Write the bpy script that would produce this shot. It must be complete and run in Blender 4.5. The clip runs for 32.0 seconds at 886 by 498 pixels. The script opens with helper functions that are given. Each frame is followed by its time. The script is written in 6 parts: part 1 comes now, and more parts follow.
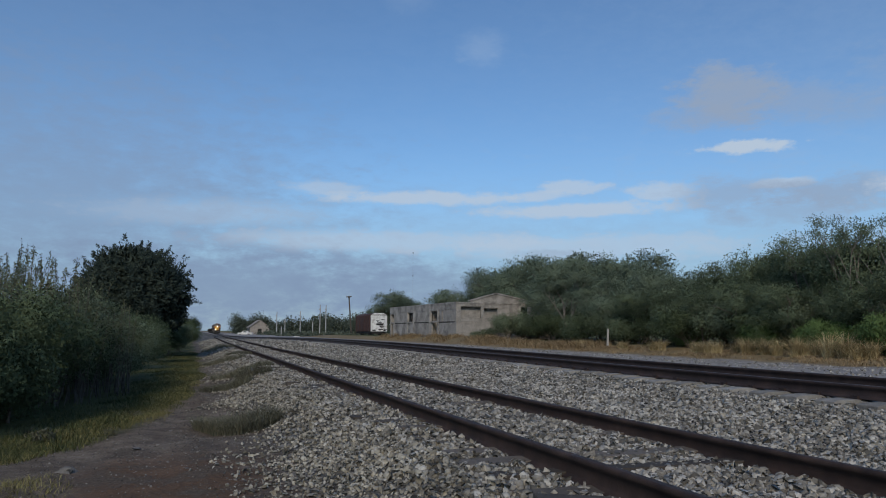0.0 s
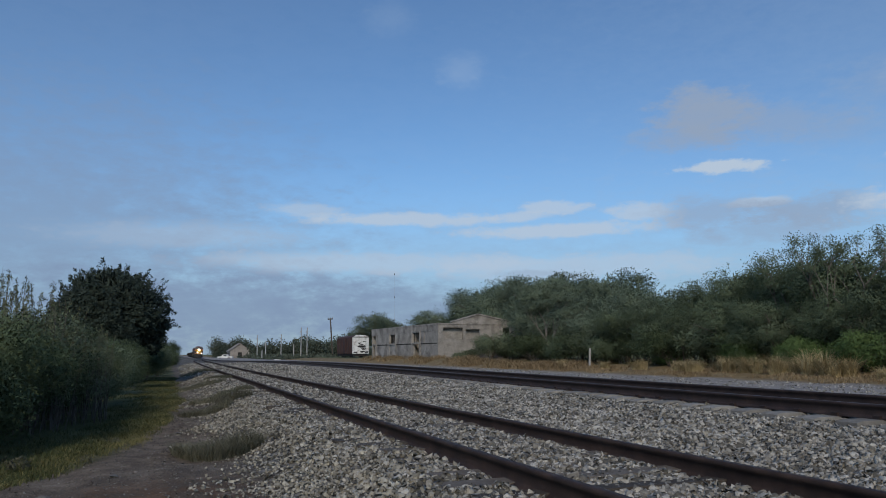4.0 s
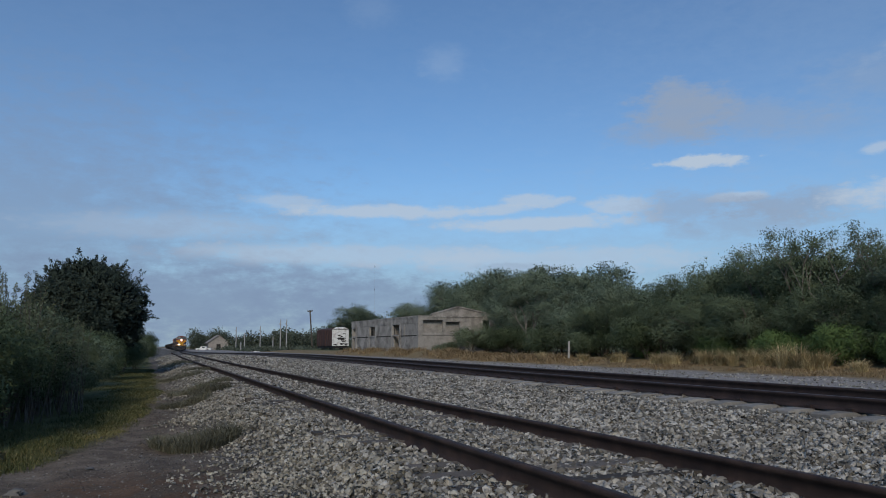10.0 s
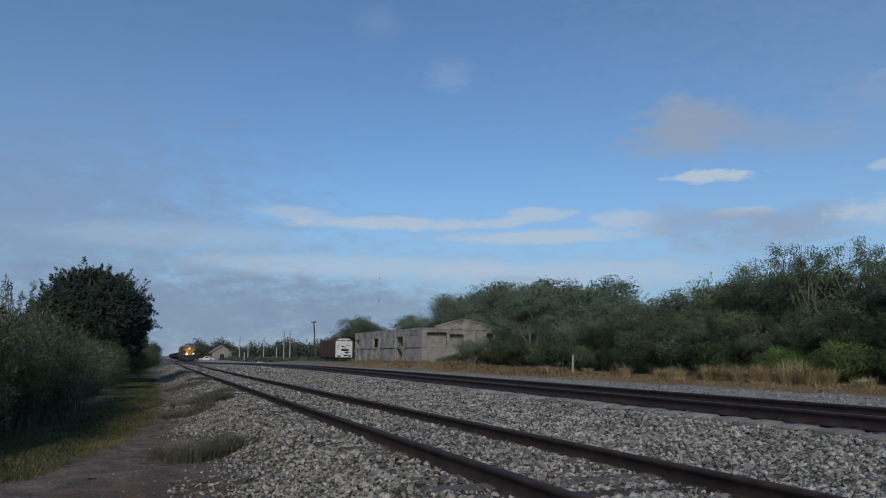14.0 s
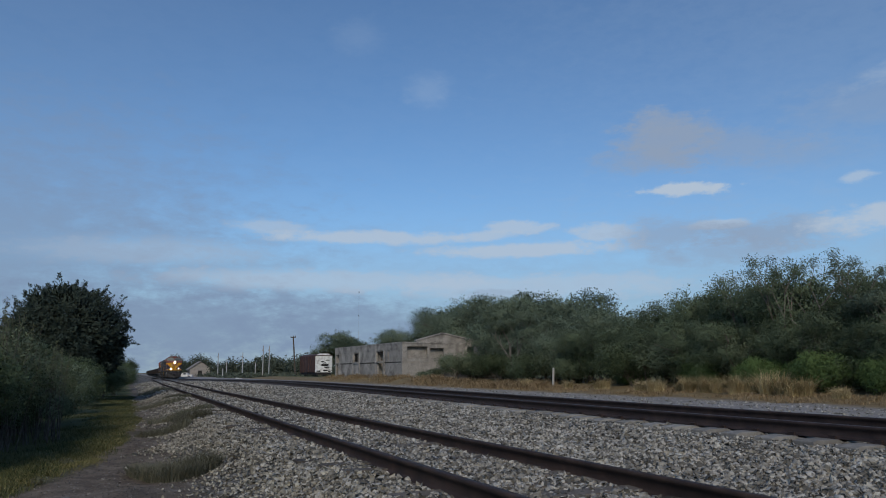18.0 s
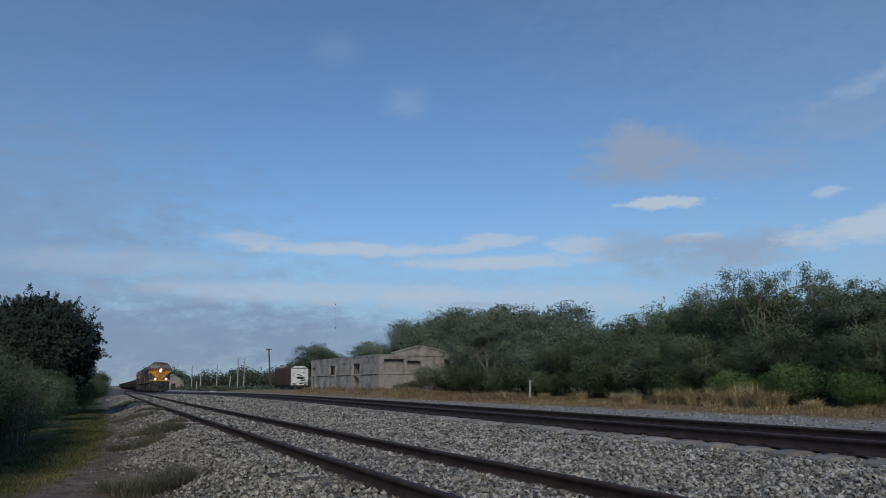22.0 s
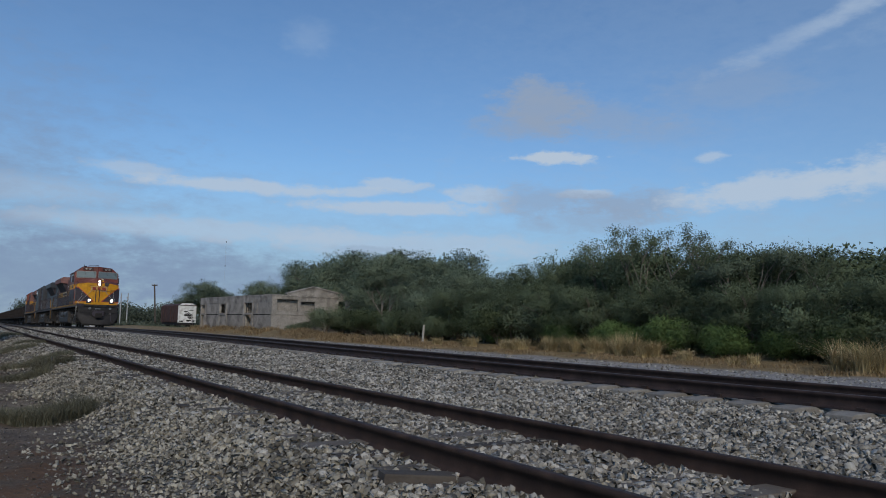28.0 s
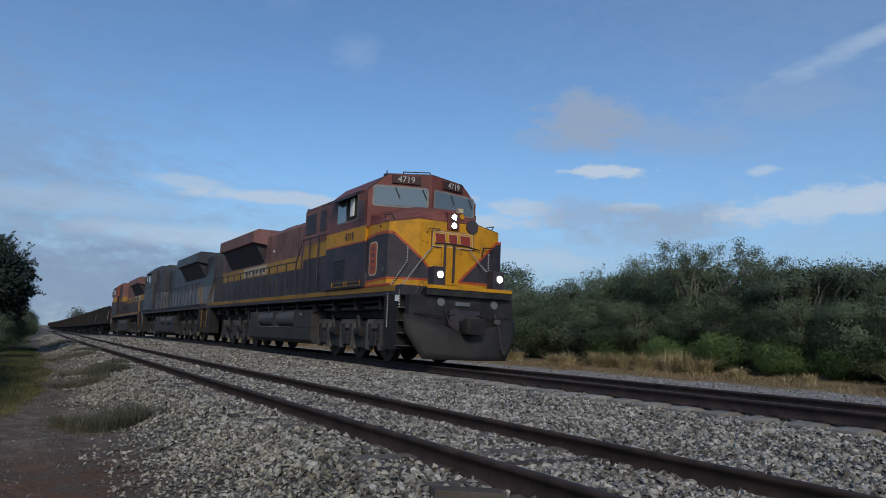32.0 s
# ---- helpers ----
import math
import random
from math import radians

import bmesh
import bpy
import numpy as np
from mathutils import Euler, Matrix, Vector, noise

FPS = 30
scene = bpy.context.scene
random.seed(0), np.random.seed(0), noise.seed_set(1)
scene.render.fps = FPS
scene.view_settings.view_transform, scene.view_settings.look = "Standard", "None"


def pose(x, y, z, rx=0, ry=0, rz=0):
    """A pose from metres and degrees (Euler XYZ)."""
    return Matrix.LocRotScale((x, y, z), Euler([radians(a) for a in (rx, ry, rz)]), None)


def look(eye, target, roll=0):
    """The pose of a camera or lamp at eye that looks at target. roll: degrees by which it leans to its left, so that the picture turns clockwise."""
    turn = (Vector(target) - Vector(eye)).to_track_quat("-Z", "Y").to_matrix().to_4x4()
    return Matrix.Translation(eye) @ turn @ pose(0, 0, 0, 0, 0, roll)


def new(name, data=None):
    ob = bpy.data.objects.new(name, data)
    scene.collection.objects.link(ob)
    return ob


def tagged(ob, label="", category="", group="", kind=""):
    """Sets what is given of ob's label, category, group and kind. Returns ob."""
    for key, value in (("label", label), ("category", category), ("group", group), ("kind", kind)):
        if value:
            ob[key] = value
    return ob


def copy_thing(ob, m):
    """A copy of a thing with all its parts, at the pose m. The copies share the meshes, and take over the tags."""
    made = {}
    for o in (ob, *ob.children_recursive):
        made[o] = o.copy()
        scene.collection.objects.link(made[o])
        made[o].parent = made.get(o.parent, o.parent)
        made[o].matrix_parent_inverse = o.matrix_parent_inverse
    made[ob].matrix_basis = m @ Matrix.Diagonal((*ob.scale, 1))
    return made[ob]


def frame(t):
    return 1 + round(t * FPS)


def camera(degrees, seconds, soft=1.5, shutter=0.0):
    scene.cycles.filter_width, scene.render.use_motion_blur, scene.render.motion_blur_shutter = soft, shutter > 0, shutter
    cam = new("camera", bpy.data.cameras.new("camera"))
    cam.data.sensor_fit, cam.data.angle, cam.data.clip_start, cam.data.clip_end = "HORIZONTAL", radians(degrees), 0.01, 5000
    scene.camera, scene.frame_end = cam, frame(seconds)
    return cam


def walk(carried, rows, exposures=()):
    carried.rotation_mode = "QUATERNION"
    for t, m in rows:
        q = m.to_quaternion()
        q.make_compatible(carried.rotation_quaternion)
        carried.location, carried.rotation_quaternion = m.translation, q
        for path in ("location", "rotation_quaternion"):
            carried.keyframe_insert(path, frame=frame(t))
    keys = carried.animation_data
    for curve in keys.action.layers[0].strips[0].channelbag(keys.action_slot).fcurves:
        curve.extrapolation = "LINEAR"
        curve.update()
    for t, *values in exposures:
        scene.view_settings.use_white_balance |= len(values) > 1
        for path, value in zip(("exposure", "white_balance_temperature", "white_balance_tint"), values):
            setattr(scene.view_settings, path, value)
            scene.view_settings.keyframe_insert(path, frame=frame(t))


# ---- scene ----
# A phone held by hand beside a siding: tracks run along +Y, x is to their right, z = 0 at the siding's rail top.
cam = camera(61.3, 32.0, soft=1.0)
CAM_ROWS = [  # seconds, x, y, z, pitch, roll, yaw
    (0.0, 0.000, 0.000, 0.850, 6.26, -0.15, -18.60),
    (0.5, 0.000, 0.000, 0.850, 6.56, -0.26, -18.60),
    (1.0, 0.000, 0.000, 0.850, 6.02, -0.47, -17.90),
    (1.5, 0.000, 0.000, 0.850, 5.79, -0.32, -17.48),
    (2.0, 0.000, 0.000, 0.850, 5.93, 0.28, -17.68),
    (2.5, 0.000, 0.000, 0.850, 5.68, 0.82, -20.33),
    (3.0, 0.000, 0.000, 0.850, 6.45, 0.33, -19.38),
    (3.5, 0.000, 0.000, 0.850, 7.51, 0.47, -20.19),
    (5.5, 0.000, 0.000, 0.850, 8.18, 0.23, -18.80),
    (6.0, 0.000, 0.000, 0.850, 7.23, -0.25, -19.34),
    (6.5, 0.000, 0.000, 0.850, 6.80, 0.28, -19.34),
    (7.0, 0.000, 0.000, 0.850, 6.11, 0.52, -19.77),
    (7.5, 0.000, 0.000, 0.850, 6.91, -0.03, -22.89),
    (8.0, 0.000, 0.000, 0.850, 7.25, 0.09, -21.26),
    (8.5, 0.000, 0.000, 0.850, 6.61, 0.44, -21.41),
    (9.0, 0.000, 0.000, 0.850, 6.71, 0.75, -20.49),
    (9.5, 0.000, 0.000, 0.850, 7.23, 0.37, -20.83),
    (10.0, 0.000, 0.000, 0.850, 7.29, 0.33, -21.48),
    (10.5, 0.000, 0.000, 0.850, 7.68, 0.07, -21.44),
    (11.0, 0.000, 0.000, 0.850, 8.19, 0.07, -21.17),
    (11.5, 0.000, 0.000, 0.850, 9.04, 0.10, -20.99),
    (12.0, 0.000, 0.000, 0.850, 9.13, 0.11, -21.03),
    (12.5, 0.000, 0.000, 0.850, 8.84, -0.22, -20.12),
    (13.0, 0.000, 0.000, 0.850, 8.21, -0.62, -19.94),
    (13.5, 0.000, 0.000, 0.850, 7.86, -0.65, -20.26),
    (14.0, 0.000, 0.000, 0.850, 8.23, -0.27, -21.21),
    (14.5, 0.000, 0.000, 0.850, 8.06, 0.51, -21.21),
    (15.0, 0.000, 0.000, 0.850, 8.42, 0.63, -22.23),
    (15.5, 0.000, 0.000, 0.850, 8.89, 0.55, -22.49),
    (17.5, 0.000, 0.000, 0.850, 9.29, 0.39, -22.47),
    (18.0, 0.000, 0.000, 0.850, 9.28, 0.29, -22.68),
    (18.5, 0.000, 0.000, 0.850, 9.48, 0.60, -23.07),
    (19.0, 0.000, 0.000, 0.850, 9.34, 0.76, -23.14),
    (19.5, 0.000, 0.000, 0.850, 9.00, 0.50, -22.37),
    (20.0, 0.000, 0.000, 0.850, 8.95, 0.28, -22.60),
    (20.5, 0.000, 0.000, 0.850, 9.13, 0.28, -23.11),
    (21.0, 0.000, 0.000, 0.850, 9.37, 0.25, -23.50),
    (21.5, 0.000, 0.000, 0.850, 9.92, 0.33, -24.16),
    (22.0, 0.000, 0.000, 0.850, 10.21, 0.36, -24.43),
    (22.5, 0.000, 0.000, 0.850, 9.58, 0.28, -24.39),
    (23.0, 0.000, 0.000, 0.850, 9.66, -0.07, -24.93),
    (23.5, 0.000, 0.000, 0.850, 9.51, -0.05, -25.03),
    (24.0, 0.000, 0.000, 0.850, 9.68, 0.44, -25.90),
    (24.5, 0.000, 0.000, 0.850, 9.45, 0.49, -26.02),
    (26.5, -0.040, 0.000, 0.840, 8.58, -0.85, -27.55),
    (27.0, -0.150, -0.030, 0.825, 8.06, -0.20, -31.34),
    (27.5, -0.260, -0.090, 0.800, 7.32, -1.87, -30.36),
    (28.0, -0.330, -0.140, 0.795, 6.09, -1.42, -32.70),
    (28.5, -0.370, -0.150, 0.810, 5.66, -0.78, -31.78),
    (29.0, -0.395, -0.150, 0.810, 5.71, -0.23, -32.20),
    (29.5, -0.410, -0.150, 0.806, 6.00, -0.49, -30.21),
    (30.0, -0.405, -0.140, 0.803, 5.61, -0.61, -28.62),
    (30.5, -0.390, -0.110, 0.802, 4.72, -1.17, -29.05),
    (31.0, -0.380, -0.100, 0.798, 4.72, -1.16, -29.33),
    (31.5, -0.360, -0.080, 0.797, 5.08, -1.05, -29.53),
    (32.0, -0.352, -0.090, 0.800, 6.99, -2.23, -29.31),
]
walk(cam, [(t, pose(x, y, z, 90 + p, r, w)) for t, x, y, z, p, r, w in CAM_ROWS], exposures=[(0, -0.05), (9, -0.07), (13, -0.12), (22, -0.14), (27, -0.10), (29, -0.08), (31, -0.02), (32, 0.0)])

# ---- sky and sun ----
SUN_AZ, SUN_EL = 205.0, 31.0  # degrees clockwise from +Y, above the horizon


def build_world():
    w = bpy.data.worlds.new("sky")
    w.use_nodes = True
    scene.world = w
    nt = w.node_tree
    N, L = nt.nodes, nt.links
    N.clear()
    out = N.new("ShaderNodeOutputWorld")
    bg = N.new("ShaderNodeBackground")
    L.new(bg.outputs[0], out.inputs[0])

    def m(op, a, b=None, c=None, clamp=False):
        n = N.new("ShaderNodeMath")
        n.operation, n.use_clamp = op, clamp
        for i, v in enumerate((a, b, c)):
            if v is None:
                continue
            if isinstance(v, (int, float)):
                n.inputs[i].default_value = v
            else:
                L.new(v, n.inputs[i])
        return n.outputs[0]

    def mix(fac, a, b):
        n = N.new("ShaderNodeMix")
        n.data_type = "RGBA"
        for sock, v in ((n.inputs[0], fac), (n.inputs[6], a), (n.inputs[7], b)):
            if isinstance(v, (int, float)):
                sock.default_value = v
            elif isinstance(v, tuple):
                sock.default_value = (*v, 1)
            else:
                L.new(v, sock)
        return n.outputs[2]

    def smooth(v, lo, hi):
        n = N.new("ShaderNodeMapRange")
        n.interpolation_type = "SMOOTHSTEP"
        L.new(v, n.inputs[0])
        n.inputs[1].default_value, n.inputs[2].default_value = lo, hi
        return n.outputs[0]

    sky = N.new("ShaderNodeTexSky")
    sky.sky_type, sky.sun_disc = "NISHITA", False
    sky.sun_elevation, sky.sun_rotation = radians(SUN_EL), radians(SUN_AZ)
    sky.air_density, sky.dust_density, sky.ozone_density = 1.0, 0.6, 1.6
    scaled = N.new("ShaderNodeVectorMath")
    scaled.operation = "MULTIPLY"
    L.new(sky.outputs[0], scaled.inputs[0])
    scaled.inputs[1].default_value = (0.073, 0.097, 0.119)

    co = N.new("ShaderNodeTexCoord")
    sep = N.new("ShaderNodeSeparateXYZ")
    L.new(co.outputs["Generated"], sep.inputs[0])
    az = m("MULTIPLY", m("ARCTAN2", sep.outputs[0], sep.outputs[1]), 57.2958)
    el = m("MULTIPLY", m("ARCSINE", sep.outputs[2]), 57.2958)
    flat = N.new("ShaderNodeCombineXYZ")
    L.new(m("MULTIPLY", az, 0.22), flat.inputs[0])
    L.new(m("MULTIPLY", el, 0.5), flat.inputs[1])

    def fuzz(scale, detail, z):
        n = N.new("ShaderNodeTexNoise")
        n.inputs["Scale"].default_value, n.inputs["Detail"].default_value, n.inputs["Roughness"].default_value = scale, detail, 0.6
        off = N.new("ShaderNodeVectorMath")
        off.inputs[1].default_value = (0, 0, z)
        L.new(flat.outputs[0], off.inputs[0])
        L.new(off.outputs[0], n.inputs["Vector"])
        return m("SUBTRACT", n.outputs[0], 0.5)

    big, fine, wisp = fuzz(1.6, 5, 1.3), fuzz(5.0, 7, 4.1), fuzz(0.45, 4, 7.7)
    colour = scaled.outputs[0]
    # pale haze and thin cloud sheet that thickens towards the horizon
    haze = m("MULTIPLY", smooth(m("ADD", el, m("MULTIPLY", wisp, 5.0)), 14.0, 0.0), 0.52)
    colour = mix(haze, colour, (0.270, 0.370, 0.520))
    sheet = m("MULTIPLY", smooth(m("ADD", m("MULTIPLY", big, 2.2), m("MULTIPLY", el, 0.02)), 0.12, 0.62), smooth(el, 60.0, 18.0))
    colour = mix(m("MULTIPLY", sheet, 0.03), colour, (0.42, 0.50, 0.63))

    white, grey, dusk = (0.47, 0.575, 0.71), (0.295, 0.375, 0.510), (0.220, 0.304, 0.458)
    pale = (0.276, 0.384, 0.548)
    clouds = [  # azimuth, elevation, half width, half height, edge softness, strength, slope, colour
        (22.0, 3.5, 60.0, 6.0, 1.9, 0.42, 0.0, pale), (3.0, 3.2, 15.0, 3.0, 1.5, 0.75, 0.0, dusk), (16.0, 3.2, 9.0, 2.1, 1.5, 0.62, 0.0, dusk),
        (-9.0, 9.0, 16.0, 8.0, 1.9, 0.62, 0.0, dusk), (-12.0, 25.0, 20.0, 14.0, 1.9, 0.12, 0.0, dusk), (0.0, 8.6, 9.0, 1.0, 1.2, 0.32, 0.02, white), (72.0, 24.0, 34.0, 22.0, 1.9, 0.13, 0.0, white),
        (14.0, 6.8, 14.0, 0.85, 1.0, 0.55, 0.0, white), (30.0, 6.3, 12.0, 1.0, 1.0, 0.55, 0.0, white),
        (0.3, 7.0, 1.8, 0.6, 1.2, 0.28, -0.12, dusk), (4.5, 6.0, 2.8, 0.7, 1.3, 0.32, -0.1, dusk), (11.0, 5.4, 3.0, 0.7, 1.3, 0.4, -0.1, dusk),
        (26.5, 5.9, 2.6, 0.35, 0.9, 0.4, 0.0, grey),
        (9.0, 10.7, 3.2, 0.6, 0.9, 0.55, -0.03, white), (17.0, 10.1, 8.6, 0.50, 0.9, 0.85, 0.0, white), (25.5, 10.2, 2.5, 0.45, 0.9, 0.7, 0.05, white),
        (28.2, 10.9, 2.6, 0.55, 0.8, 0.75, 0.0, white), (28.8, 9.1, 7.6, 0.62, 0.9, 0.85, 0.02, white), (34.8, 10.2, 2.8, 0.75, 0.9, 0.75, 0.0, white),
        (39.6, 16.9, 3.6, 1.9, 1.1, 0.85, 0.0, grey), (39.2, 18.0, 2.3, 1.1, 1.0, 0.5, 0.0, grey), (38.2, 15.5, 4.2, 1.0, 1.2, 0.6, 0.0, grey), (44.0, 15.9, 5.0, 1.2, 1.5, 0.5, -0.08, grey), (53.5, 17.6, 5.0, 1.6, 1.6, 0.32, 0.0, grey), (49.0, 14.6, 4.0, 0.9, 1.6, 0.25, 0.0, grey),
        (40.6, 13.1, 3.4, 0.52, 0.7, 1.0, -0.02, white),
        (43.2, 10.4, 2.6, 0.40, 0.8, 0.75, 0.0, white), (39.5, 9.9, 4.0, 1.1, 1.4, 0.55, 0.0, grey), (46.5, 9.5, 4.6, 1.15, 1.2, 0.7, -0.04, grey), (43.0, 8.4, 4.5, 0.9, 1.5, 0.45, 0.0, grey),
        (56.0, 10.3, 8.0, 1.15, 0.9, 0.9, 0.12, white), (52.1, 12.8, 1.3, 0.40, 0.9, 0.65, 0.1, white), (66.0, 11.5, 7.0, 1.6, 1.0, 0.8, 0.1, white),
        (59.0, 20.9, 5.6, 0.62, 1.9, 0.36, 0.34, white), (63.5, 22.6, 4.0, 0.7, 1.9, 0.3, 0.38, white), (72.0, 22.5, 8.0, 1.3, 1.8, 0.3, 0.25, white),
        (21.3, 21.3, 1.6, 1.2, 2.0, 0.17, 0.0, white), (15.5, 25.0, 1.7, 1.1, 2.0, 0.10, 0.0, white),
    ]
    edge = m("ADD", m("MULTIPLY", big, 1.7), m("MULTIPLY", fine, 0.85))
    for a0, e0, ra, re, soft, power, slope, tone in clouds:
        da = m("SUBTRACT", az, a0 + (0.4 if e0 > 8 else 0.0))
        de = m("SUBTRACT", m("SUBTRACT", el, e0), m("MULTIPLY", da, slope))
        da2 = m("POWER", m("ABSOLUTE", m("DIVIDE", da, ra)), 2.0)
        de2 = m("POWER", m("ABSOLUTE", m("DIVIDE", de, re)), 2.0)
        d = m("ADD", m("SQRT", m("ADD", da2, de2)), edge)
        colour = mix(m("MULTIPLY", smooth(d, 0.85 + 0.42 * soft, 0.85 - 0.40 * soft), power), colour, tone)
    L.new(colour, bg.inputs[0])
    bg.inputs[1].default_value = 1.0


build_world()
sun = new("sun", bpy.data.lights.new("sun", "SUN"))
sun.data.energy, sun.data.angle, sun.data.color = 1.9, radians(14), (1.0, 0.86, 0.68)
sun.matrix_world = look((60 * math.sin(radians(SUN_AZ)), 60 * math.cos(radians(SUN_AZ)), 60 * math.tan(radians(SUN_EL))), (0, 0, 0))

# ---- materials ----
def material(name, colours, scale=3.0, rough=0.8, metal=0.0, bump=0.3, fine=40.0, spread=0.25, stain=None, island=False, per_object=False, glow=None, coords="Object", depth=0.02, spec=0.3):
    """Two scales of noise between the colours, fine grain, optional stains, and a small relief."""
    mt = bpy.data.materials.new(name)
    mt.use_nodes = True
    nt = mt.node_tree
    N, L = nt.nodes, nt.links
    bsdf = N["Principled BSDF"]
    tc = N.new("ShaderNodeTexCoord")

    def noise_at(s, d):
        n = N.new("ShaderNodeTexNoise")
        n.inputs["Scale"].default_value, n.inputs["Detail"].default_value, n.inputs["Roughness"].default_value = s, d, 0.62
        L.new(tc.outputs[coords], n.inputs["Vector"])
        return n.outputs[0]

    large, grain = noise_at(scale, 5), noise_at(fine, 4)
    ramp = N.new("ShaderNodeValToRGB")
    els = ramp.color_ramp.elements
    while len(els) < len(colours):
        els.new(0.5)
    for i, c in enumerate(colours):
        els[i].position = 0.32 + 0.36 * i / max(1, len(colours) - 1)
        els[i].color = (*c, 1)
    source = large
    if island or per_object:
        info = N.new("ShaderNodeNewGeometry") if island else N.new("ShaderNodeObjectInfo")
        add = N.new("ShaderNodeMath")
        add.operation = "MULTIPLY_ADD"
        L.new(info.outputs["Random Per Island" if island else "Random"], add.inputs[0])
        add.inputs[1].default_value = 0.40
        sub = N.new("ShaderNodeMath")
        sub.operation = "MULTIPLY_ADD"
        L.new(large, sub.inputs[0])
        sub.inputs[1].default_value, sub.inputs[2].default_value = 0.6, 0.0
        L.new(sub.outputs[0], add.inputs[2])
        source = add.outputs[0]
    L.new(source, ramp.inputs[0])
    colour = ramp.outputs[0]
    hsv = N.new("ShaderNodeHueSaturation")
    val = N.new("ShaderNodeMath")
    val.operation = "MULTIPLY_ADD"
    L.new(grain, val.inputs[0])
    val.inputs[1].default_value, val.inputs[2].default_value = spread * 2, 1 - spread
    L.new(val.outputs[0], hsv.inputs["Value"])
    L.new(colour, hsv.inputs["Color"])
    colour = hsv.outputs[0]
    if stain:
        tone, amount, size = stain
        patch = noise_at(size, 6)
        lim = N.new("ShaderNodeMapRange")
        L.new(patch, lim.inputs[0])
        lim.inputs[1].default_value, lim.inputs[2].default_value, lim.inputs[4].default_value = 0.5, 0.68, amount
        mx = N.new("ShaderNodeMix")
        mx.data_type = "RGBA"
        L.new(lim.outputs[0], mx.inputs[0])
        L.new(colour, mx.inputs[6])
        mx.inputs[7].default_value = (*tone, 1)
        colour = mx.outputs[2]
    L.new(colour, bsdf.inputs["Base Color"])
    bsdf.inputs["Metallic"].default_value = metal
    rg = N.new("ShaderNodeMapRange")
    L.new(large, rg.inputs[0])
    rg.inputs[3].default_value, rg.inputs[4].default_value = max(0.05, rough - 0.15), min(1.0, rough + 0.15)
    L.new(rg.outputs[0], bsdf.inputs["Roughness"])
    if bump:
        bp = N.new("ShaderNodeBump")
        bp.inputs["Strength"].default_value, bp.inputs["Distance"].default_value = bump, depth
        L.new(grain, bp.inputs["Height"])
        L.new(bp.outputs[0], bsdf.inputs["Normal"])
    bsdf.inputs["Specular IOR Level"].default_value = spec
    if glow:
        bsdf.inputs["Emission Color"].default_value, bsdf.inputs["Emission Strength"].default_value = (*glow[0], 1), glow[1]
    return mt


def leafy(name, colours, trans=0.25):
    mt = material(name, colours, scale=0.7, rough=0.65, bump=0, spread=0.2, fine=9.0, island=True)
    b = mt.node_tree.nodes["Principled BSDF"]
    N, L = mt.node_tree.nodes, mt.node_tree.links
    info, tone = N.new("ShaderNodeObjectInfo"), N.new("ShaderNodeHueSaturation")
    amount = N.new("ShaderNodeMath")
    amount.operation = "MULTIPLY_ADD"
    amount.inputs[1].default_value, amount.inputs[2].default_value = 0.5, 0.75
    L.new(info.outputs["Random"], amount.inputs[0])
    L.new(amount.outputs[0], tone.inputs["Value"])
    L.new(b.inputs["Base Color"].links[0].from_socket, tone.inputs["Color"])
    L.new(tone.outputs[0], b.inputs["Base Color"])
    b.inputs["Transmission Weight"].default_value = 0.0
    b.inputs["Subsurface Weight"].default_value = 0.0
    b.inputs["Specular IOR Level"].default_value = 0.08
    return mt


M_BALLAST = material("ballast_stone", [(0.092, 0.086, 0.074), (0.205, 0.194, 0.169), (0.30, 0.286, 0.252), (0.455, 0.437, 0.394)], scale=2.0, rough=0.9, bump=0.35, fine=60, island=True)
M_BALLAST_DIRTY = material("soil_dusted_stone", [(0.095, 0.087, 0.069), (0.205, 0.190, 0.154), (0.29, 0.271, 0.222), (0.41, 0.387, 0.325)], scale=2.0, rough=0.95, bump=0.35, fine=60, island=True)
M_STONE_ONE = material("loose_ballast_stone", [(0.10, 0.095, 0.082), (0.205, 0.196, 0.172), (0.29, 0.278, 0.246), (0.45, 0.434, 0.394)], scale=2.0, rough=0.9, bump=0.35, fine=60, per_object=True)
M_RAIL = material("rusty_rail", [(0.030, 0.020, 0.017), (0.048, 0.031, 0.025), (0.075, 0.048, 0.038)], scale=4, rough=0.7, metal=0.2, bump=0.25, fine=90)
M_RAIL_DARK = material("dark_rail", [(0.028, 0.020, 0.019), (0.046, 0.032, 0.029), (0.070, 0.047, 0.041)], scale=4, rough=0.6, metal=0.2, bump=0.25, fine=90)
M_RAIL_TOP = material("worn_rail_head", [(0.070, 0.056, 0.052), (0.105, 0.088, 0.082)], scale=3, rough=0.55, metal=0.3, bump=0.08, fine=80)
M_TIE = material("weathered_tie_wood", [(0.060, 0.051, 0.043), (0.105, 0.091, 0.078), (0.16, 0.141, 0.122)], scale=6, rough=0.95, bump=0.7, fine=50, per_object=True)
M_CONCRETE_TIE = material("concrete_tie", [(0.16, 0.15, 0.134), (0.23, 0.218, 0.197), (0.31, 0.297, 0.27)], scale=3, rough=0.9, bump=0.4, fine=60, per_object=True, stain=((0.12, 0.112, 0.10), 0.6, 5.0))
M_POST = material("pale_concrete_post", [(0.30, 0.29, 0.27), (0.40, 0.385, 0.36)], scale=3, rough=0.9, bump=0.3, fine=30, stain=((0.14, 0.13, 0.11), 0.6, 3.0))
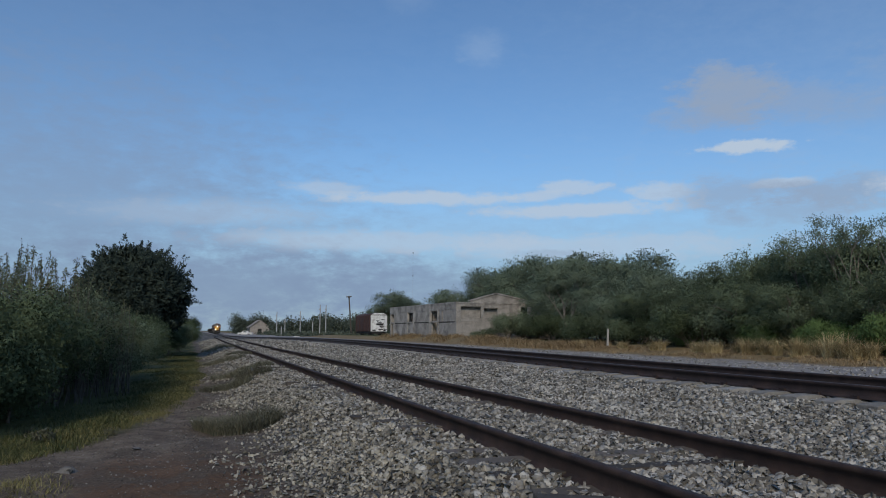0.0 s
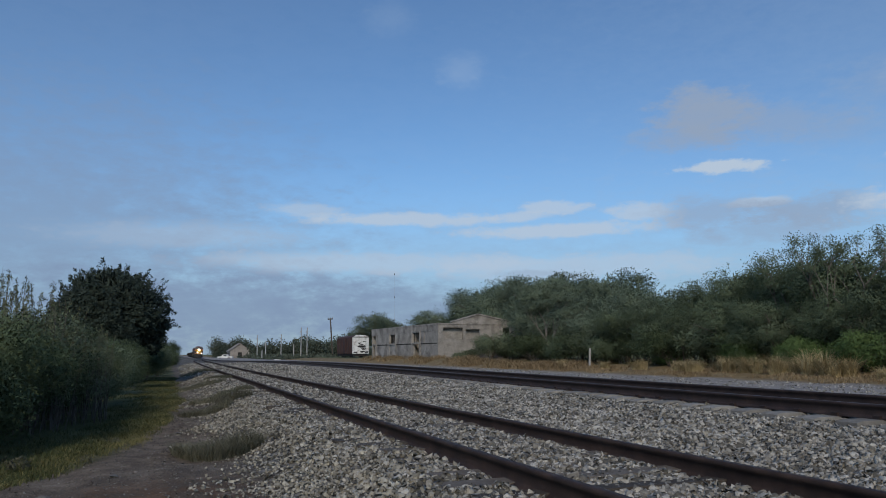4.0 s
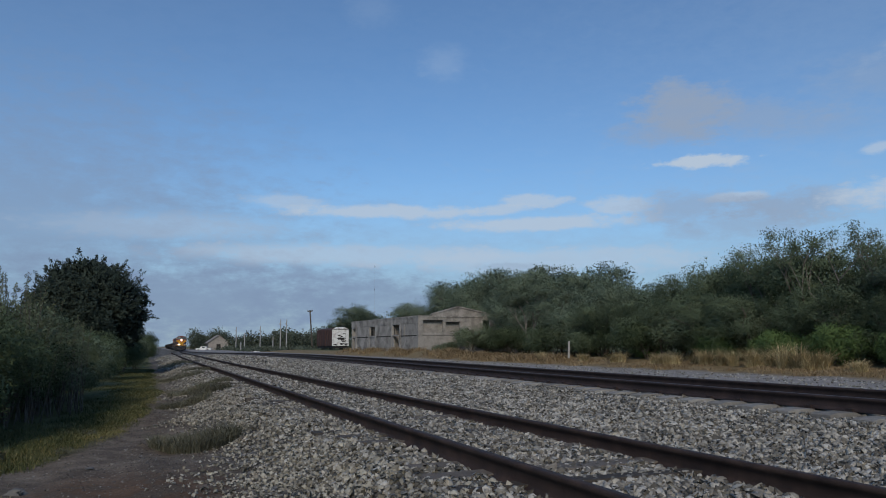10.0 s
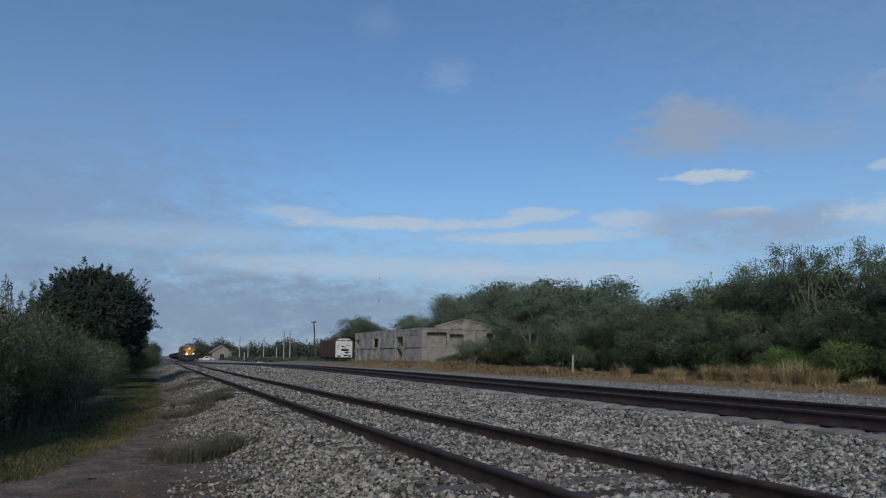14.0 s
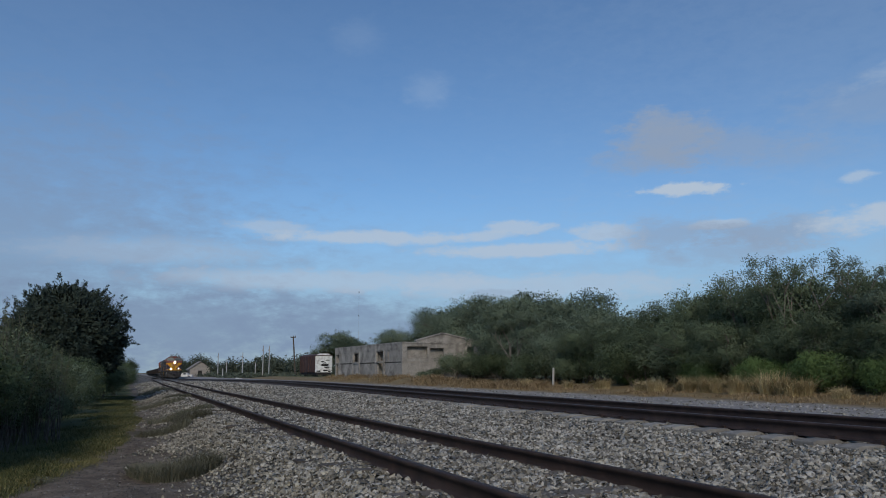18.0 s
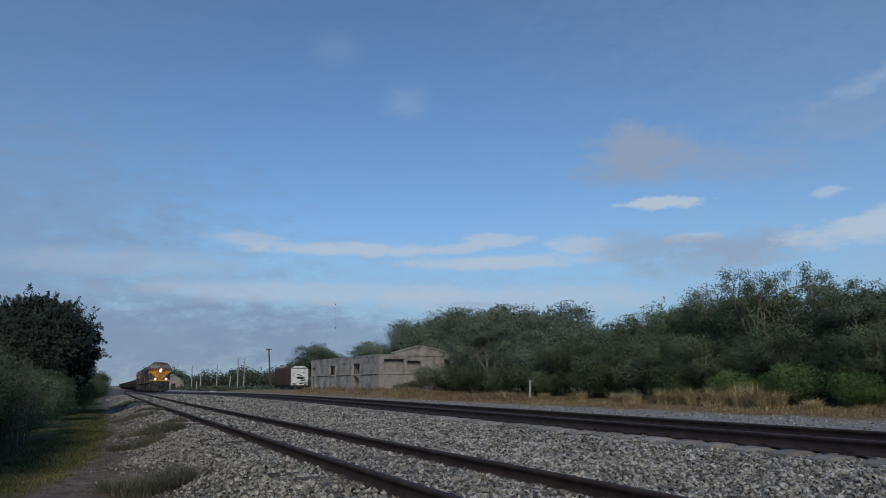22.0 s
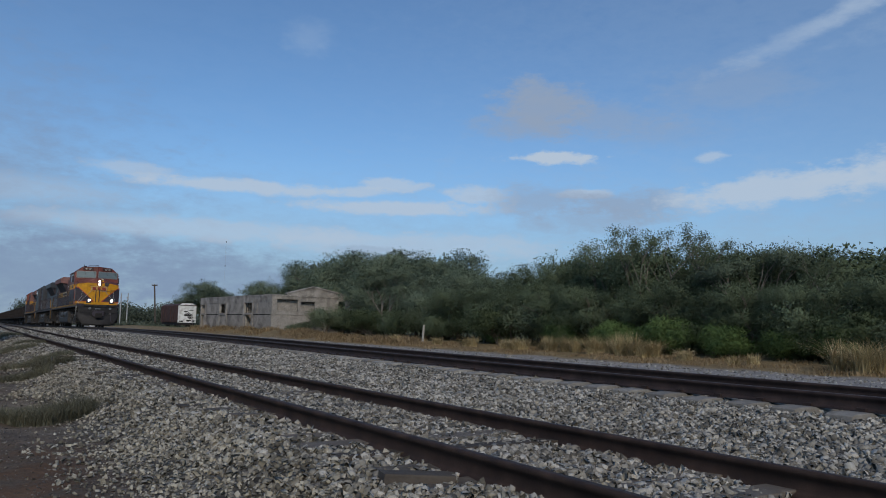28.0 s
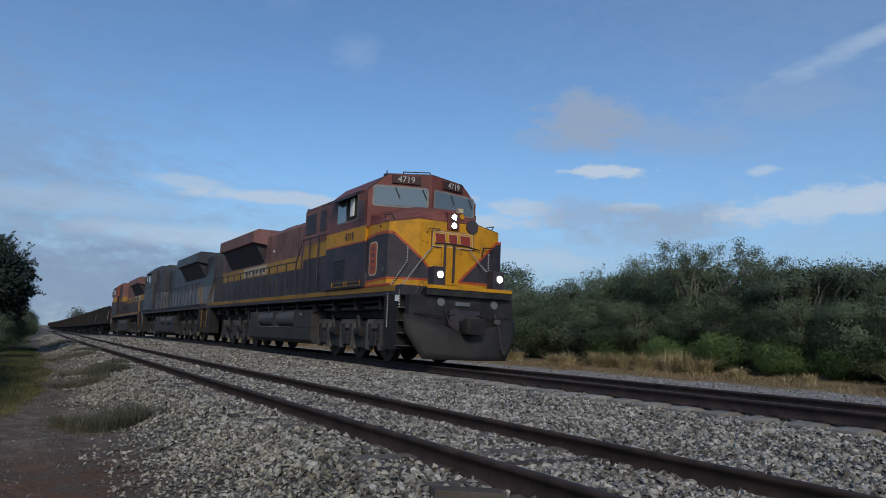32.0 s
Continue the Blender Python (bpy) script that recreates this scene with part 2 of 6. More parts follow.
M_WALL = material("bare_concrete_block", [(0.19, 0.178, 0.162), (0.29, 0.273, 0.25), (0.38, 0.36, 0.33)], scale=0.7, rough=0.95, bump=0.5, fine=11, spread=0.35, stain=((0.085, 0.077, 0.07), 0.8, 0.75))
M_PATH_STONE = material("path_pebble", [(0.060, 0.052, 0.045), (0.115, 0.102, 0.090), (0.23, 0.212, 0.19)], scale=2.0, rough=0.95, bump=0.3, fine=50, island=True)
M_DARK = material("dark_interior", [(0.02, 0.02, 0.02), (0.035, 0.033, 0.03)], scale=2, rough=0.95, bump=0.2)
M_BARK = material("mesquite_bark", [(0.06, 0.05, 0.04), (0.11, 0.095, 0.08), (0.17, 0.15, 0.13)], scale=4, rough=0.95, bump=0.8, fine=30)
M_PALE_BARK = material("pale_bark", [(0.10, 0.09, 0.078), (0.15, 0.137, 0.118), (0.21, 0.19, 0.165)], scale=4, rough=0.95, bump=0.5, fine=30)
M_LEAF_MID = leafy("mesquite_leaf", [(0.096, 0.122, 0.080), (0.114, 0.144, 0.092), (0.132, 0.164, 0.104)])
# distance haze is put into these leaf colours: NEAR darker, FAR paler and greyer
M_LEAF_NEAR = leafy("unhazed_mesquite_leaf", [(0.074, 0.100, 0.062), (0.090, 0.120, 0.074), (0.107, 0.139, 0.086)])
M_LEAF_FAR = leafy("hazed_far_leaf", [(0.106, 0.140, 0.100), (0.126, 0.164, 0.116), (0.147, 0.188, 0.133)])
M_LEAF_DISTANT = leafy("distant_scrub_leaf", [(0.060, 0.076, 0.060), (0.076, 0.094, 0.072), (0.096, 0.112, 0.086)])
M_LEAF_DARK = leafy("dark_evergreen_leaf", [(0.032, 0.046, 0.040), (0.042, 0.058, 0.048), (0.056, 0.074, 0.058)])
M_LEAF_BUSH = leafy("shrub_leaf", [(0.066, 0.090, 0.050), (0.080, 0.108, 0.058), (0.096, 0.126, 0.068)])
M_LEAF_LIGHT = leafy("bright_shrub_leaf", [(0.062, 0.100, 0.036), (0.077, 0.122, 0.044), (0.094, 0.144, 0.053)])
M_LEAF_OLIVE = leafy("olive_shrub_leaf", [(0.100, 0.116, 0.070), (0.120, 0.138, 0.080), (0.142, 0.158, 0.092)])
M_STRAW = leafy("dry_straw", [(0.27, 0.21, 0.11), (0.39, 0.315, 0.175), (0.50, 0.42, 0.25)])
M_STRAW_RED = leafy("reddish_dry_grass", [(0.20, 0.145, 0.085), (0.29, 0.215, 0.125), (0.39, 0.295, 0.175)])
M_GRASS = leafy("yellowing_grass", [(0.042, 0.054, 0.022), (0.072, 0.080, 0.034), (0.140, 0.126, 0.056)])
M_FRINGE = leafy("straw_yellow_grass", [(0.12, 0.115, 0.045), (0.19, 0.17, 0.07), (0.27, 0.235, 0.11)])
M_WEED = leafy("grey_green_weed", [(0.085, 0.086, 0.062), (0.12, 0.12, 0.084), (0.17, 0.16, 0.112)])
M_POLE = material("galvanised_pole", [(0.30, 0.30, 0.30), (0.40, 0.40, 0.40)], scale=2, rough=0.6, metal=0.3, bump=0.1)
M_WOODPOLE = material("creosoted_pole", [(0.06, 0.05, 0.042), (0.10, 0.085, 0.07)], scale=3, rough=0.9, bump=0.4)
M_WHITE = material("weathered_white_paint", [(0.62, 0.62, 0.60), (0.74, 0.74, 0.72)], scale=2, rough=0.7, bump=0.1, stain=((0.20, 0.15, 0.12), 0.75, 1.4))
M_OXIDE = material("oxide_red_paint", [(0.045, 0.024, 0.022), (0.065, 0.034, 0.030), (0.09, 0.048, 0.042)], scale=1.5, rough=0.8, bump=0.15, stain=((0.05, 0.035, 0.03), 0.6, 0.8))
M_STONEWALL = material("pale_stone_wall", [(0.22, 0.20, 0.18), (0.32, 0.29, 0.26)], scale=1.2, rough=0.95, bump=0.4, fine=12)
M_ROOF = material("sheet_roof", [(0.20, 0.17, 0.15), (0.28, 0.25, 0.22)], scale=1, rough=0.7, bump=0.2)

# locomotive and wagon paints
M_RED = material("dark_red_paint", [(0.130, 0.040, 0.034), (0.175, 0.056, 0.047), (0.215, 0.078, 0.066)], scale=0.9, rough=0.5, bump=0.06, fine=30, spread=0.1, spec=0.2, stain=((0.07, 0.034, 0.030), 0.6, 1.3))
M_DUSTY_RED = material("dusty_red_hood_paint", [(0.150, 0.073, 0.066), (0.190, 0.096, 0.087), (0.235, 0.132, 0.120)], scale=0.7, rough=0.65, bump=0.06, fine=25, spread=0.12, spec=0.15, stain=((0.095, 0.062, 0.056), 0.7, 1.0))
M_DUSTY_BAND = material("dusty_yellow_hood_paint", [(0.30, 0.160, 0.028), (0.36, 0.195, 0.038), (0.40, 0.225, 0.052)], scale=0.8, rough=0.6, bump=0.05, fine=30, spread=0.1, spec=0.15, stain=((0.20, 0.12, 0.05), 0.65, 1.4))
M_YELLOW = material("golden_yellow_paint", [(0.44, 0.200, 0.012), (0.53, 0.255, 0.016), (0.58, 0.290, 0.026)], scale=0.9, rough=0.5, bump=0.05, fine=30, spread=0.08, spec=0.15, stain=((0.20, 0.105, 0.028), 0.6, 2.4))
M_SILL = material("grimy_yellow_stripe", [(0.20, 0.105, 0.022), (0.30, 0.16, 0.03)], scale=0.7, rough=0.6, bump=0.05, fine=20, spec=0.15, stain=((0.09, 0.06, 0.03), 0.8, 1.0))
M_PLOW = material("dusty_plow_steel", [(0.016, 0.015, 0.015), (0.024, 0.022, 0.022), (0.040, 0.037, 0.035)], scale=1.6, rough=0.7, bump=0.15, fine=25, stain=((0.016, 0.015, 0.015), 0.7, 1.2))
M_PILOT = material("oily_black_pilot_steel", [(0.010, 0.010, 0.011), (0.017, 0.016, 0.017), (0.030, 0.028, 0.028)], scale=2.0, rough=0.6, bump=0.2, fine=30, stain=((0.045, 0.041, 0.038), 0.5, 2.5))
M_BLACK = material("black_loco_paint", [(0.026, 0.022, 0.030), (0.042, 0.036, 0.046), (0.066, 0.057, 0.066)], scale=0.9, rough=0.55, bump=0.05, fine=30, spread=0.15, spec=0.18, stain=((0.070, 0.058, 0.058), 0.65, 1.1))
M_GRIME = material("grimy_underframe", [(0.011, 0.010, 0.010), (0.020, 0.018, 0.018), (0.038, 0.034, 0.031)], scale=1.6, rough=0.8, bump=0.3, fine=25)
M_TANK = material("dusty_dark_tank", [(0.022, 0.021, 0.022), (0.033, 0.031, 0.031), (0.050, 0.046, 0.043)], scale=1.2, rough=0.7, bump=0.15, fine=25)
M_GREYPAINT = material("grey_loco_paint", [(0.030, 0.033, 0.040), (0.044, 0.048, 0.056), (0.066, 0.070, 0.078)], scale=0.8, rough=0.5, bump=0.06, stain=((0.025, 0.026, 0.03), 0.6, 1.0))
M_PALEGREY = material("pale_grey_loco_paint", [(0.095, 0.102, 0.114), (0.165, 0.175, 0.19)], scale=1.1, rough=0.5, bump=0.06, stain=((0.05, 0.05, 0.055), 0.75, 1.0))
M_ORANGE = material("orange_red_trim", [(0.34, 0.055, 0.018), (0.42, 0.075, 0.026)], scale=2, rough=0.5, bump=0.04)
M_TRUCK = material("dusty_truck_casting", [(0.070, 0.064, 0.057), (0.100, 0.091, 0.081), (0.135, 0.122, 0.108)], scale=1.4, rough=0.85, bump=0.2, fine=25, stain=((0.03, 0.027, 0.025), 0.7, 1.8))
M_AIR = material("dusty_air_reservoir", [(0.055, 0.053, 0.055), (0.075, 0.072, 0.073), (0.10, 0.095, 0.09)], scale=1.0, rough=0.6, bump=0.08, fine=25)
M_GASKET = material("worn_window_gasket", [(0.14, 0.135, 0.13), (0.28, 0.27, 0.26)], scale=3, rough=0.6, bump=0.05)
M_BOARD = material("dark_number_board", [(0.040, 0.018, 0.017), (0.055, 0.024, 0.022)], scale=2, rough=0.6, bump=0.05)
M_BRICKRED = material("brick_red_decal", [(0.20, 0.030, 0.018), (0.26, 0.042, 0.026)], scale=3, rough=0.6, bump=0.03)
M_BANDWHITE = material("dirty_white_band", [(0.36, 0.36, 0.34), (0.48, 0.48, 0.46)], scale=5, rough=0.6, bump=0)
M_REFLECTOR = material("lamp_reflector", [(0.55, 0.54, 0.50), (0.66, 0.65, 0.62)], scale=8, rough=0.25, metal=0.8, bump=0)
M_HOPPER = material("coal_wagon_steel", [(0.014, 0.013, 0.013), (0.024, 0.021, 0.021), (0.038, 0.031, 0.030)], scale=0.6, rough=0.8, bump=0.2, fine=14, spec=0.15, stain=((0.024, 0.020, 0.019), 0.4, 0.7))
M_COAL = material("coal_load", [(0.010, 0.010, 0.010), (0.022, 0.021, 0.020)], scale=3, rough=0.9, bump=1.0, fine=9, depth=0.1)
M_WHEEL = material("wheel_steel", [(0.05, 0.042, 0.038), (0.09, 0.078, 0.07)], scale=4, rough=0.55, metal=0.5, bump=0.1)
M_BEIGE = material("beige_band_paint", [(0.40, 0.33, 0.22), (0.48, 0.40, 0.28)], scale=2, rough=0.6, bump=0.05)
M_DECAL_WHITE = material("white_decal", [(0.70, 0.70, 0.68), (0.78, 0.78, 0.76)], scale=5, rough=0.6, bump=0)
M_LAMP = material("lit_headlamp", [(1, 0.95, 0.85), (1, 0.97, 0.9)], rough=0.3, bump=0, glow=((1.0, 0.88, 0.66), 130.0))


def glass(name, tint):
    mt = bpy.data.materials.new(name)
    mt.use_nodes = True
    b = mt.node_tree.nodes["Principled BSDF"]
    b.inputs["Base Color"].default_value, b.inputs["Roughness"].default_value = (*tint, 1), 0.06
    b.inputs["IOR"].default_value, b.inputs["Specular IOR Level"].default_value = 1.5, 1.0
    b.inputs["Coat Weight"].default_value = 0.6
    return mt


M_GLASS = glass("cab_glass", (0.10, 0.12, 0.13))


# ---- mesh helpers ----
def mesh_of(bm, name, mats):
    me = bpy.data.meshes.new(name)
    bm.to_mesh(me)
    bm.free()
    for mt in mats if isinstance(mats, (list, tuple)) else [mats]:
        me.materials.append(mt)
    return me


def part(name, bm, mt, parent=None, label=""):
    ob = new(name, mesh_of(bm, name, mt) if isinstance(bm, bmesh.types.BMesh) else bm)
    ob.parent = parent
    if label:
        tagged(ob, label)
    return ob


def thing(name, label, category, m=None, group="", kind=""):
    ob = new(name)
    ob.empty_display_size = 0.2
    if m is not None:
        ob.matrix_basis = m
    return tagged(ob, label, category, group, kind)


def from_arrays(name, verts, faces, mt, smooth=False, outward=None):
    """A mesh from numpy arrays whose faces all have the same corner count; outward: a soft shading direction for each face of loose leaves."""
    me = bpy.data.meshes.new(name)
    n, k = faces.shape
    if outward is not None:
        smooth = True
        own = np.cross(verts[faces[:, 1]] - verts[faces[:, 0]], verts[faces[:, 2]] - verts[faces[:, 0]])
        own /= np.linalg.norm(own, axis=1, keepdims=True) + 1e-9
        side = np.sign((own * outward).sum(1, keepdims=True) + 1e-9)
        faces = np.where(side > 0, faces, faces[:, ::-1])
        soft = outward * 0.8 + own * side * 0.55
        soft /= np.linalg.norm(soft, axis=1, keepdims=True) + 1e-9
        normals = np.zeros((len(verts), 3))
        for c in range(k):
            normals[faces[:, c]] = soft
    me.vertices.add(len(verts))
    me.vertices.foreach_set("co", np.ascontiguousarray(verts, dtype=np.float32).ravel())
    me.loops.add(n * k)
    me.loops.foreach_set("vertex_index", np.ascontiguousarray(faces, dtype=np.int32).ravel())
    me.polygons.add(n)
    me.polygons.foreach_set("loop_start", np.arange(0, n * k, k, dtype=np.int32))
    if smooth:
        me.polygons.foreach_set("use_smooth", np.ones(n, dtype=bool))
    me.update(calc_edges=True)
    me.validate()
    if outward is not None:
        me.normals_split_custom_set_from_vertices(normals.tolist())
    me.materials.append(mt)
    return me


def box(bm, x0, x1, y0, y1, z0, z1, bevel=0.0):
    r = bmesh.ops.create_cube(bm, size=1.0, matrix=Matrix.Translation(((x0 + x1) / 2, (y0 + y1) / 2, (z0 + z1) / 2)) @ Matrix.Diagonal((x1 - x0, y1 - y0, z1 - z0, 1)))
    if bevel > 0:
        es = list({e for v in r["verts"] for e in v.link_edges})
        bmesh.ops.bevel(bm, geom=es, offset=bevel, segments=2, affect="EDGES", profile=0.7)
    return bm


def boxed(*a, bevel=0.0):
    return box(bmesh.new(), *a, bevel=bevel)


def rod(bm, a, b, r, r2=None, seg=8):
    a, b = Vector(a), Vector(b)
    d = b - a
    m = Matrix.Translation((a + b) / 2) @ d.to_track_quat("Z", "Y").to_matrix().to_4x4()
    bmesh.ops.create_cone(bm, cap_ends=True, segments=seg, radius1=r, radius2=r if r2 is None else r2, depth=d.length, matrix=m)
    return bm


def chain(bm, pts, r, seg=6):
    for a, b in zip(pts, pts[1:]):
        rod(bm, a, b, r, seg=seg)
    return bm


def prism(bm, outline, axis, a, b, bevel=0.0):
    """Extrude an outline of (u, v) pairs along an axis: 'x' takes (y, z), 'y' takes (x, z), 'z' takes (x, y)."""
    def p(u, v, w):
        return {"x": (w, u, v), "y": (u, w, v), "z": (u, v, w)}[axis]
    lo = [bm.verts.new(p(u, v, a)) for u, v in outline]
    hi = [bm.verts.new(p(u, v, b)) for u, v in outline]
    fs = [bm.faces.new(lo), bm.faces.new(hi[::-1])]
    n = len(outline)
    for i in range(n):
        fs.append(bm.faces.new((lo[i], hi[i], hi[(i + 1) % n], lo[(i + 1) % n])))
    bmesh.ops.recalc_face_normals(bm, faces=fs)
    if bevel > 0:
        bmesh.ops.bevel(bm, geom=list({e for f in fs for e in f.edges}), offset=bevel, segments=2, affect="EDGES", profile=0.7)
    return bm


def loft(bm, rings, close=True):
    """Skin between rings of equal length; caps both ends."""
    vs = [[bm.verts.new(p) for p in ring] for ring in rings]
    n = len(vs[0])
    fs = []
    for a, b in zip(vs, vs[1:]):
        for i in range(n):
            fs.append(bm.faces.new((a[i], a[(i + 1) % n], b[(i + 1) % n], b[i])))
    if close:
        fs += [bm.faces.new(vs[0][::-1]), bm.faces.new(vs[-1])]
    bmesh.ops.recalc_face_normals(bm, faces=fs)
    return bm

# ---- lie of the land ----
SIDING_X, MAIN_X, GAUGE = 3.30, 8.76, 1.505
MAIN_Z = ((-60, 0.16), (0, 0.175), (7, 0.185), (14, 0.205), (20.5, 0.245), (35, 0.300), (53, 0.30), (80, 0.15), (110, -0.08), (166, -0.40), (234, -0.65), (400, -0.80), (900, -1.0), (5000, -1.0))
MAIN_BEND = ((-200, 0.0), (70, 0.0), (108, 0.3), (166, 0.95), (234, 1.7), (313, 2.85), (380, 3.7), (700, 8.0), (5000, 90.0))
SIDE_BEND = ((-200, 0.0), (60, 0.0), (90, 0.35), (120, 0.95), (160, 2.2), (200, 4.1), (240, 6.2), (280, 7.7), (5000, 98.0))


def lerp(table, v):
    return np.interp(v, [a for a, _ in table], [b for _, b in table])


def smoothed(table, v):
    return sum(lerp(table, np.asarray(v) + o) for o in (-8, -4, 0, 4, 8)) / 5


def main_x(y):
    return MAIN_X + smoothed(MAIN_BEND, y)


def main_z(y):
    return smoothed(MAIN_Z, y)


def side_x(y):
    return SIDING_X + smoothed(SIDE_BEND, y)


def side_z(y):
    k = np.clip((np.asarray(y) - 40) / 160, 0, 1)
    return k * main_z(y)


def step(v, a, b):
    k = np.clip((v - a) / (b - a), 0, 1)
    return k * k * (3 - 2 * k)


def ground_z(x, y):
    """Height of the ground: path, ballast shoulder, two beds, gravel strip and the verge beyond."""
    x, y = np.asarray(x, float), np.asarray(y, float)
    far = step(y, 90, 400)
    low = -0.46 + far * -0.5
    mz = main_z(y) - 0.235
    sx, mx = side_x(y), main_x(y)
    sz = side_z(y) - 0.165
    z = low + 0.10 * step(x, -1.6, -5.0) * -1 * -0.6
    z = z + (sz - low) * step(x, sx - 2.75 + 0.25 * np.sin(y * 0.35), sx - 1.25)
    z = z + (mz - sz) * step(x, sx + 1.5, mx - 1.5)
    z = z + (-0.30 - 0.4 * far - mz) * step(x, mx + 1.45, mx + 3.4)
    z = z + (0.34 + 0.3 * far) * step(x, 20.5, 27.0) * (1 - 0.3 * far)
    z = z + 0.012 * np.sin(x * 9.0 + 1.5 * np.sin(y * 0.8)) * step(x, -3.5, -1.5) * (1 - step(x, 0.3, 0.8)) * (1 - step(y, 20, 30))
    # low grassy bank before the ruin
    z = z + 0.5 * np.exp(-((x - 23.0 - 0.15 * np.sin(y * 0.6)) / 1.1) ** 2) * step(y, 46, 58) * (1 - step(y, 92, 110)) * (0.85 + 0.15 * np.sin(y * 0.9))
    bumps = 0.018 * np.sin(x * 2.3 + y * 0.9) + 0.02 * np.sin(y * 1.7 - x * 1.1) + 0.012 * np.sin(x * 5.1 - y * 3.3)
    on_bed = step(x, sx - 1.6, sx - 1.2) * (1 - step(x, mx + 1.3, mx + 1.8))
    return z + bumps * (1 - 0.75 * on_bed) * (1 - step(y, 90, 200))


def bands(*spans):
    out = []
    for a, b, d in spans:
        out += list(np.arange(a, b, d))
    return np.array(out)


def path_edge(y):
    """Where the grass ends and the dirt path begins."""
    y = np.asarray(y, float)
    return -1.75 * np.exp(-(y - 8.8) / 2.6) + 0.35 * step(y, 15, 24)


def ground_material():
    """Dirt path, crushed stone, fine gravel and grassy soil, blended across the tracks with ragged borders."""
    mt = bpy.data.materials.new("ground_mix")
    mt.use_nodes = True
    nt = mt.node_tree
    N, L = nt.nodes, nt.links
    b = N["Principled BSDF"]
    geo = N.new("ShaderNodeTexCoord")
    sep = N.new("ShaderNodeSeparateXYZ")
    L.new(geo.outputs["Object"], sep.inputs[0])

    def nz(s, d=5, r=0.6):
        n = N.new("ShaderNodeTexNoise")
        n.inputs["Scale"].default_value, n.inputs["Detail"].default_value, n.inputs["Roughness"].default_value = s, d, r
        L.new(geo.outputs["Object"], n.inputs["Vector"])
        return n.outputs[0]

    def math_(op, a, c, e=None):
        n = N.new("ShaderNodeMath")
        n.operation = op
        for i, v in enumerate((a, c, e)):
            if v is None:
                continue
            if isinstance(v, (int, float)):
                n.inputs[i].default_value = v
            else:
                L.new(v, n.inputs[i])
        return n.outputs[0]

    def rng(v, lo, hi):
        n = N.new("ShaderNodeMapRange")
        n.interpolation_type = "SMOOTHSTEP"
        L.new(v, n.inputs[0])
        n.inputs[1].default_value, n.inputs[2].default_value = lo, hi
        return n.outputs[0]

    def ramp(v, *stops):
        n = N.new("ShaderNodeValToRGB")
        e = n.color_ramp.elements
        while len(e) < len(stops):
            e.new(0.5)
        for i, (p, c) in enumerate(stops):
            e[i].position, e[i].color = p, (*c, 1)
        L.new(v, n.inputs[0])
        return n.outputs[0]

    def mix(f, a, c):
        n = N.new("ShaderNodeMix")
        n.data_type = "RGBA"
        L.new(f, n.inputs[0])
        L.new(a, n.inputs[6])
        L.new(c, n.inputs[7])
        return n.outputs[2]

    vor = N.new("ShaderNodeTexVoronoi")
    vor.inputs["Scale"].default_value = 17
    L.new(geo.outputs["Object"], vor.inputs["Vector"])
    cell = N.new("ShaderNodeSeparateColor")
    L.new(vor.outputs["Color"], cell.inputs[0])
    big, mid, fine = nz(0.5), nz(2.4), nz(34, 8, 0.75)
    # bed under the loose stones, coloured dark for the shade in their gaps
    stone = ramp(math_("MULTIPLY_ADD", cell.outputs[0], 0.55, math_("MULTIPLY", mid, 0.45)), (0.2, (0.035, 0.032, 0.028)), (0.45, (0.085, 0.080, 0.071)), (0.75, (0.22, 0.21, 0.19)))
    dirt = ramp(math_("MULTIPLY_ADD", fine, 0.5, math_("MULTIPLY", mid, 0.5)), (0.36, (0.060, 0.046, 0.034)), (0.5, (0.135, 0.107, 0.082)), (0.64, (0.26, 0.216, 0.172)))
    brown = ramp(mid, (0.38, (0.068, 0.040, 0.024)), (0.62, (0.135, 0.083, 0.052)))
    soil = ramp(math_("MULTIPLY_ADD", fine, 0.4, math_("MULTIPLY", big, 0.6)), (0.36, (0.055, 0.065, 0.026)), (0.5, (0.10, 0.105, 0.042)), (0.64, (0.22, 0.19, 0.085)))
    fin = ramp(math_("MULTIPLY_ADD", fine, 0.6, math_("MULTIPLY", mid, 0.4)), (0.36, (0.165, 0.155, 0.148)), (0.5, (0.26, 0.247, 0.235)), (0.66, (0.40, 0.385, 0.37)))
    straw = ramp(math_("MULTIPLY_ADD", fine, 0.5, math_("MULTIPLY", mid, 0.5)), (0.36, (0.13, 0.095, 0.05)), (0.5, (0.22, 0.165, 0.088)), (0.64, (0.31, 0.245, 0.14)))
    wob = math_("ADD", math_("MULTIPLY_ADD", mid, 1.5, -0.75), math_("MULTIPLY_ADD", big, 1.6, -0.8))
    xx = math_("ADD", sep.outputs[0], wob)
    edge = math_("MULTIPLY_ADD", math_("POWER", 2.718, math_("MULTIPLY_ADD", sep.outputs[1], -0.3846, 3.3846)), -1.75, math_("MULTIPLY", rng(sep.outputs[1], 15.0, 24.0), 0.35))
    xleft = math_("SUBTRACT", math_("MULTIPLY_ADD", wob, 0.45, sep.outputs[0]), edge)
    col = mix(rng(xleft, -0.25, 0.2), soil, dirt)
    xleft = math_("MULTIPLY_ADD", wob, 0.6, sep.outputs[0])
    col = mix(math_("MULTIPLY", rng(mid, 0.34, 0.54), math_("MULTIPLY", rng(xleft, -1.2, -0.5), rng(sep.outputs[1], 9.2, 7.4))), col, brown)
    col = mix(rng(xleft, 0.45, 1.15), col, stone)
    col = mix(rng(xx, 10.6, 11.6), col, fin)
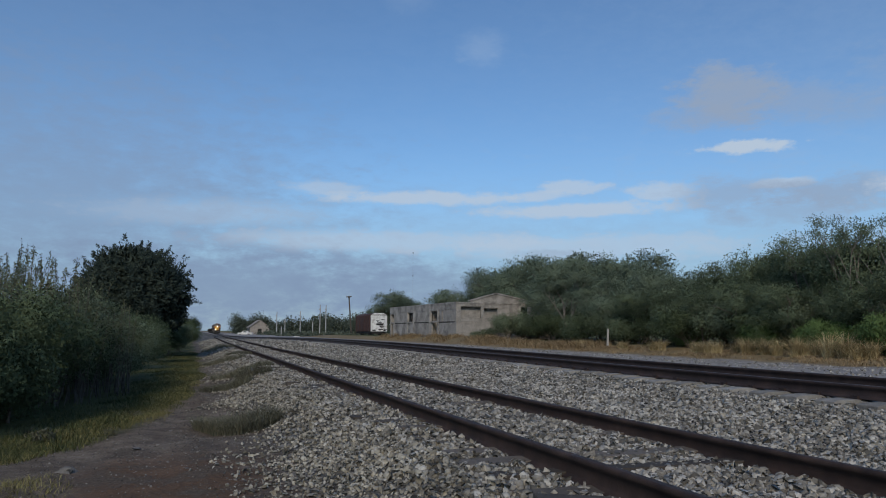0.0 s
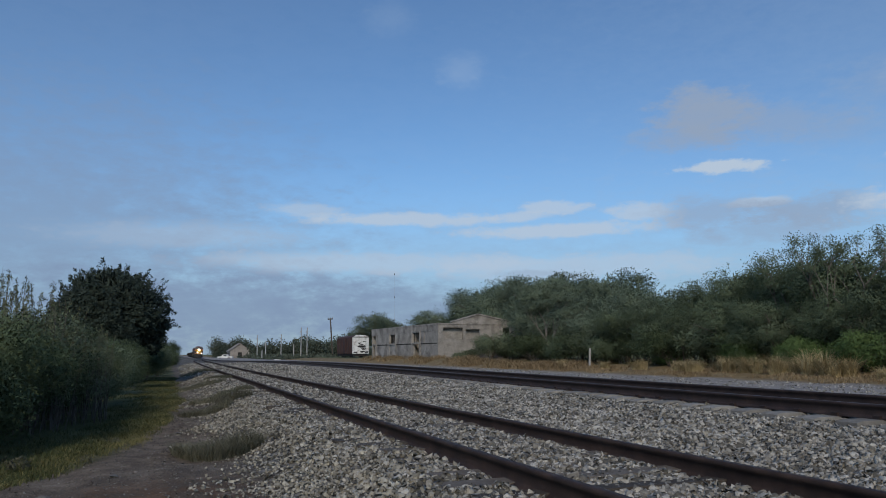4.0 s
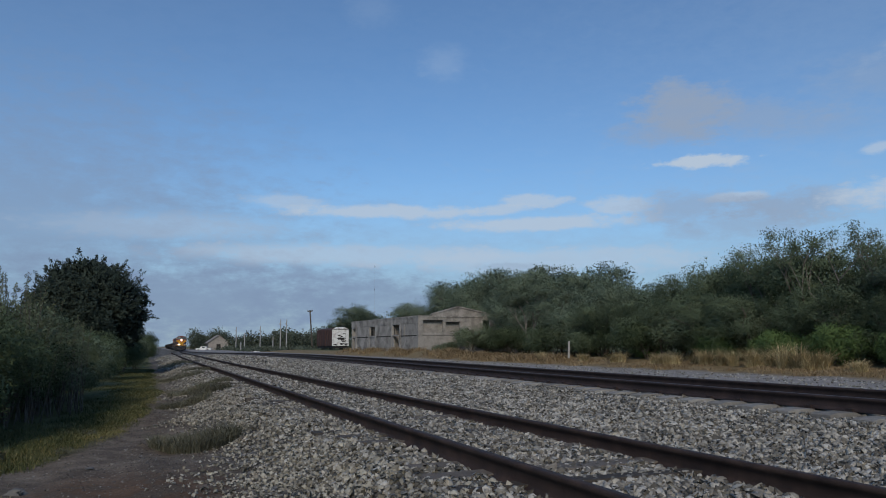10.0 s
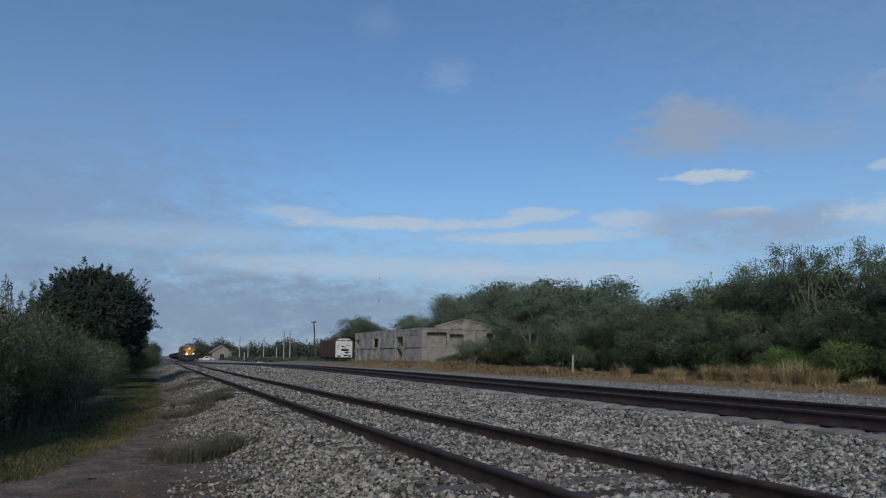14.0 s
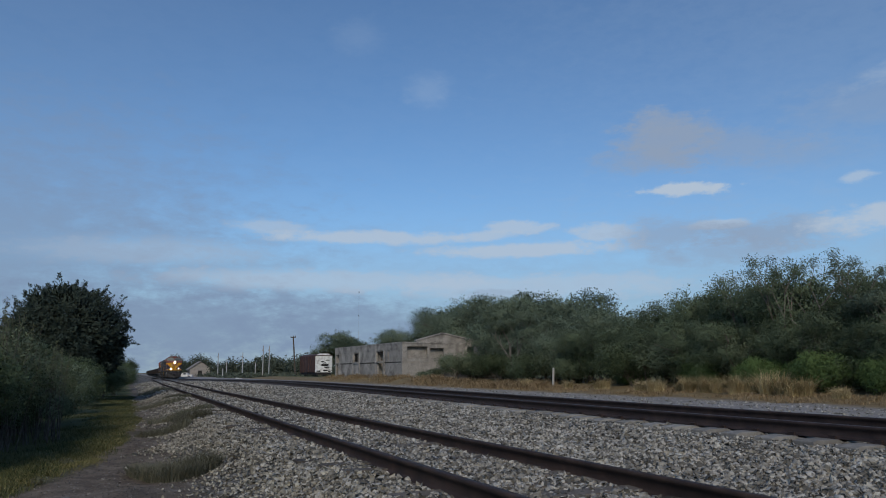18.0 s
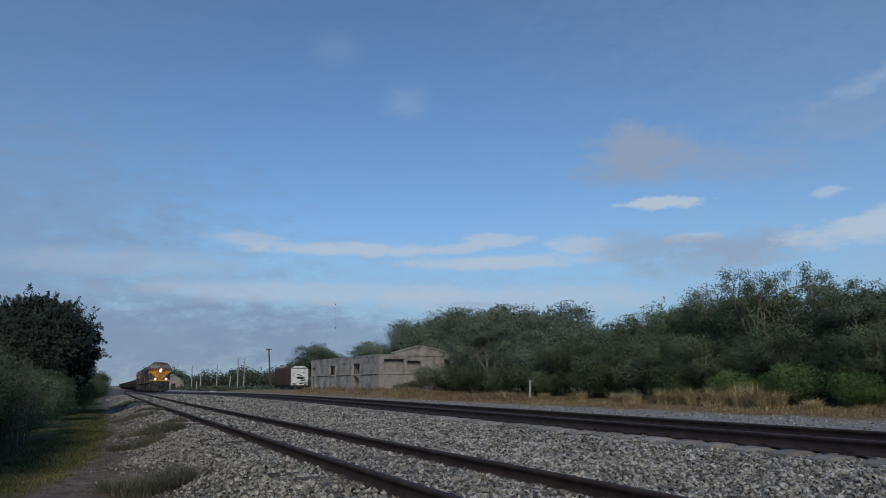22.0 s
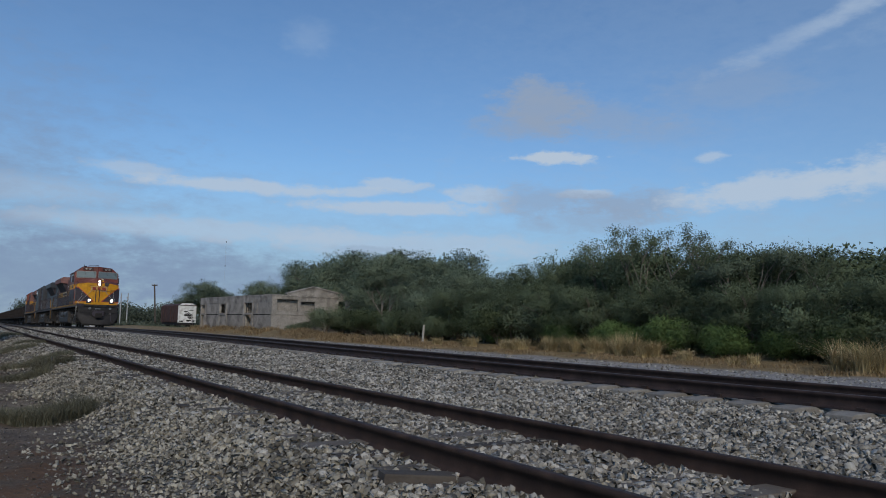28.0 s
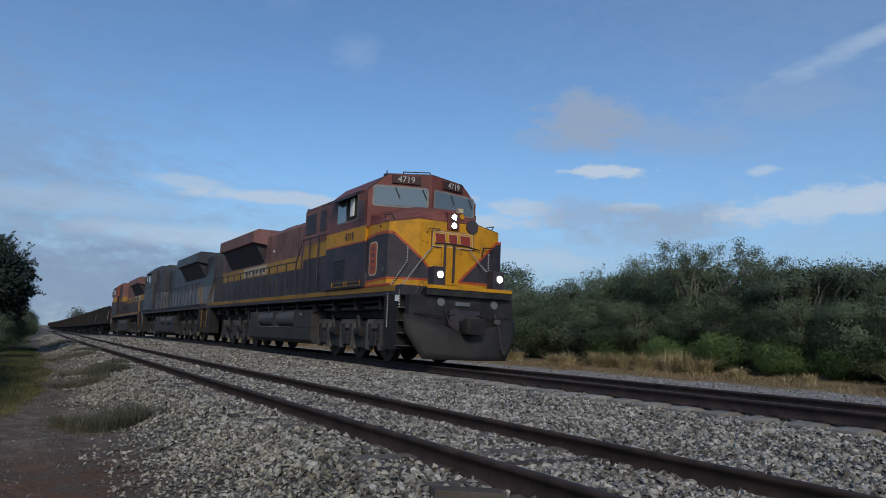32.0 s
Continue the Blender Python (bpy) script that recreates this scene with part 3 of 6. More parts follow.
    far_edge = math_("ADD", sep.outputs[0], math_("MULTIPLY", wob, 0.9))
    col = mix(rng(far_edge, 20.2, 21.6), col, straw)
    col = mix(rng(far_edge, 24.5, 28.5), col, soil)
    L.new(col, b.inputs["Base Color"])
    b.inputs["Roughness"].default_value = 0.95
    b.inputs["Specular IOR Level"].default_value = 0.2
    bp = N.new("ShaderNodeBump")
    bp.inputs["Strength"].default_value, bp.inputs["Distance"].default_value = 0.75, 0.022
    hgt = math_("ADD", math_("MULTIPLY", vor.outputs["Distance"], 0.8), math_("MULTIPLY", fine, 0.6))
    L.new(hgt, bp.inputs["Height"])
    L.new(bp.outputs[0], b.inputs["Normal"])
    return mt


def build_ground():
    xs = bands((-3000, -200, 400), (-200, -20, 18), (-20, -4, 1.0), (-4, 13, 0.16), (13, 30, 0.6), (30, 200, 17), (200, 3001, 400))
    ys = bands((-60, -4, 8), (-4, 30, 0.25), (30, 120, 1.0), (120, 420, 6), (420, 3001, 120))
    gx, gy = np.meshgrid(xs, ys)
    v = np.stack([gx, gy, ground_z(gx, gy)], -1).reshape(-1, 3)
    nx, ny = len(xs), len(ys)
    i = (np.arange(ny - 1)[:, None] * nx + np.arange(nx - 1)[None]).ravel()
    f = np.stack([i, i + 1, i + nx + 1, i + nx], -1)
    g = new("ground", from_arrays("ground", v, f, ground_material(), smooth=True))
    return tagged(g, "stony ground with dirt path, crushed stone beds and dry verge", "ground", kind="structure")


ground = build_ground()


# ---- track ----
def rail_profile(h=0.172):
    return [(-0.070, 0), (0.070, 0), (0.070, 0.012), (0.018, 0.030), (0.010, 0.045), (0.010, h - 0.05), (0.034, h - 0.036), (0.037, h - 0.012), (0.028, h), (-0.028, h), (-0.037, h - 0.012), (-0.034, h - 0.036), (-0.010, h - 0.05), (-0.010, 0.045), (-0.018, 0.030), (-0.070, 0.012)]


def rail(xs, zs, ys, mats, polished):
    prof = rail_profile()
    n = len(prof)
    x, z = xs(ys), zs(ys)
    wav = 0.006 * np.sin(ys * 0.31) if not polished else 0 * ys
    v = np.array([[x[i] + u + wav[i], ys[i], z[i] - 0.172 + w] for i in range(len(ys)) for u, w in prof])
    faces, mi = [], []
    for i in range(len(ys) - 1):
        for k in range(n):
            a, b2 = i * n + k, i * n + (k + 1) % n
            faces.append((a, b2, b2 + n, a + n))
            mi.append(1 if k == 8 and polished else 0)
    me = from_arrays("rail", v, np.array(faces), mats[0])
    me.materials.append(mats[1])
    me.polygons.foreach_set("material_index", mi)
    return me


RAIL_Y = bands((-14, 60, 2.0), (60, 300, 5.0), (300, 900, 30.0))
siding = thing("siding_track", "rusty siding track on ballast and half-buried ties", "railway track", kind="structure")
for side in (-1, 1):
    part("rail", rail(lambda y: side_x(y) + side * GAUGE / 2, side_z, RAIL_Y[RAIL_Y < 270], (M_RAIL, M_RAIL), False), None, siding, "rust-brown steel rail")
main = thing("main_track", "dark main line track on concrete ties and deep ballast", "railway track", kind="structure")
for side in (-1, 1):
    part("rail", rail(lambda y: main_x(y) + side * GAUGE / 2, main_z, RAIL_Y, (M_RAIL_DARK, M_RAIL_TOP), True), None, main, "dark steel rail with worn bright head")


TIE_Y = np.arange(-2.7, 62, 0.545)


def build_ties():
    rng = random.Random(5)
    wood = []
    for k in range(4):
        bm = boxed(-1.28 - 0.06 * k, 1.3, -0.11, 0.11, -0.17, 0.0, bevel=0.012)
        for v in bm.verts:
            v.co.z += 0.012 * noise.noise(v.co * 3 + Vector((k * 9, 0, 0)))
        wood.append(mesh_of(bm, "tie", M_TIE))
    for y in TIE_Y:
        ob = new("tie", rng.choice(wood))
        ob.parent = siding
        ob.matrix_basis = pose(SIDING_X + rng.uniform(-0.08, 0.08) + float(smoothed(SIDE_BEND, y)), y, -0.143 + rng.uniform(-0.02, 0.01), rng.uniform(-1.5, 1.5), rng.uniform(-1, 1), rng.uniform(-3, 3))
    bm = bmesh.new()
    prism(bm, [(-1.30, -0.2), (1.30, -0.2), (1.30, 0.010), (1.22, 0.03), (0.9, 0.03), (0.82, 0.0), (0.55, 0.0), (0.2, -0.03), (-0.2, -0.03), (-0.55, 0.0), (-0.82, 0.0), (-0.9, 0.03), (-1.22, 0.03), (-1.30, 0.010)], "y", -0.15, 0.15, bevel=0.012)
    conc = mesh_of(bm, "concrete_tie", M_CONCRETE_TIE)
    plate = mesh_of(box(boxed(-0.17, 0.17, -0.09, 0.09, 0, 0.012), -0.1, -0.065, -0.05, 0.05, 0.012, 0.05), "fastening", M_RAIL_DARK)
    y = -3.0
    while y < 75:
        ob = new("concrete_tie", conc)
        ob.parent = main
        zz = float(main_z(y))
        ob.matrix_basis = pose(float(main_x(y)) + rng.uniform(-0.06, 0.06), y, zz - 0.196, 0, rng.uniform(-0.4, 0.4), rng.uniform(-1.5, 1.5))
        if y < 40:
            for s in (-1, 1):
                pl = new("fastening", plate)
                pl.parent = main
                pl.matrix_basis = pose(float(main_x(y)) + s * GAUGE / 2, y, zz - 0.180)
        y += 0.61


build_ties()


# ---- crushed stone ----
def stone_cloud(count, rng, spots, sizes, sink, name, mt):
    """Many angular broken stones: squashed, jittered wedges, joined in one mesh."""
    base = np.array([(-1, -1, -0.6), (1, -1, -0.6), (1, 1, -0.6), (-1, 1, -0.6), (-0.7, -0.7, 0.7), (0.7, -0.7, 0.6), (0.7, 0.7, 0.7), (-0.7, 0.7, 0.5)], float) * 0.8
    tris = np.array([(0, 1, 5), (0, 5, 4), (1, 2, 6), (1, 6, 5), (2, 3, 7), (2, 7, 6), (3, 0, 4), (3, 4, 7), (4, 5, 6), (4, 6, 7)])
    n = len(spots)
    v = base[None] * (1 + rng.uniform(-0.5, 0.35, (n, len(base), 3)))
    v *= np.stack([rng.uniform(0.75, 1.3, n), rng.uniform(0.65, 1.1, n), rng.uniform(0.4, 0.85, n)], -1)[:, None]
    v *= (sizes / 2)[:, None, None]
    q = rng.normal(size=(n, 4)) * np.array([1.3, 0.6, 0.6, 1.3])
    q /= np.linalg.norm(q, axis=1, keepdims=True)
    w, x, y, z = q.T
    rot = np.stack([1 - 2 * (y * y + z * z), 2 * (x * y - z * w), 2 * (x * z + y * w), 2 * (x * y + z * w), 1 - 2 * (x * x + z * z), 2 * (y * z - x * w), 2 * (x * z - y * w), 2 * (y * z + x * w), 1 - 2 * (x * x + y * y)], -1).reshape(n, 3, 3)
    v = np.einsum("nij,nkj->nki", rot, v)
    v += spots[:, None]
    v[:, :, 2] += (sizes * (0.5 - sink) * 0.6)[:, None]
    f = tris[None] + (np.arange(n) * len(base))[:, None, None]
    return from_arrays(name, v.reshape(-1, 3), f.reshape(-1, 3), mt)


def off_rails(x, y):
    keep = np.ones(len(x), bool)
    for cx in (side_x(y) - GAUGE / 2, side_x(y) + GAUGE / 2, main_x(y) - GAUGE / 2, main_x(y) + GAUGE / 2):
        keep &= np.abs(x - cx) > 0.085
    return keep


def scatter(rng, n, x0, x1, y0, y1):
    x, y = rng.uniform(x0, x1, n), rng.uniform(y0, y1, n)
    ok = off_rails(x, y)
    left = side_x(y) - 2.52 + 0.16 * np.sin(y * 0.8) + 0.12 * np.sin(y * 2.1 + 1) + rng.normal(0, 0.30, n) + 0.12 * rng.exponential(1.0, n)
    ok &= x > left
    # tie ends lie bare here and there, outside the rail and between the rails
    k = np.round((y + 2.7) / 0.545).astype(int)
    near = np.abs(y - (k * 0.545 - 2.7)) < 0.12
    bare = np.isin(k % 7, (1, 2, 4, 5, 6))
    sx = side_x(y)
    ok &= ~(near & bare & (x > sx - 1.28) & (x < sx - 0.74 - 0.16 * (k % 3)) & (rng.uniform(size=n) < 0.9))
    ok &= ~(near & (k % 9 == 2) & (x > sx - 0.5) & (x < sx + 0.45) & (rng.uniform(size=n) < 0.55))
    mx = main_x(y)
    ok &= ~((np.abs(x - (mx - 1.06)) < 0.36) & (np.abs((y + 3.0) / 0.61 - np.round((y + 3.0) / 0.61)) < 0.34))
    return x[ok], y[ok]


def build_stones():
    rng = np.random.default_rng(11)
    sets = ((36000, 0.0, 8.0, 2.6, 8.0, 0.034, 0.092), (48000, 0.0, 8.1, 8.0, 18.0, 0.042, 0.098), (36000, 0.3, 8.1, 18.0, 40.0, 0.055, 0.115), (9000, 0.0, 8.1, -9.0, 2.6, 0.07, 0.12), (9000, 0.8, 8.1, 40.0, 85.0, 0.11, 0.18), (6000, 8.1, 11.8, 2.0, 45.0, 0.05, 0.09))
    bed = thing("ballast", "grey crushed stone ballast with mixed pale and dark stones", "ballast", kind="stuff")
    for n, x0, x1, y0, y1, s0, s1 in sets:
        x, y = scatter(rng, n, x0, x1, y0, y1)
        s = s0 + (s1 - s0) * rng.beta(1.6, 2.6, len(x))
        s *= 0.66 + 0.34 * step(x, 0.9, 2.3)
        z = ground_z(x, y) + rng.uniform(-0.010, 0.022, len(x))
        # soil has washed into the stones beside the path
        dirty = x < 1.9 + 0.5 * rng.normal(size=len(x))
        for pick, mt in ((~dirty, M_BALLAST), (dirty, M_BALLAST_DIRTY)):
            if pick.any():
                part("stones", stone_cloud(int(pick.sum()), rng, np.stack([x, y, z], -1)[pick], s[pick], 0.3, "stones", mt), None, bed)
    # gravel strip beyond the main line and stray stones on the path
    x, y = rng.uniform(11.6, 20.8, 9000), 4 + 60 * rng.power(0.8, 9000)
    s = 0.05 + 0.08 * rng.beta(1.3, 4, 9000)
    part("gravel", stone_cloud(9000, rng, np.stack([x, y, ground_z(x, y)], -1), s, 0.45, "gravel", M_BALLAST), None, bed, "fine grey gravel")
    y = 3.5 + 34 * rng.power(0.6, 20000)
    x = np.maximum(path_edge(y), -4.0) - 0.1 + (1.25 - np.maximum(path_edge(y), -4.0)) * rng.power(1.3, 20000)
    s = 0.010 + 0.065 * rng.beta(1, 9, 20000)
    part("path_stones", stone_cloud(20000, rng, np.stack([x, y, ground_z(x, y)], -1), s, 0.4, "path_stones", M_PATH_STONE), None, bed, "small stones strewn on the dirt path")
    # the stones nearest to the siding, one by one
    kinds = [stone_cloud(1, rng, np.zeros((1, 3)), np.array([1.0]), 0.3, "ballast_stone", M_STONE_ONE) for _ in range(9)]
    x, y = scatter(rng, 420, 0.9, 6.4, 3.4, 9.5)
    for i in range(min(300, len(x))):
        ob = new("ballast_stone", kinds[i % 9])
        ob.parent = bed
        k = 0.045 + 0.045 * rng.beta(2, 3)
        ob.matrix_basis = pose(x[i], y[i], float(ground_z(x[i], y[i])) + 0.012, 0, 0, rng.uniform(0, 360)) @ Matrix.Diagonal((k, k, k, 1))


build_stones()

# ---- vegetation ----
def leaf_cards(rng, centres, length, width, droop=0.0, outward=None, lift=0.0, tri=False):
    """Pointed leaf cards (two triangles folded along the rib) round the given centres."""
    n = len(centres)
    d = rng.normal(size=(n, 3))
    if outward is not None:
        d = d * 0.55 + outward
    d[:, 2] += lift - droop
    d /= np.linalg.norm(d, axis=1, keepdims=True) + 1e-9
    s = np.cross(d, rng.normal(size=(n, 3)))
    s /= np.linalg.norm(s, axis=1, keepdims=True) + 1e-9
    ln = (length * rng.uniform(0.6, 1.3, n))[:, None]
    wd = (width * rng.uniform(0.6, 1.3, n))[:, None]
    if tri:
        v = np.stack([centres - d * ln * 0.5 - s * wd * 0.5, centres - d * ln * 0.4 + s * wd * 0.5, centres + d * ln * 0.5], 1).reshape(-1, 3)
        return v, np.arange(n * 3).reshape(n, 3)
    up = np.cross(d, s)
    a = centres - d * ln * 0.5
    b = centres + s * wd * 0.5 + up * wd * 0.15
    c = centres + d * ln * 0.5
    e = centres - s * wd * 0.5 + up * wd * 0.15
    v = np.stack([a, b, c, e], 1).reshape(-1, 3)
    f = np.arange(n * 4).reshape(n, 4)
    return v, f


def limb_mesh(rng, height, spread, trunks, mt, lean=0.15, base_r=0.09):
    """Tapered trunks that fork into limbs, a mesh each."""
    meshes = []
    for _ in range(trunks):
        bm = bmesh.new()
        ang = rng.uniform(0, 2 * math.pi)
        p = Vector((rng.uniform(-0.2, 0.2), rng.uniform(-0.2, 0.2), -0.15))
        d = Vector((math.cos(ang) * lean * 2, math.sin(ang) * lean * 2, 1)).normalized()
        stack = [(p, d, base_r * rng.uniform(0.7, 1.1), height * rng.uniform(0.32, 0.45), 0)]
        while stack:
            p, d, r, ln, lv = stack.pop()
            mid = p + d * ln * 0.5 + Vector(rng.normal(0, 0.04, 3)) * ln
            q = p + d * ln
            rod(bm, p, mid, r, r * 0.85, seg=6)
            rod(bm, mid, q, r * 0.85, r * 0.66, seg=6)
            if lv >= 3:
                continue
            for k in range(2 if lv else 3):
                a2 = rng.uniform(0, 2 * math.pi)
                nd = (d + Vector((math.cos(a2), math.sin(a2), rng.uniform(-0.15, 0.5))) * spread).normalized()
                stack.append((q, nd, r * 0.62, ln * rng.uniform(0.6, 0.85), lv + 1))
        meshes.append(mesh_of(bm, "trunk", mt))
    return meshes


def crown_points(rng, lobes, count, hollow=0.55, rough=0.18):
    """Points in the outer shell of several lobes, denser in clumps, so that the outline is uneven with gaps."""
    w = np.array([l[3] * l[4] * l[5] for l in lobes]) ** 0.67
    pick = rng.choice(len(lobes), count, p=w / w.sum())
    c = np.array([l[:3] for l in lobes])[pick]
    r = np.array([l[3:6] for l in lobes])[pick]
    d = rng.normal(size=(count, 3))
    d /= np.linalg.norm(d, axis=1, keepdims=True)
    # clump: pull directions towards random clump directions
    k = 26
    cd = rng.normal(size=(len(lobes), k, 3))
    cd /= np.linalg.norm(cd, axis=2, keepdims=True)
    which = rng.integers(0, k, count)
    d = d * 0.42 + cd[pick, which]
    d /= np.linalg.norm(d, axis=1, keepdims=True)
    reach = 1 + rough * np.sin(which * 2.4 + pick) + 0.07 * rng.normal(size=count)
    rad = (hollow + (1 - hollow) * rng.power(2.2, count)) * reach
    return c + d * r * rad[:, None], d


def make_tree(name, label, rng, lobes, count, leaf, mt, trunk_h, spread, trunks=2, hollow=0.45, rough=0.2, category="tree", outward=0.0, base_r=0.09, lift=0.0, bark=None, tri=False):
    t = thing(name, label, category)
    for tm in limb_mesh(rng, trunk_h, spread, trunks, bark or M_BARK, base_r=base_r):
        part("trunk", tm, None, t)
    pts, d = crown_points(rng, lobes, count, hollow, rough)
    v, f = leaf_cards(rng, pts, leaf[0], leaf[1], outward=d * outward if outward else None, lift=lift, tri=tri)
    part("crown", from_arrays("crown", v, f, mt, outward=d), None, t)
    return t


def lobed(rng, n, rx, ry, zc, rz, size):
    out = []
    for i in range(n):
        a = rng.uniform(0, 2 * math.pi)
        k = math.sqrt(rng.uniform(0, 1))
        s = size * rng.uniform(0.75, 1.25)
        out.append((rx * k * math.cos(a), ry * k * math.sin(a), zc + rz * rng.uniform(-1, 1) * (1 - 0.5 * k), s * 1.15, s * 1.15, s * 0.8))
    return out


def on_ground(x, y, sink=0.0):
    return float(ground_z(x, y)) - sink


def plant_row(kinds, spots, rng, group):
    used = set()
    for i, (k, x, y, s) in enumerate(spots):
        m = pose(x, y, on_ground(x, y), 0, 0, rng.uniform(0, 360)) @ Matrix.Diagonal((s, s, s, 1))
        ob = kinds[k]
        if k in used:
            ob = copy_thing(ob, m)
            ob.scale = (s, s, s)
            ob.matrix_basis = m
        else:
            used.add(k)
            ob.matrix_basis = m
        tagged(ob, group=group)


def airy_tree(label, rng, height, spread, trunks, per, radius, leaf, mt):
    """Forked limbs that stay in view, with a loose tuft of leaves on each twig end."""
    t = thing("mesquite_tree", label, "tree")
    tips = []
    for _ in range(trunks):
        bm = bmesh.new()
        a = rng.uniform(0, 6.283)
        stack = [(Vector((rng.uniform(-0.2, 0.2), rng.uniform(-0.2, 0.2), -0.15)), Vector((math.cos(a) * 0.3, math.sin(a) * 0.3, 1)).normalized(), 0.085, height * rng.uniform(0.36, 0.44), 0)]
        while stack:
            p, d, r, ln, lv = stack.pop()
            q = p + d * ln
            rod(bm, p, q, r, r * 0.66, seg=5)
            if lv >= 4:
                tips.append(q)
                tips.append(p.lerp(q, 0.55))
                continue
            for _ in range(2 if lv else 3):
                b = rng.uniform(0, 6.283)
                nd = (d + Vector((math.cos(b), math.sin(b), rng.uniform(-0.1, 0.55))) * spread).normalized()
                stack.append((q, nd, r * 0.62, ln * rng.uniform(0.55, 0.80), lv + 1))
        part("trunk", bm, M_PALE_BARK, t, "pale bare trunk")
    c = np.repeat(np.array([tuple(p) for p in tips]), per, 0)
    off = rng.normal(0, radius / 2, c.shape) * np.array([1.2, 1.2, 0.7])
    v, f = leaf_cards(rng, c + off, leaf[0], leaf[1], tri=True)
    way = off + (c - c.mean(0)) * 0.12 + np.array([0, 0, 0.08])
    part("crown", from_arrays("crown", v, f, mt, outward=way / np.linalg.norm(way, axis=1, keepdims=True)), None, t)
    return t


def build_right_trees():
    rng = np.random.default_rng(21)
    lab = ("broad mesquite tree with fine dark green foliage behind dry grass", "tree")
    kinds = {}
    for k in range(4):
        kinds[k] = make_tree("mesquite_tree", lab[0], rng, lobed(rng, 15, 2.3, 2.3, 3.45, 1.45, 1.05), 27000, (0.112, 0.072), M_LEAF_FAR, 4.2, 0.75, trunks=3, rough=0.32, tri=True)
    for k in range(4):  # the same habit along the verge, coloured darker, without the far crowns' painted haze
        kinds["near%d" % k] = make_tree("mesquite_tree", "broad mesquite tree with dense green foliage, darker than the hazed far crowns", rng, lobed(rng, 15, 2.3, 2.3, 3.35, 1.5, 1.0), 30000, (0.098, 0.058), M_LEAF_NEAR, 4.2, 0.75, trunks=3, rough=0.32, tri=True)
    kinds["wispy"] = airy_tree("tall open mesquite tree with sparse airy crown and visible limbs", rng, 5.6, 0.62, 2, 58, 0.32, (0.095, 0.045), M_LEAF_NEAR)
    kinds["open"] = airy_tree("small tree with flat tufted crown and bare forked limbs", rng, 5.4, 0.50, 2, 120, 0.42, (0.11, 0.06), M_LEAF_FAR)
    for k in range(3):
        kinds["shrub%d" % k] = make_tree("shrub", "dense grey-green thorn shrub at the foot of the trees", rng, lobed(rng, 9, 1.3, 1.3, 1.25, 0.5, 0.8), 13000, (0.095, 0.055), (M_LEAF_MID, M_LEAF_BUSH, M_LEAF_NEAR)[k], 1.3, 0.9, trunks=4, category="shrub", base_r=0.035, tri=True, rough=0.3)
    kinds["bright"] = make_tree("shrub", "bright green leafy shrub above dry grass", rng, lobed(rng, 8, 1.0, 1.0, 0.75, 0.4, 0.6), 14000, (0.10, 0.035), M_LEAF_LIGHT, 0.9, 0.9, trunks=5, category="shrub", base_r=0.025, lift=0.6, tri=True, rough=0.3)
    spots = [  # kind, x, y, scale
        (0, 34, 74, 1.60), (1, 36, 68, 1.64), (2, 33.5, 61, 1.46), (3, 37, 57.5, 1.54), (0, 33, 53.5, 1.28), (1, 36, 50, 0.98), (2, 31.5, 47.5, 1.02), (3, 35, 43, 0.98), (1, 36.5, 85, 1.66), (2, 32.4, 92, 1.2), (3, 34.0, 83, 1.3), (0, 37.5, 80, 1.66), (3, 40.2, 150, 1.75), (1, 42.0, 153, 1.45), (0, 36.6, 151, 1.1), (2, 37, 95, 1.2),
        (0, 30, 40.0, 0.68), (1, 30, 35.5, 0.99), (2, 28.5, 32.0, 1.02), (3, 29, 29, 1.06), (0, 28.5, 26, 1.06), (1, 30.5, 23.6, 0.98), (2, 28.5, 20.5, 0.98), (3, 30, 17.5, 0.90), (0, 28.5, 14.5, 0.70), (1, 29.5, 11, 0.66), (2, 28.5, 7.5, 0.8), (3, 30, 3, 0.9),
        ("open", 26.3, 48.7, 0.95), ("open", 27.6, 47.0, 0.85), (1, 33.6, 64.8, 1.2), (2, 28.5, 55.5, 0.9), ("wispy", 27.0, 25.2, 0.88), ("wispy", 26.8, 22.6, 0.86), ("wispy", 27.6, 21.5, 0.80), ("open", 27.0, 18.9, 0.80), ("wispy", 28.0, 16.3, 0.62), ("wispy", 28.0, 14.2, 0.58), ("wispy", 27.5, 28.0, 0.80),
        (1, 25.9, 33.5, 0.62), (2, 26.2, 30.0, 0.66), (3, 25.8, 27.0, 0.62), (0, 26.4, 24.6, 0.62), (1, 25.8, 22.4, 0.64), (2, 26.3, 20.2, 0.6), (3, 25.9, 18.2, 0.58), (0, 26.3, 16.2, 0.56), (1, 26.0, 14.2, 0.56), (2, 26.4, 12.0, 0.56), (3, 26.0, 9.5, 0.56), (0, 26.5, 37.0, 0.66), (2, 26.8, 41.0, 0.68), (3, 27.5, 45.5, 0.8),
        (1, 40, 76, 1.5), (2, 42, 70, 1.5), (0, 31, 92, 1.0), (3, 33, 98, 0.95), (2, 38, 88, 1.1),
    ]
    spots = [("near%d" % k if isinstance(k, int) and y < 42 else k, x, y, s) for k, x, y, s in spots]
    plant_row(kinds, spots, rng, "trees along the verge")
    low = []
    y = 2.0
    i = 0
    while y < 52:
        low.append(("shrub%d" % (i % 3), 26.0 + rng.uniform(-0.9, 1.7), y, rng.uniform(0.6, 1.15)))
        y += rng.uniform(1.3, 2.2)
        i += 1
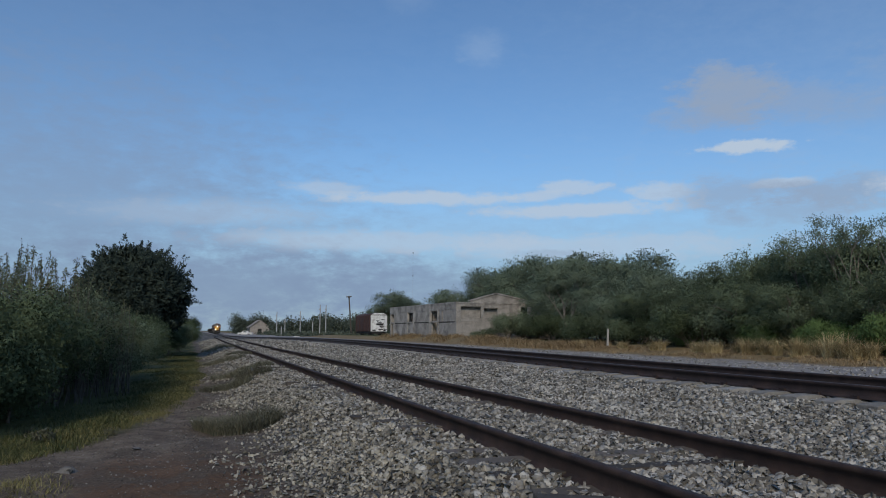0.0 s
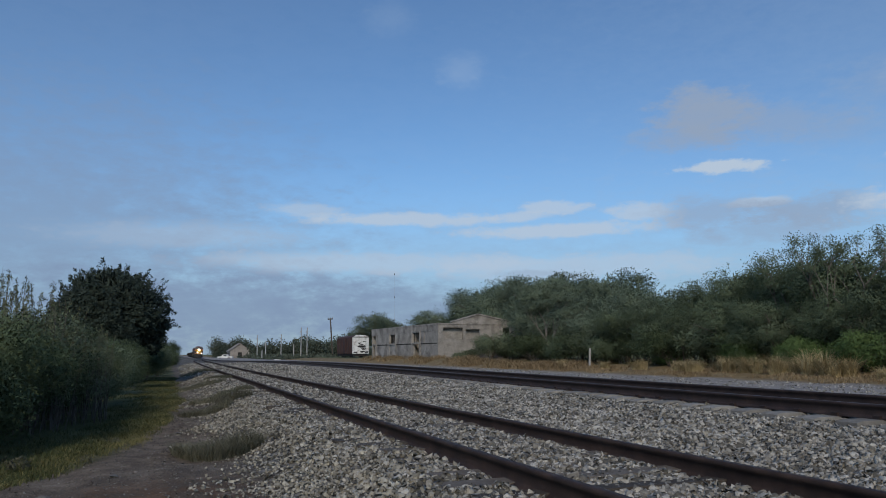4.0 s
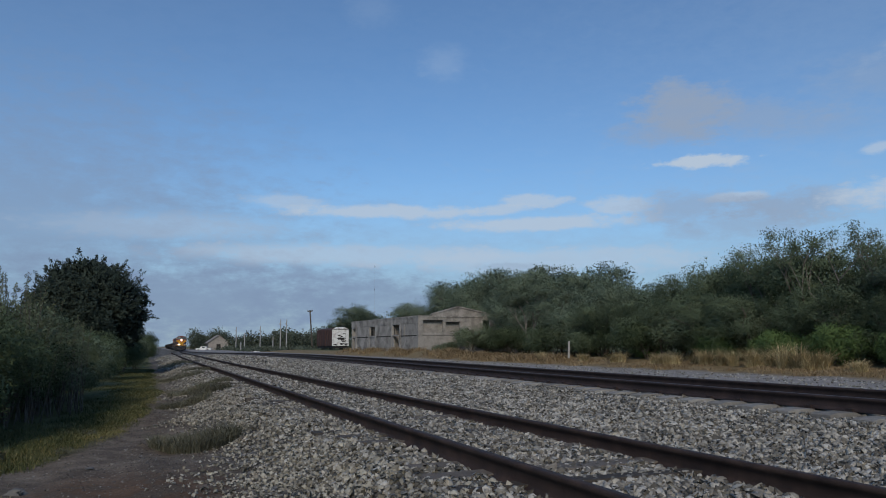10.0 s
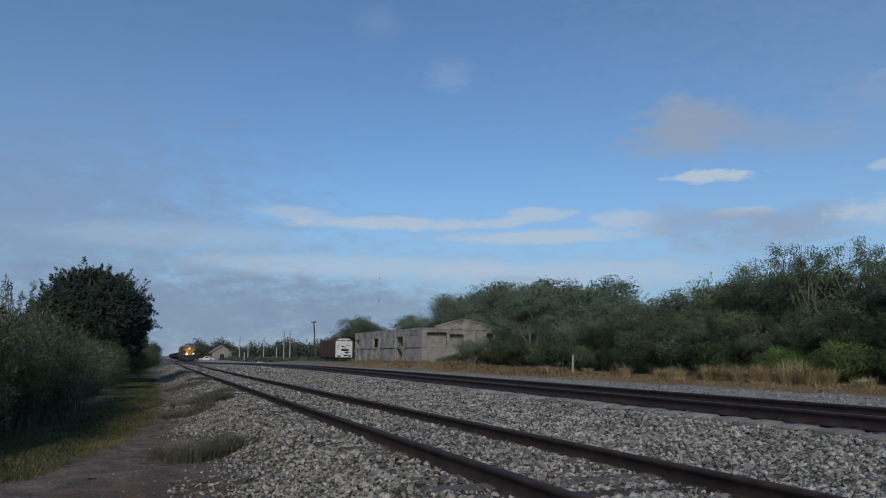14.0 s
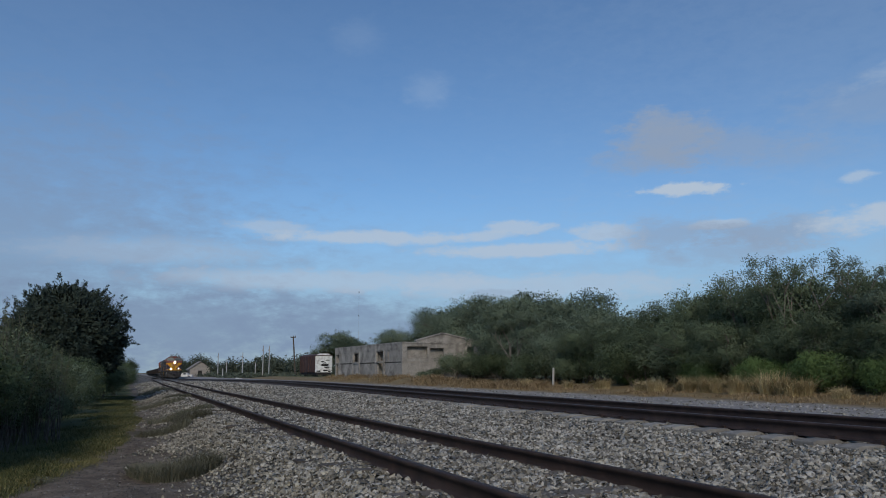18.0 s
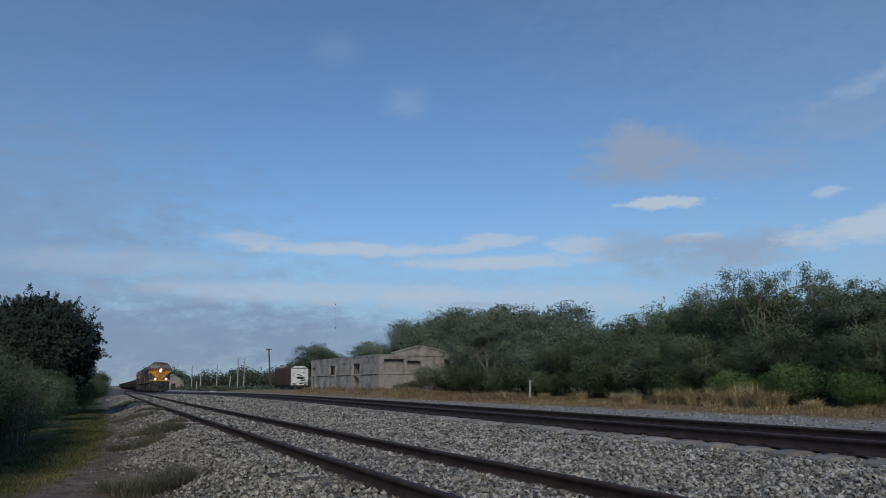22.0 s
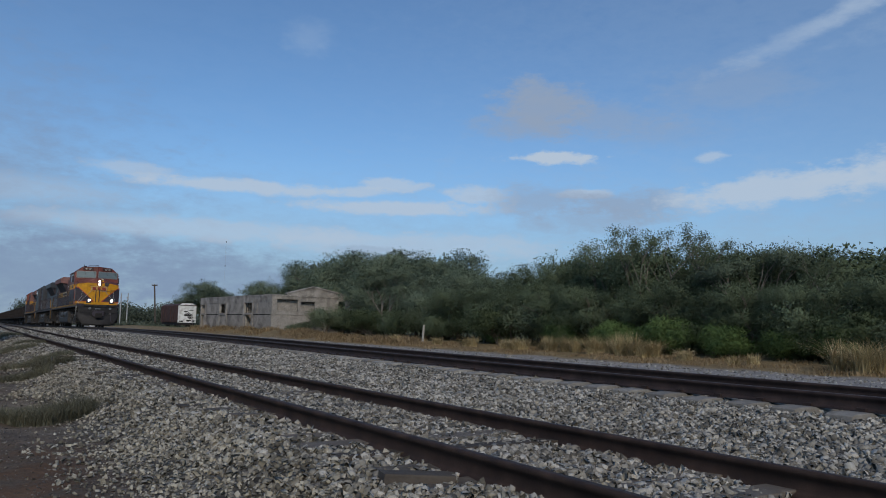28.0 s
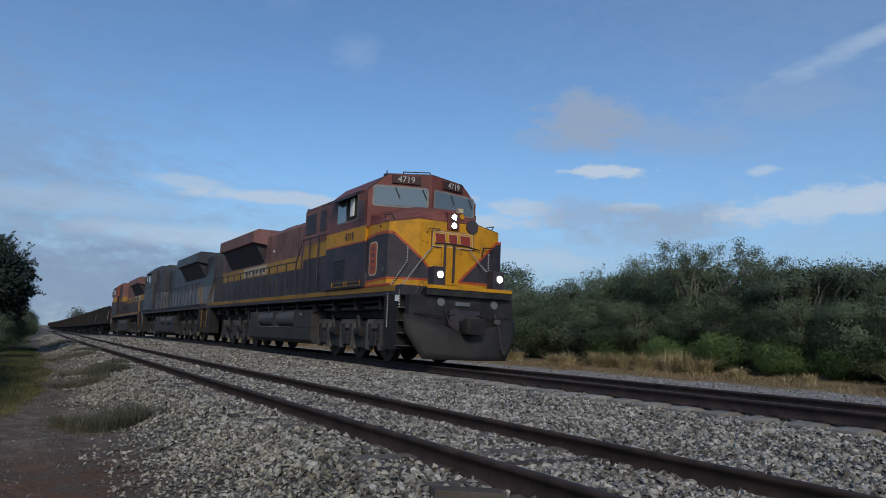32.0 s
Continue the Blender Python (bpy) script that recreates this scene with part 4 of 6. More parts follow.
    for x, y, s in ((25.4, 24.8, 0.95), (25.2, 21.5, 1.05), (25.0, 18.5, 0.9), (25.4, 28.5, 0.85), (25.0, 14.0, 0.85), (25.2, 11.0, 0.9), (26, 35, 0.7), (24.8, 16.0, 0.75)):
        low.append(("bright", x, y, s))
    for x, y, s in ((28.2, 64.6, 1.15), (26.6, 65.9, 0.5), (25.4, 65.9, 0.4), (34, 63, 1.2), (31.0, 64.0, 0.95), (30.3, 66.0, 0.85), (32.4, 62.6, 1.1), (26.5, 33.0, 1.15), (26.9, 31.4, 1.05), (27.3, 36.5, 1.1), (27.6, 43.5, 1.0)):
        low.append(("shrub0", x, y, s))
    y = 3.0
    while y < 52:
        low.append(("shrub%d" % (i % 3), 29.5 + rng.uniform(-1.2, 1.2) + 0.06 * y, y, rng.uniform(1.5, 2.0)))
        y += rng.uniform(2.2, 3.6)
        i += 1
    for k in range(26):
        low.append(("shrub%d" % (k % 3), 35.0 + 0.07 * (14 + 3.6 * k) + rng.uniform(-1, 1), 14 + 3.6 * k, rng.uniform(1.8, 2.5)))
    plant_row(kinds, low, rng, "shrubs along the verge")


build_right_trees()


def blades(rng, spots, height, width, lean=0.45):
    """Grass blades: narrow bent strips of two quads each."""
    n = len(spots)
    a = rng.uniform(0, 2 * math.pi, n)
    h = height * rng.uniform(0.55, 1.2, n)
    ln = h * rng.uniform(0.1, lean * 1.6, n)
    side = np.stack([np.cos(a + 1.57), np.sin(a + 1.57), 0 * a], -1) * (width * rng.uniform(0.6, 1.2, n))[:, None] * 0.5
    out = np.stack([np.cos(a) * ln, np.sin(a) * ln, 0 * a], -1)
    up = np.stack([0 * a, 0 * a, h], -1)
    p0, p1, p2 = spots, spots + out * 0.3 + up * 0.6, spots + out + up
    v = np.stack([p0 - side, p0 + side, p1 + side * 0.8, p1 - side * 0.8, p2 + side * 0.15, p2 - side * 0.15], 1).reshape(-1, 3)
    i = np.arange(n)[:, None] * 6
    f = np.concatenate([i + np.array([[0, 1, 2, 3]]), i + np.array([[3, 2, 4, 5]])], 0)
    return v, f


def tuft_spots(rng, centres, per, radius):
    c = np.repeat(np.asarray(centres), per, 0)
    a, k = rng.uniform(0, 6.283, len(c)), radius * np.sqrt(rng.uniform(0, 1, len(c)))
    x, y = c[:, 0] + np.cos(a) * k, c[:, 1] + np.sin(a) * k
    return np.stack([x, y, ground_z(x, y) - 0.02], -1)


def grass_field(name, label, rng, spots, height, width, mt, lean=0.45):
    v, f = blades(rng, spots, height, width, lean)
    return tagged(new(name, from_arrays(name, v, f, mt)), label, "grass", kind="stuff")


def build_grass():
    rng = np.random.default_rng(33)
    # straw along the foot of the right-hand shrubs
    n = 1300
    c = np.stack([21.4 + 3.6 * rng.beta(1.1, 1.8, n), 2 + 58 * rng.uniform(0, 1, n) ** 1.2], -1)
    c = c[np.sin(c[:, 1] * 0.7) + 0.9 * np.sin(c[:, 0] * 2.3 + c[:, 1] * 1.3) + rng.normal(0, 0.5, n) > -0.45]
    grass_field("dry_grass", "low dry straw-coloured grass along the gravel", rng, tuft_spots(rng, c, 20, 0.4), 0.15, 0.022, M_STRAW_RED, 1.1)
    c = np.stack([22.0 + 2.6 * rng.uniform(0, 1, 900), 38 + 52 * rng.uniform(0, 1, 900)], -1)
    c = c[np.sin(c[:, 1] * 0.9 + 1.7 * np.sin(c[:, 1] * 0.37)) + 0.8 * np.sin(c[:, 0] * 3.0 + c[:, 1]) + rng.normal(0, 0.3, 900) > 0.25]
    grass_field("red_grass", "reddish brown dry grass before the ruin", rng, tuft_spots(rng, c, 26, 0.75), 0.38, 0.03, M_STRAW_RED, 1.3)
    spots = [(23.4, 27.0, 0.75), (23.5, 26.0, 0.8), (23.4, 24.9, 0.7), (23.5, 22.6, 0.85), (23.3, 21.8, 0.8), (23.6, 21.0, 0.7), (23.2, 29.5, 0.6), (23.3, 31.0, 0.55), (23.1, 18.8, 0.45), (22.8, 12.6, 0.9), (22.5, 11.8, 1.0), (22.9, 11.0, 0.9), (23.4, 34, 0.5), (23.6, 37.5, 0.5), (23.3, 42, 0.5), (24.0, 24.0, 0.6), (24.0, 28.2, 0.55), (23.0, 16.5, 0.4)]
    for x, y, h in spots:
        for k in range(2):
            v, f = blades(rng, tuft_spots(rng, [(x + rng.uniform(-0.3, 0.3), y + rng.uniform(-0.4, 0.4))], 170, 0.22), h * rng.uniform(0.8, 1.1), 0.02, 1.1)
            tagged(new("straw_tuft", from_arrays("straw_tuft", v, f, M_STRAW)), "tall tuft of pale dry straw", "grass tuft", "straw tufts")
    # grass on the left, between bushes and path
    n = 2400
    yy = 6.5 + 40 * rng.uniform(0, 1, n) ** 1.4
    xx = np.maximum(path_edge(yy), -3.2) - 0.05 - 1.5 * rng.beta(1, 1.6, n) + 0.12 * np.sin(yy * 0.9)
    grass_field("verge_grass", "short yellow-green grass beside the dirt path", rng, tuft_spots(rng, np.stack([xx, yy], -1), 26, 0.25), 0.075, 0.010, M_GRASS, 0.9)
    yy = 6.8 + 16 * rng.uniform(0, 1, 500) ** 1.3
    xx = np.maximum(path_edge(yy), -3.2) - 0.02 - 0.35 * rng.beta(1, 2, 500) + 0.10 * np.sin(yy * 1.7)
    grass_field("fringe_grass", "sparse straw-yellow grass fringe at the path edge", rng, tuft_spots(rng, np.stack([xx, yy], -1), 24, 0.2), 0.06, 0.008, M_FRINGE, 1.1)
    c = np.stack([rng.uniform(-2.3, -1.0, 60), rng.uniform(6.3, 7.5, 60)], -1)
    grass_field("fringe_grass", "flattened dry yellow grass on the brown soil", rng, tuft_spots(rng, c, 30, 0.16), 0.06, 0.007, M_FRINGE, 1.4)
    for x, y, rx, h in ((0.72, 10.45, 0.52, 0.30), (0.38, 10.6, 0.36, 0.26), (0.85, 17.4, 0.7, 0.22), (1.45, 19.2, 0.55, 0.24), (1.1, 20.6, 0.7, 0.24), (1.9, 22.4, 0.6, 0.2), (1.2, 29.0, 1.0, 0.26), (2.0, 33.0, 0.8, 0.24), (1.6, 46, 1.2, 0.3)):
        at = tuft_spots(rng, [(x, y)], 2600, rx)
        at[:, 0] = x + (at[:, 0] - x) * 0.75 + 0.12 * np.sin(at[:, 1] * 5)
        v, f = blades(rng, at, h * 0.70, 0.007, 1.0)
        tagged(new("weed_tuft", from_arrays("weed_tuft", v, f, M_WEED)), "low grey-green weed clump on the stones", "weed", "weed clumps")


build_grass()


def build_left_bushes():
    rng = np.random.default_rng(44)
    kinds = {}
    for k in range(3):
        kinds[k] = make_tree("roadside_bush", "dense dark green roadside bush beside the path", rng, lobed(rng, 14, 1.2, 1.2, 1.15, 0.75, 0.58), 44000, (0.060, 0.026), (M_LEAF_BUSH, M_LEAF_BUSH, M_LEAF_MID)[k], 1.5, 0.8, trunks=5, category="bush", base_r=0.03, hollow=0.5, rough=0.3, tri=True)
    # feathery upright shoots
    t = thing("willowy_bush", "feathery upright bush with thin pale shoots", "bush")
    bm = bmesh.new()
    pts = []
    for _ in range(120):
        a, k = rng.uniform(0, 6.283), 1.5 * math.sqrt(rng.uniform(0, 1))
        p = Vector((math.cos(a) * k, math.sin(a) * k, 0.0))
        h = rng.uniform(1.9, 3.1) * (1 - 0.22 * k / 1.5)
        q = p + Vector((rng.normal(0, 0.25), rng.normal(0, 0.25), h))
        rod(bm, p, q, 0.012, 0.003, seg=4)
        for j in range(150):
            u = 0.35 + 0.65 * rng.uniform()
            pts.append(p.lerp(q, u) + Vector(rng.normal(0, 0.10 * (1.15 - u), 3)))
    part("stem", bm, M_BARK, t)
    pts = np.array([tuple(p) for p in pts])
    v, f = leaf_cards(rng, pts, 0.085, 0.016, lift=0.8)
    way = pts * np.array([0.6, 0.6, 0.1]) + np.array([0, 0, 0.25]) + rng.normal(0, 0.25, pts.shape)
    part("crown", from_arrays("crown", v, f, M_LEAF_OLIVE, outward=way / np.linalg.norm(way, axis=1, keepdims=True)), None, t)
    kinds["willow"] = t
    spots = [("willow", -4.0, 12.6, 0.98), ("willow", -3.0, 15.0, 0.95), ("willow", -5.2, 14.6, 1.05), ("willow", -3.6, 18.5, 1.08), ("willow", -4.6, 11.2, 0.9), ("willow", -2.3, 16.8, 0.8), ("willow", -2.6, 20.0, 0.8), ("willow", -5.8, 12.4, 1.0),
             (0, -3.35, 10.7, 0.90), (1, -2.55, 12.4, 0.88), (2, -3.9, 13.4, 1.05), (1, -5.0, 11.8, 1.05), (0, -2.25, 14.8, 0.85), (2, -3.0, 16.5, 1.0), (2, -2.1, 18.6, 0.82), (1, -3.0, 20.5, 1.05), (0, -2.1, 22.6, 0.82), (1, -2.9, 25.5, 1.0),
             (2, -2.1, 28.0, 0.80), (0, -3.6, 28.5, 1.0), (1, -1.9, 32.5, 0.85), (2, -2.7, 36.0, 0.95), (1, -1.2, 43.0, 0.9), (0, -3.6, 42.0, 1.1), (2, -0.6, 49.0, 0.95), (1, -2.4, 55.0, 1.2), (0, -0.9, 62.0, 1.0), (2, -3.5, 78.0, 1.4), (1, -0.9, 85.0, 1.2), (0, -5.5, 18.0, 1.1), (2, -6.5, 23.0, 1.2), (1, -0.4, 115.0, 1.5), (2, -1.5, 150.0, 1.8)]
    plant_row(kinds, spots, rng, "bushes beside the path")
    # dark round evergreen with spiky outline
    lobes = [(0, 0, 3.3, 2.3, 2.3, 2.0), (-1.1, 0.4, 3.1, 1.5, 1.5, 1.4), (1.3, -0.4, 3.2, 1.45, 1.45, 1.35), (0.3, 0.3, 4.2, 1.5, 1.5, 1.15), (0.4, 0, 2.2, 2.0, 2.0, 1.2)]
    d = make_tree("dark_tree", "dark round evergreen tree with dense spiky crown", rng, lobes, 70000, (0.19, 0.085), M_LEAF_DARK, 2.6, 0.6, trunks=1, hollow=0.55, rough=0.10, outward=1.4, base_r=0.2, tri=True)
    # leafy sprays that stick out of the crown
    pts = []
    for _ in range(150):
        u = Vector(rng.normal(size=3))
        u.z = u.z * 0.7 + 0.35
        u.normalize()
        base = Vector((0.2, 0, 3.35)) + Vector((u.x * 2.45, u.y * 2.45, u.z * 2.1))
        way = (u + Vector((0, 0, 0.25)) + Vector(rng.normal(0, 0.3, 3))).normalized() * rng.uniform(0.25, 0.75)
        for k in range(46):
            q = rng.uniform(-0.4, 1)
            pts.append(base + way * q + Vector(rng.normal(0, 0.07 * (1.3 - q), 3)))
    v, f = leaf_cards(rng, np.array([tuple(p) for p in pts]), 0.16, 0.05)
    part("spray", from_arrays("spray", v, f, M_LEAF_DARK), None, d)
    d.matrix_basis = pose(-2.75, 38.5, on_ground(-2.75, 38.5, 0.22))


build_left_bushes()


def build_small_plants():
    rng = np.random.default_rng(55)
    w = make_tree("weed_plant", "small pale-leaved weed in the short grass", rng, lobed(rng, 5, 0.10, 0.10, 0.10, 0.05, 0.09), 170, (0.07, 0.014), M_WEED, 0.12, 0.9, trunks=4, category="weed", base_r=0.004, lift=0.6)
    plant_row({0: w}, [(0, -1.65, 10.0, 1.0), (0, -0.85, 10.3, 0.6), (0, -2.5, 10.2, 0.8), (0, -0.75, 12.6, 0.6)], rng, "weeds beside the path")


build_small_plants()

# ---- ruin, old wagon, station and poles ----
def wall_with_holes(name, length, height, thick, holes, mt, parent, m, label=""):
    """A wall along local x from 0 to length, with real openings (x0, x1, z0, z1), built of strips."""
    xs = sorted({0.0, length, *[h[0] for h in holes], *[h[1] for h in holes]})
    bm = bmesh.new()
    for a, b in zip(xs, xs[1:]):
        cuts = sorted((h[2], h[3]) for h in holes if h[0] <= a + 1e-6 and h[1] >= b - 1e-6)
        z = 0.0
        for lo, hi in cuts:
            if lo > z:
                box(bm, a, b, 0, thick, z, lo)
            z = hi
        if z < height:
            box(bm, a, b, 0, thick, z, height)
    bmesh.ops.remove_doubles(bm, verts=bm.verts, dist=1e-4)
    ob = part(name, bm, mt, parent, label)
    ob.matrix_basis = m
    return ob


def build_ruin():
    r = thing("ruined_building", "roofless grey concrete block ruin with empty window openings", "building")
    r.matrix_basis = pose(24.3, 67.6, 0.0)
    z0 = -0.15
    L, H, W = 20.5, 3.65, 6.0
    # side towards the track, along +y
    turn = pose(0, 0, z0, 0, 0, 90 + 3.4)
    holes = [(3.55, 3.75, 2.0, 3.0), (4.95, 6.95, 2.02, 3.02), (5.1, 6.6, 0.0, 1.86), (12.3, 14.0, 2.02, 2.98), (19.0, 20.3, 2.02, 2.95), (19.3, 20.2, 0.0, 1.86)]
    wall_with_holes("wall", L, H, 0.2, holes, M_WALL, r, turn @ pose(0, 0, 0), "weathered block wall with window openings")
    for a, b in ((4.8, 7.1), (12.1, 14.2)):
        sill = part("window_sill", boxed(a, b, 0.16, 0.30, 1.86, 1.95), M_WALL, r)
        sill.matrix_basis = turn
    for a, b in ((0.4, 4.7), (7.2, 12.0), (14.3, 18.8)):
        course = part("ledge", boxed(a, b, 0.19, 0.215, 1.83, 1.93), M_DARK, r, "dark stained joint course")
        course.matrix_basis = turn
    cap = part("coping", boxed(-0.08, L, -0.05, 0.27, H, H + 0.14), M_WALL, r)
    cap.matrix_basis = turn
    for x in (0.0, 4.6, 7.0, 11.9, 14.1, 18.6):
        pil = part("pilaster", boxed(x, x + 0.28, 0.2, 0.25, 0, H), M_WALL, r)
        pil.matrix_basis = turn
    for a, b in ((4.95, 6.95), (12.3, 14.0)):
        for k in range(4):
            g = part("grating_bar", rod(bmesh.new(), (a + (b - a) * (k + 0.5) / 4, 0.08, 1.95), (a + (b - a) * (k + 0.5) / 4, 0.08, 3.05), 0.03, seg=5), M_DARK, r, "rusty window bar")
            g.matrix_basis = turn
    # end wall towards the camera
    end = pose(0, 0, z0, 0, 0, 1.0)
    wall_with_holes("wall", 6.6, H, 0.2, [(0.25, 2.35, 2.25, 3.36), (2.65, 4.1, 2.25, 3.2), (4.6, 5.8, 0.6, 2.2)], M_WALL, r, end, "end wall with blind recesses under the beam")
    recess = part("recess_panel", boxed(0.2, 6.4, 0.5, 0.62, 0, 3.5), M_WALL, r)
    recess.matrix_basis = end
    rr = np.random.default_rng(8)
    for k in range(16):
        x = rr.uniform(0.4, 5.5)
        q = part("rubble", boxed(-0.2, 0.2, -0.15, 0.15, 0, 0.22, bevel=0.03), M_WALL, r)
        q.matrix_basis = end @ pose(x, rr.uniform(-1.2, -0.3), 0.02, rr.uniform(-20, 20), rr.uniform(-20, 20), rr.uniform(0, 360))
    for a, b, z in ((0.0, 6.6, H), (0.2, 6.6, 1.9)):
        c = part("coping" if z == H else "ledge", boxed(a, b, -0.06, 0.22, z, z + 0.12), M_WALL, r)
        c.matrix_basis = end
    # raised gabled part behind
    bm = bmesh.new()
    prism(bm, [(2.1, H - 0.2), (10.0, H - 0.2), (10.0, H + 0.1), (4.9, H + 1.1), (2.1, H + 0.36)], "y", 2.2, 2.45)
    g = part("gable_wall", bm, M_WALL, r, "raised gable wall of grey blocks")
    g.matrix_basis = end
    bm = bmesh.new()
    prism(bm, [(2.0, H + 0.42), (4.9, H + 1.2), (10.1, H + 0.2), (10.1, H + 0.08), (4.9, H + 1.08), (2.0, H + 0.3)], "y", 2.1, 2.6)
    part("coping", bm, M_WALL, r).matrix_basis = end
    wall_with_holes("wall", 6.5, H - 0.3, 0.2, [], M_WALL, r, end @ pose(6.8, -1.2, 0), "broken side wall among the trees")
    back = part("back_wall", boxed(0, L, 0, 0.2, 0, H - 0.1), M_WALL, r)
    back.matrix_basis = turn @ pose(0, -W, 0)
    # far end and inner walls are unseen, added so the openings stay dark
    far_end = part("far_end_wall", boxed(L - 0.2, L, -W, -0.01, 0, H - 0.12), M_WALL, r)
    far_end.matrix_basis = turn
    for x in (6.9, 13.2):
        inner = part("partition", boxed(x, x + 0.15, -W, -0.01, 0, H - 0.33), M_WALL, r)
        inner.matrix_basis = turn
    parapet = part("parapet", boxed(-0.02, L, 0.2, 0.235, 3.1, H), M_WALL, r)
    parapet.matrix_basis = turn
    slab = part("roof_slab", boxed(0.2, L - 0.2, -W, -0.01, H - 0.32, H - 0.12), M_WALL, r)
    slab.matrix_basis = turn
    return r


build_ruin()


def build_old_wagon():
    w = thing("old_wagon", "derelict railway wagon, oxide red with white end", "wagon")
    w.matrix_basis = pose(32.0, 131.0, -0.25, 0, 0, 0)
    bm = bmesh.new()
    prism(bm, [(-1.5, 1.0), (1.5, 1.0), (1.5, 3.9), (0.8, 4.25), (-0.8, 4.25), (-1.5, 3.9)], "y", 0.08, 13.0, bevel=0.03)
    part("body", bm, M_OXIDE, w)
    bm = bmesh.new()
    prism(bm, [(-1.5, 1.0), (1.5, 1.0), (1.5, 3.9), (0.8, 4.28), (-0.8, 4.28), (-1.5, 3.9)], "y", 0, 0.06)
    part("end_panel", bm, M_WHITE, w, "white painted wagon end")
    for z in (1.45, 1.95, 2.45, 2.95, 3.45):
        part("rib", boxed(-1.42, 1.42, -0.07, 0.0, z, z + 0.09), M_WHITE, w)
    part("roof_edge", boxed(-1.5, 1.5, -0.12, 0.0, 3.88, 3.98), M_OXIDE, w)
    # rusted-through patches with ragged outlines
    rng = np.random.default_rng(17)
    for x, z, rx, rz in ((0.15, 2.35, 0.75, 0.42), (0.55, 1.95, 0.5, 0.35), (1.0, 1.35, 0.45, 0.3), (-0.2, 2.9, 0.35, 0.16), (0.3, 1.35, 0.5, 0.2), (0.7, 3.1, 0.4, 0.1), (-0.9, 1.2, 0.4, 0.15)):
        bm = bmesh.new()
        n = 13
        pts = [(x + rx * math.cos(6.283 * k / n) * rng.uniform(0.6, 1.15), z + rz * math.sin(6.283 * k / n) * rng.uniform(0.6, 1.2)) for k in range(n)]
        prism(bm, pts, "y", -0.012, 0.02)
        part("rust_hole", bm, M_DARK, w, "dark rusted-through patch")
    for s in (0.75, 1.3):
        part("ladder_rail", rod(bmesh.new(), (s, -0.14, 1.1), (s, -0.14, 3.5), 0.03), M_WHITE, w)
    for z in (1.3, 1.7, 2.1, 2.5, 2.9, 3.3):
        part("rung", rod(bmesh.new(), (0.75, -0.14, z), (1.3, -0.14, z), 0.025), M_WHITE, w)
    for y in range(9):
        part("side_rib", boxed(-1.56, -1.5, 0.9 + y * 1.4, 1.0 + y * 1.4, 1.0, 3.9), M_OXIDE, w)
    part("door", boxed(-1.58, -1.5, 5.4, 7.6, 1.1, 3.7), M_OXIDE, w)
    for y in (1.5, 3.3, 9.6, 11.4):
        for s in (-0.75, 0.75):
            part("wheel", rod(bmesh.new(), (s - 0.06, y, 0.46), (s + 0.06, y, 0.46), 0.46, seg=20), M_WHEEL, w)
    part("underframe", boxed(-1.3, 1.3, 0.1, 12.9, 0.6, 1.0), M_GRIME, w)


build_old_wagon()


def build_station():
    s = thing("station_house", "small stone station house with pitched roof", "building")
    s.matrix_basis = pose(19.2, 262.0, -0.95, 0, 0, 0)
    bm = bmesh.new()
    prism(bm, [(0, 0), (6.5, 0), (6.5, 3.0), (3.25, 5.2), (0, 3.0)], "y", 0, 12)
    part("wall", bm, M_STONEWALL, s)
    for sx in (-1, 1):
        bm = bmesh.new()
        prism(bm, [(3.25, 5.45), (3.25 + sx * 3.7, 2.85), (3.25 + sx * 3.7, 2.7), (3.25, 5.25)], "y", -0.4, 12.4)
        part("roof", bm, M_ROOF, s)
    part("door", boxed(2.6, 3.9, -0.04, 0, 0, 2.4), M_DARK, s)
    for y in (2, 5, 8):
        part("window", boxed(-0.03, 0, y, y + 1.1, 1.0, 2.3), M_DARK, s)
    # parked pickup beside it
    c = thing("parked_car", "pale pickup parked by the station", "car")
    c.matrix_basis = pose(17.4, 256.0, -0.95, 0, 0, 70)
    bm = bmesh.new()
    prism(bm, [(-2.4, 0.5), (2.4, 0.5), (2.4, 1.05), (1.2, 1.1), (0.6, 1.7), (-0.7, 1.7), (-1.0, 1.1), (-2.4, 1.1)], "x", -0.85, 0.85, bevel=0.06)
    part("body", bm, M_WHITE, c)
    part("window", boxed(-0.87, 0.87, -0.55, 0.45, 1.15, 1.6), M_GLASS, c)
    for y in (-1.5, 1.5):
        for x in (-0.82, 0.82):
            part("wheel", rod(bmesh.new(), (x - 0.1, y, 0.36), (x + 0.1, y, 0.36), 0.36, seg=16), M_DARK, c)
    b = thing("pale_boulder", "pale rubble block beside the track", "stone")
    b.matrix_basis = pose(20.0, 150.0, -0.6)
    bm = bmesh.new()
    prism(bm, [(-0.7, 0), (0.7, 0), (0.6, 0.35), (-0.5, 0.4)], "y", -0.4, 0.4, bevel=0.06)
    part("block", bm, M_WHITE, b)


build_station()


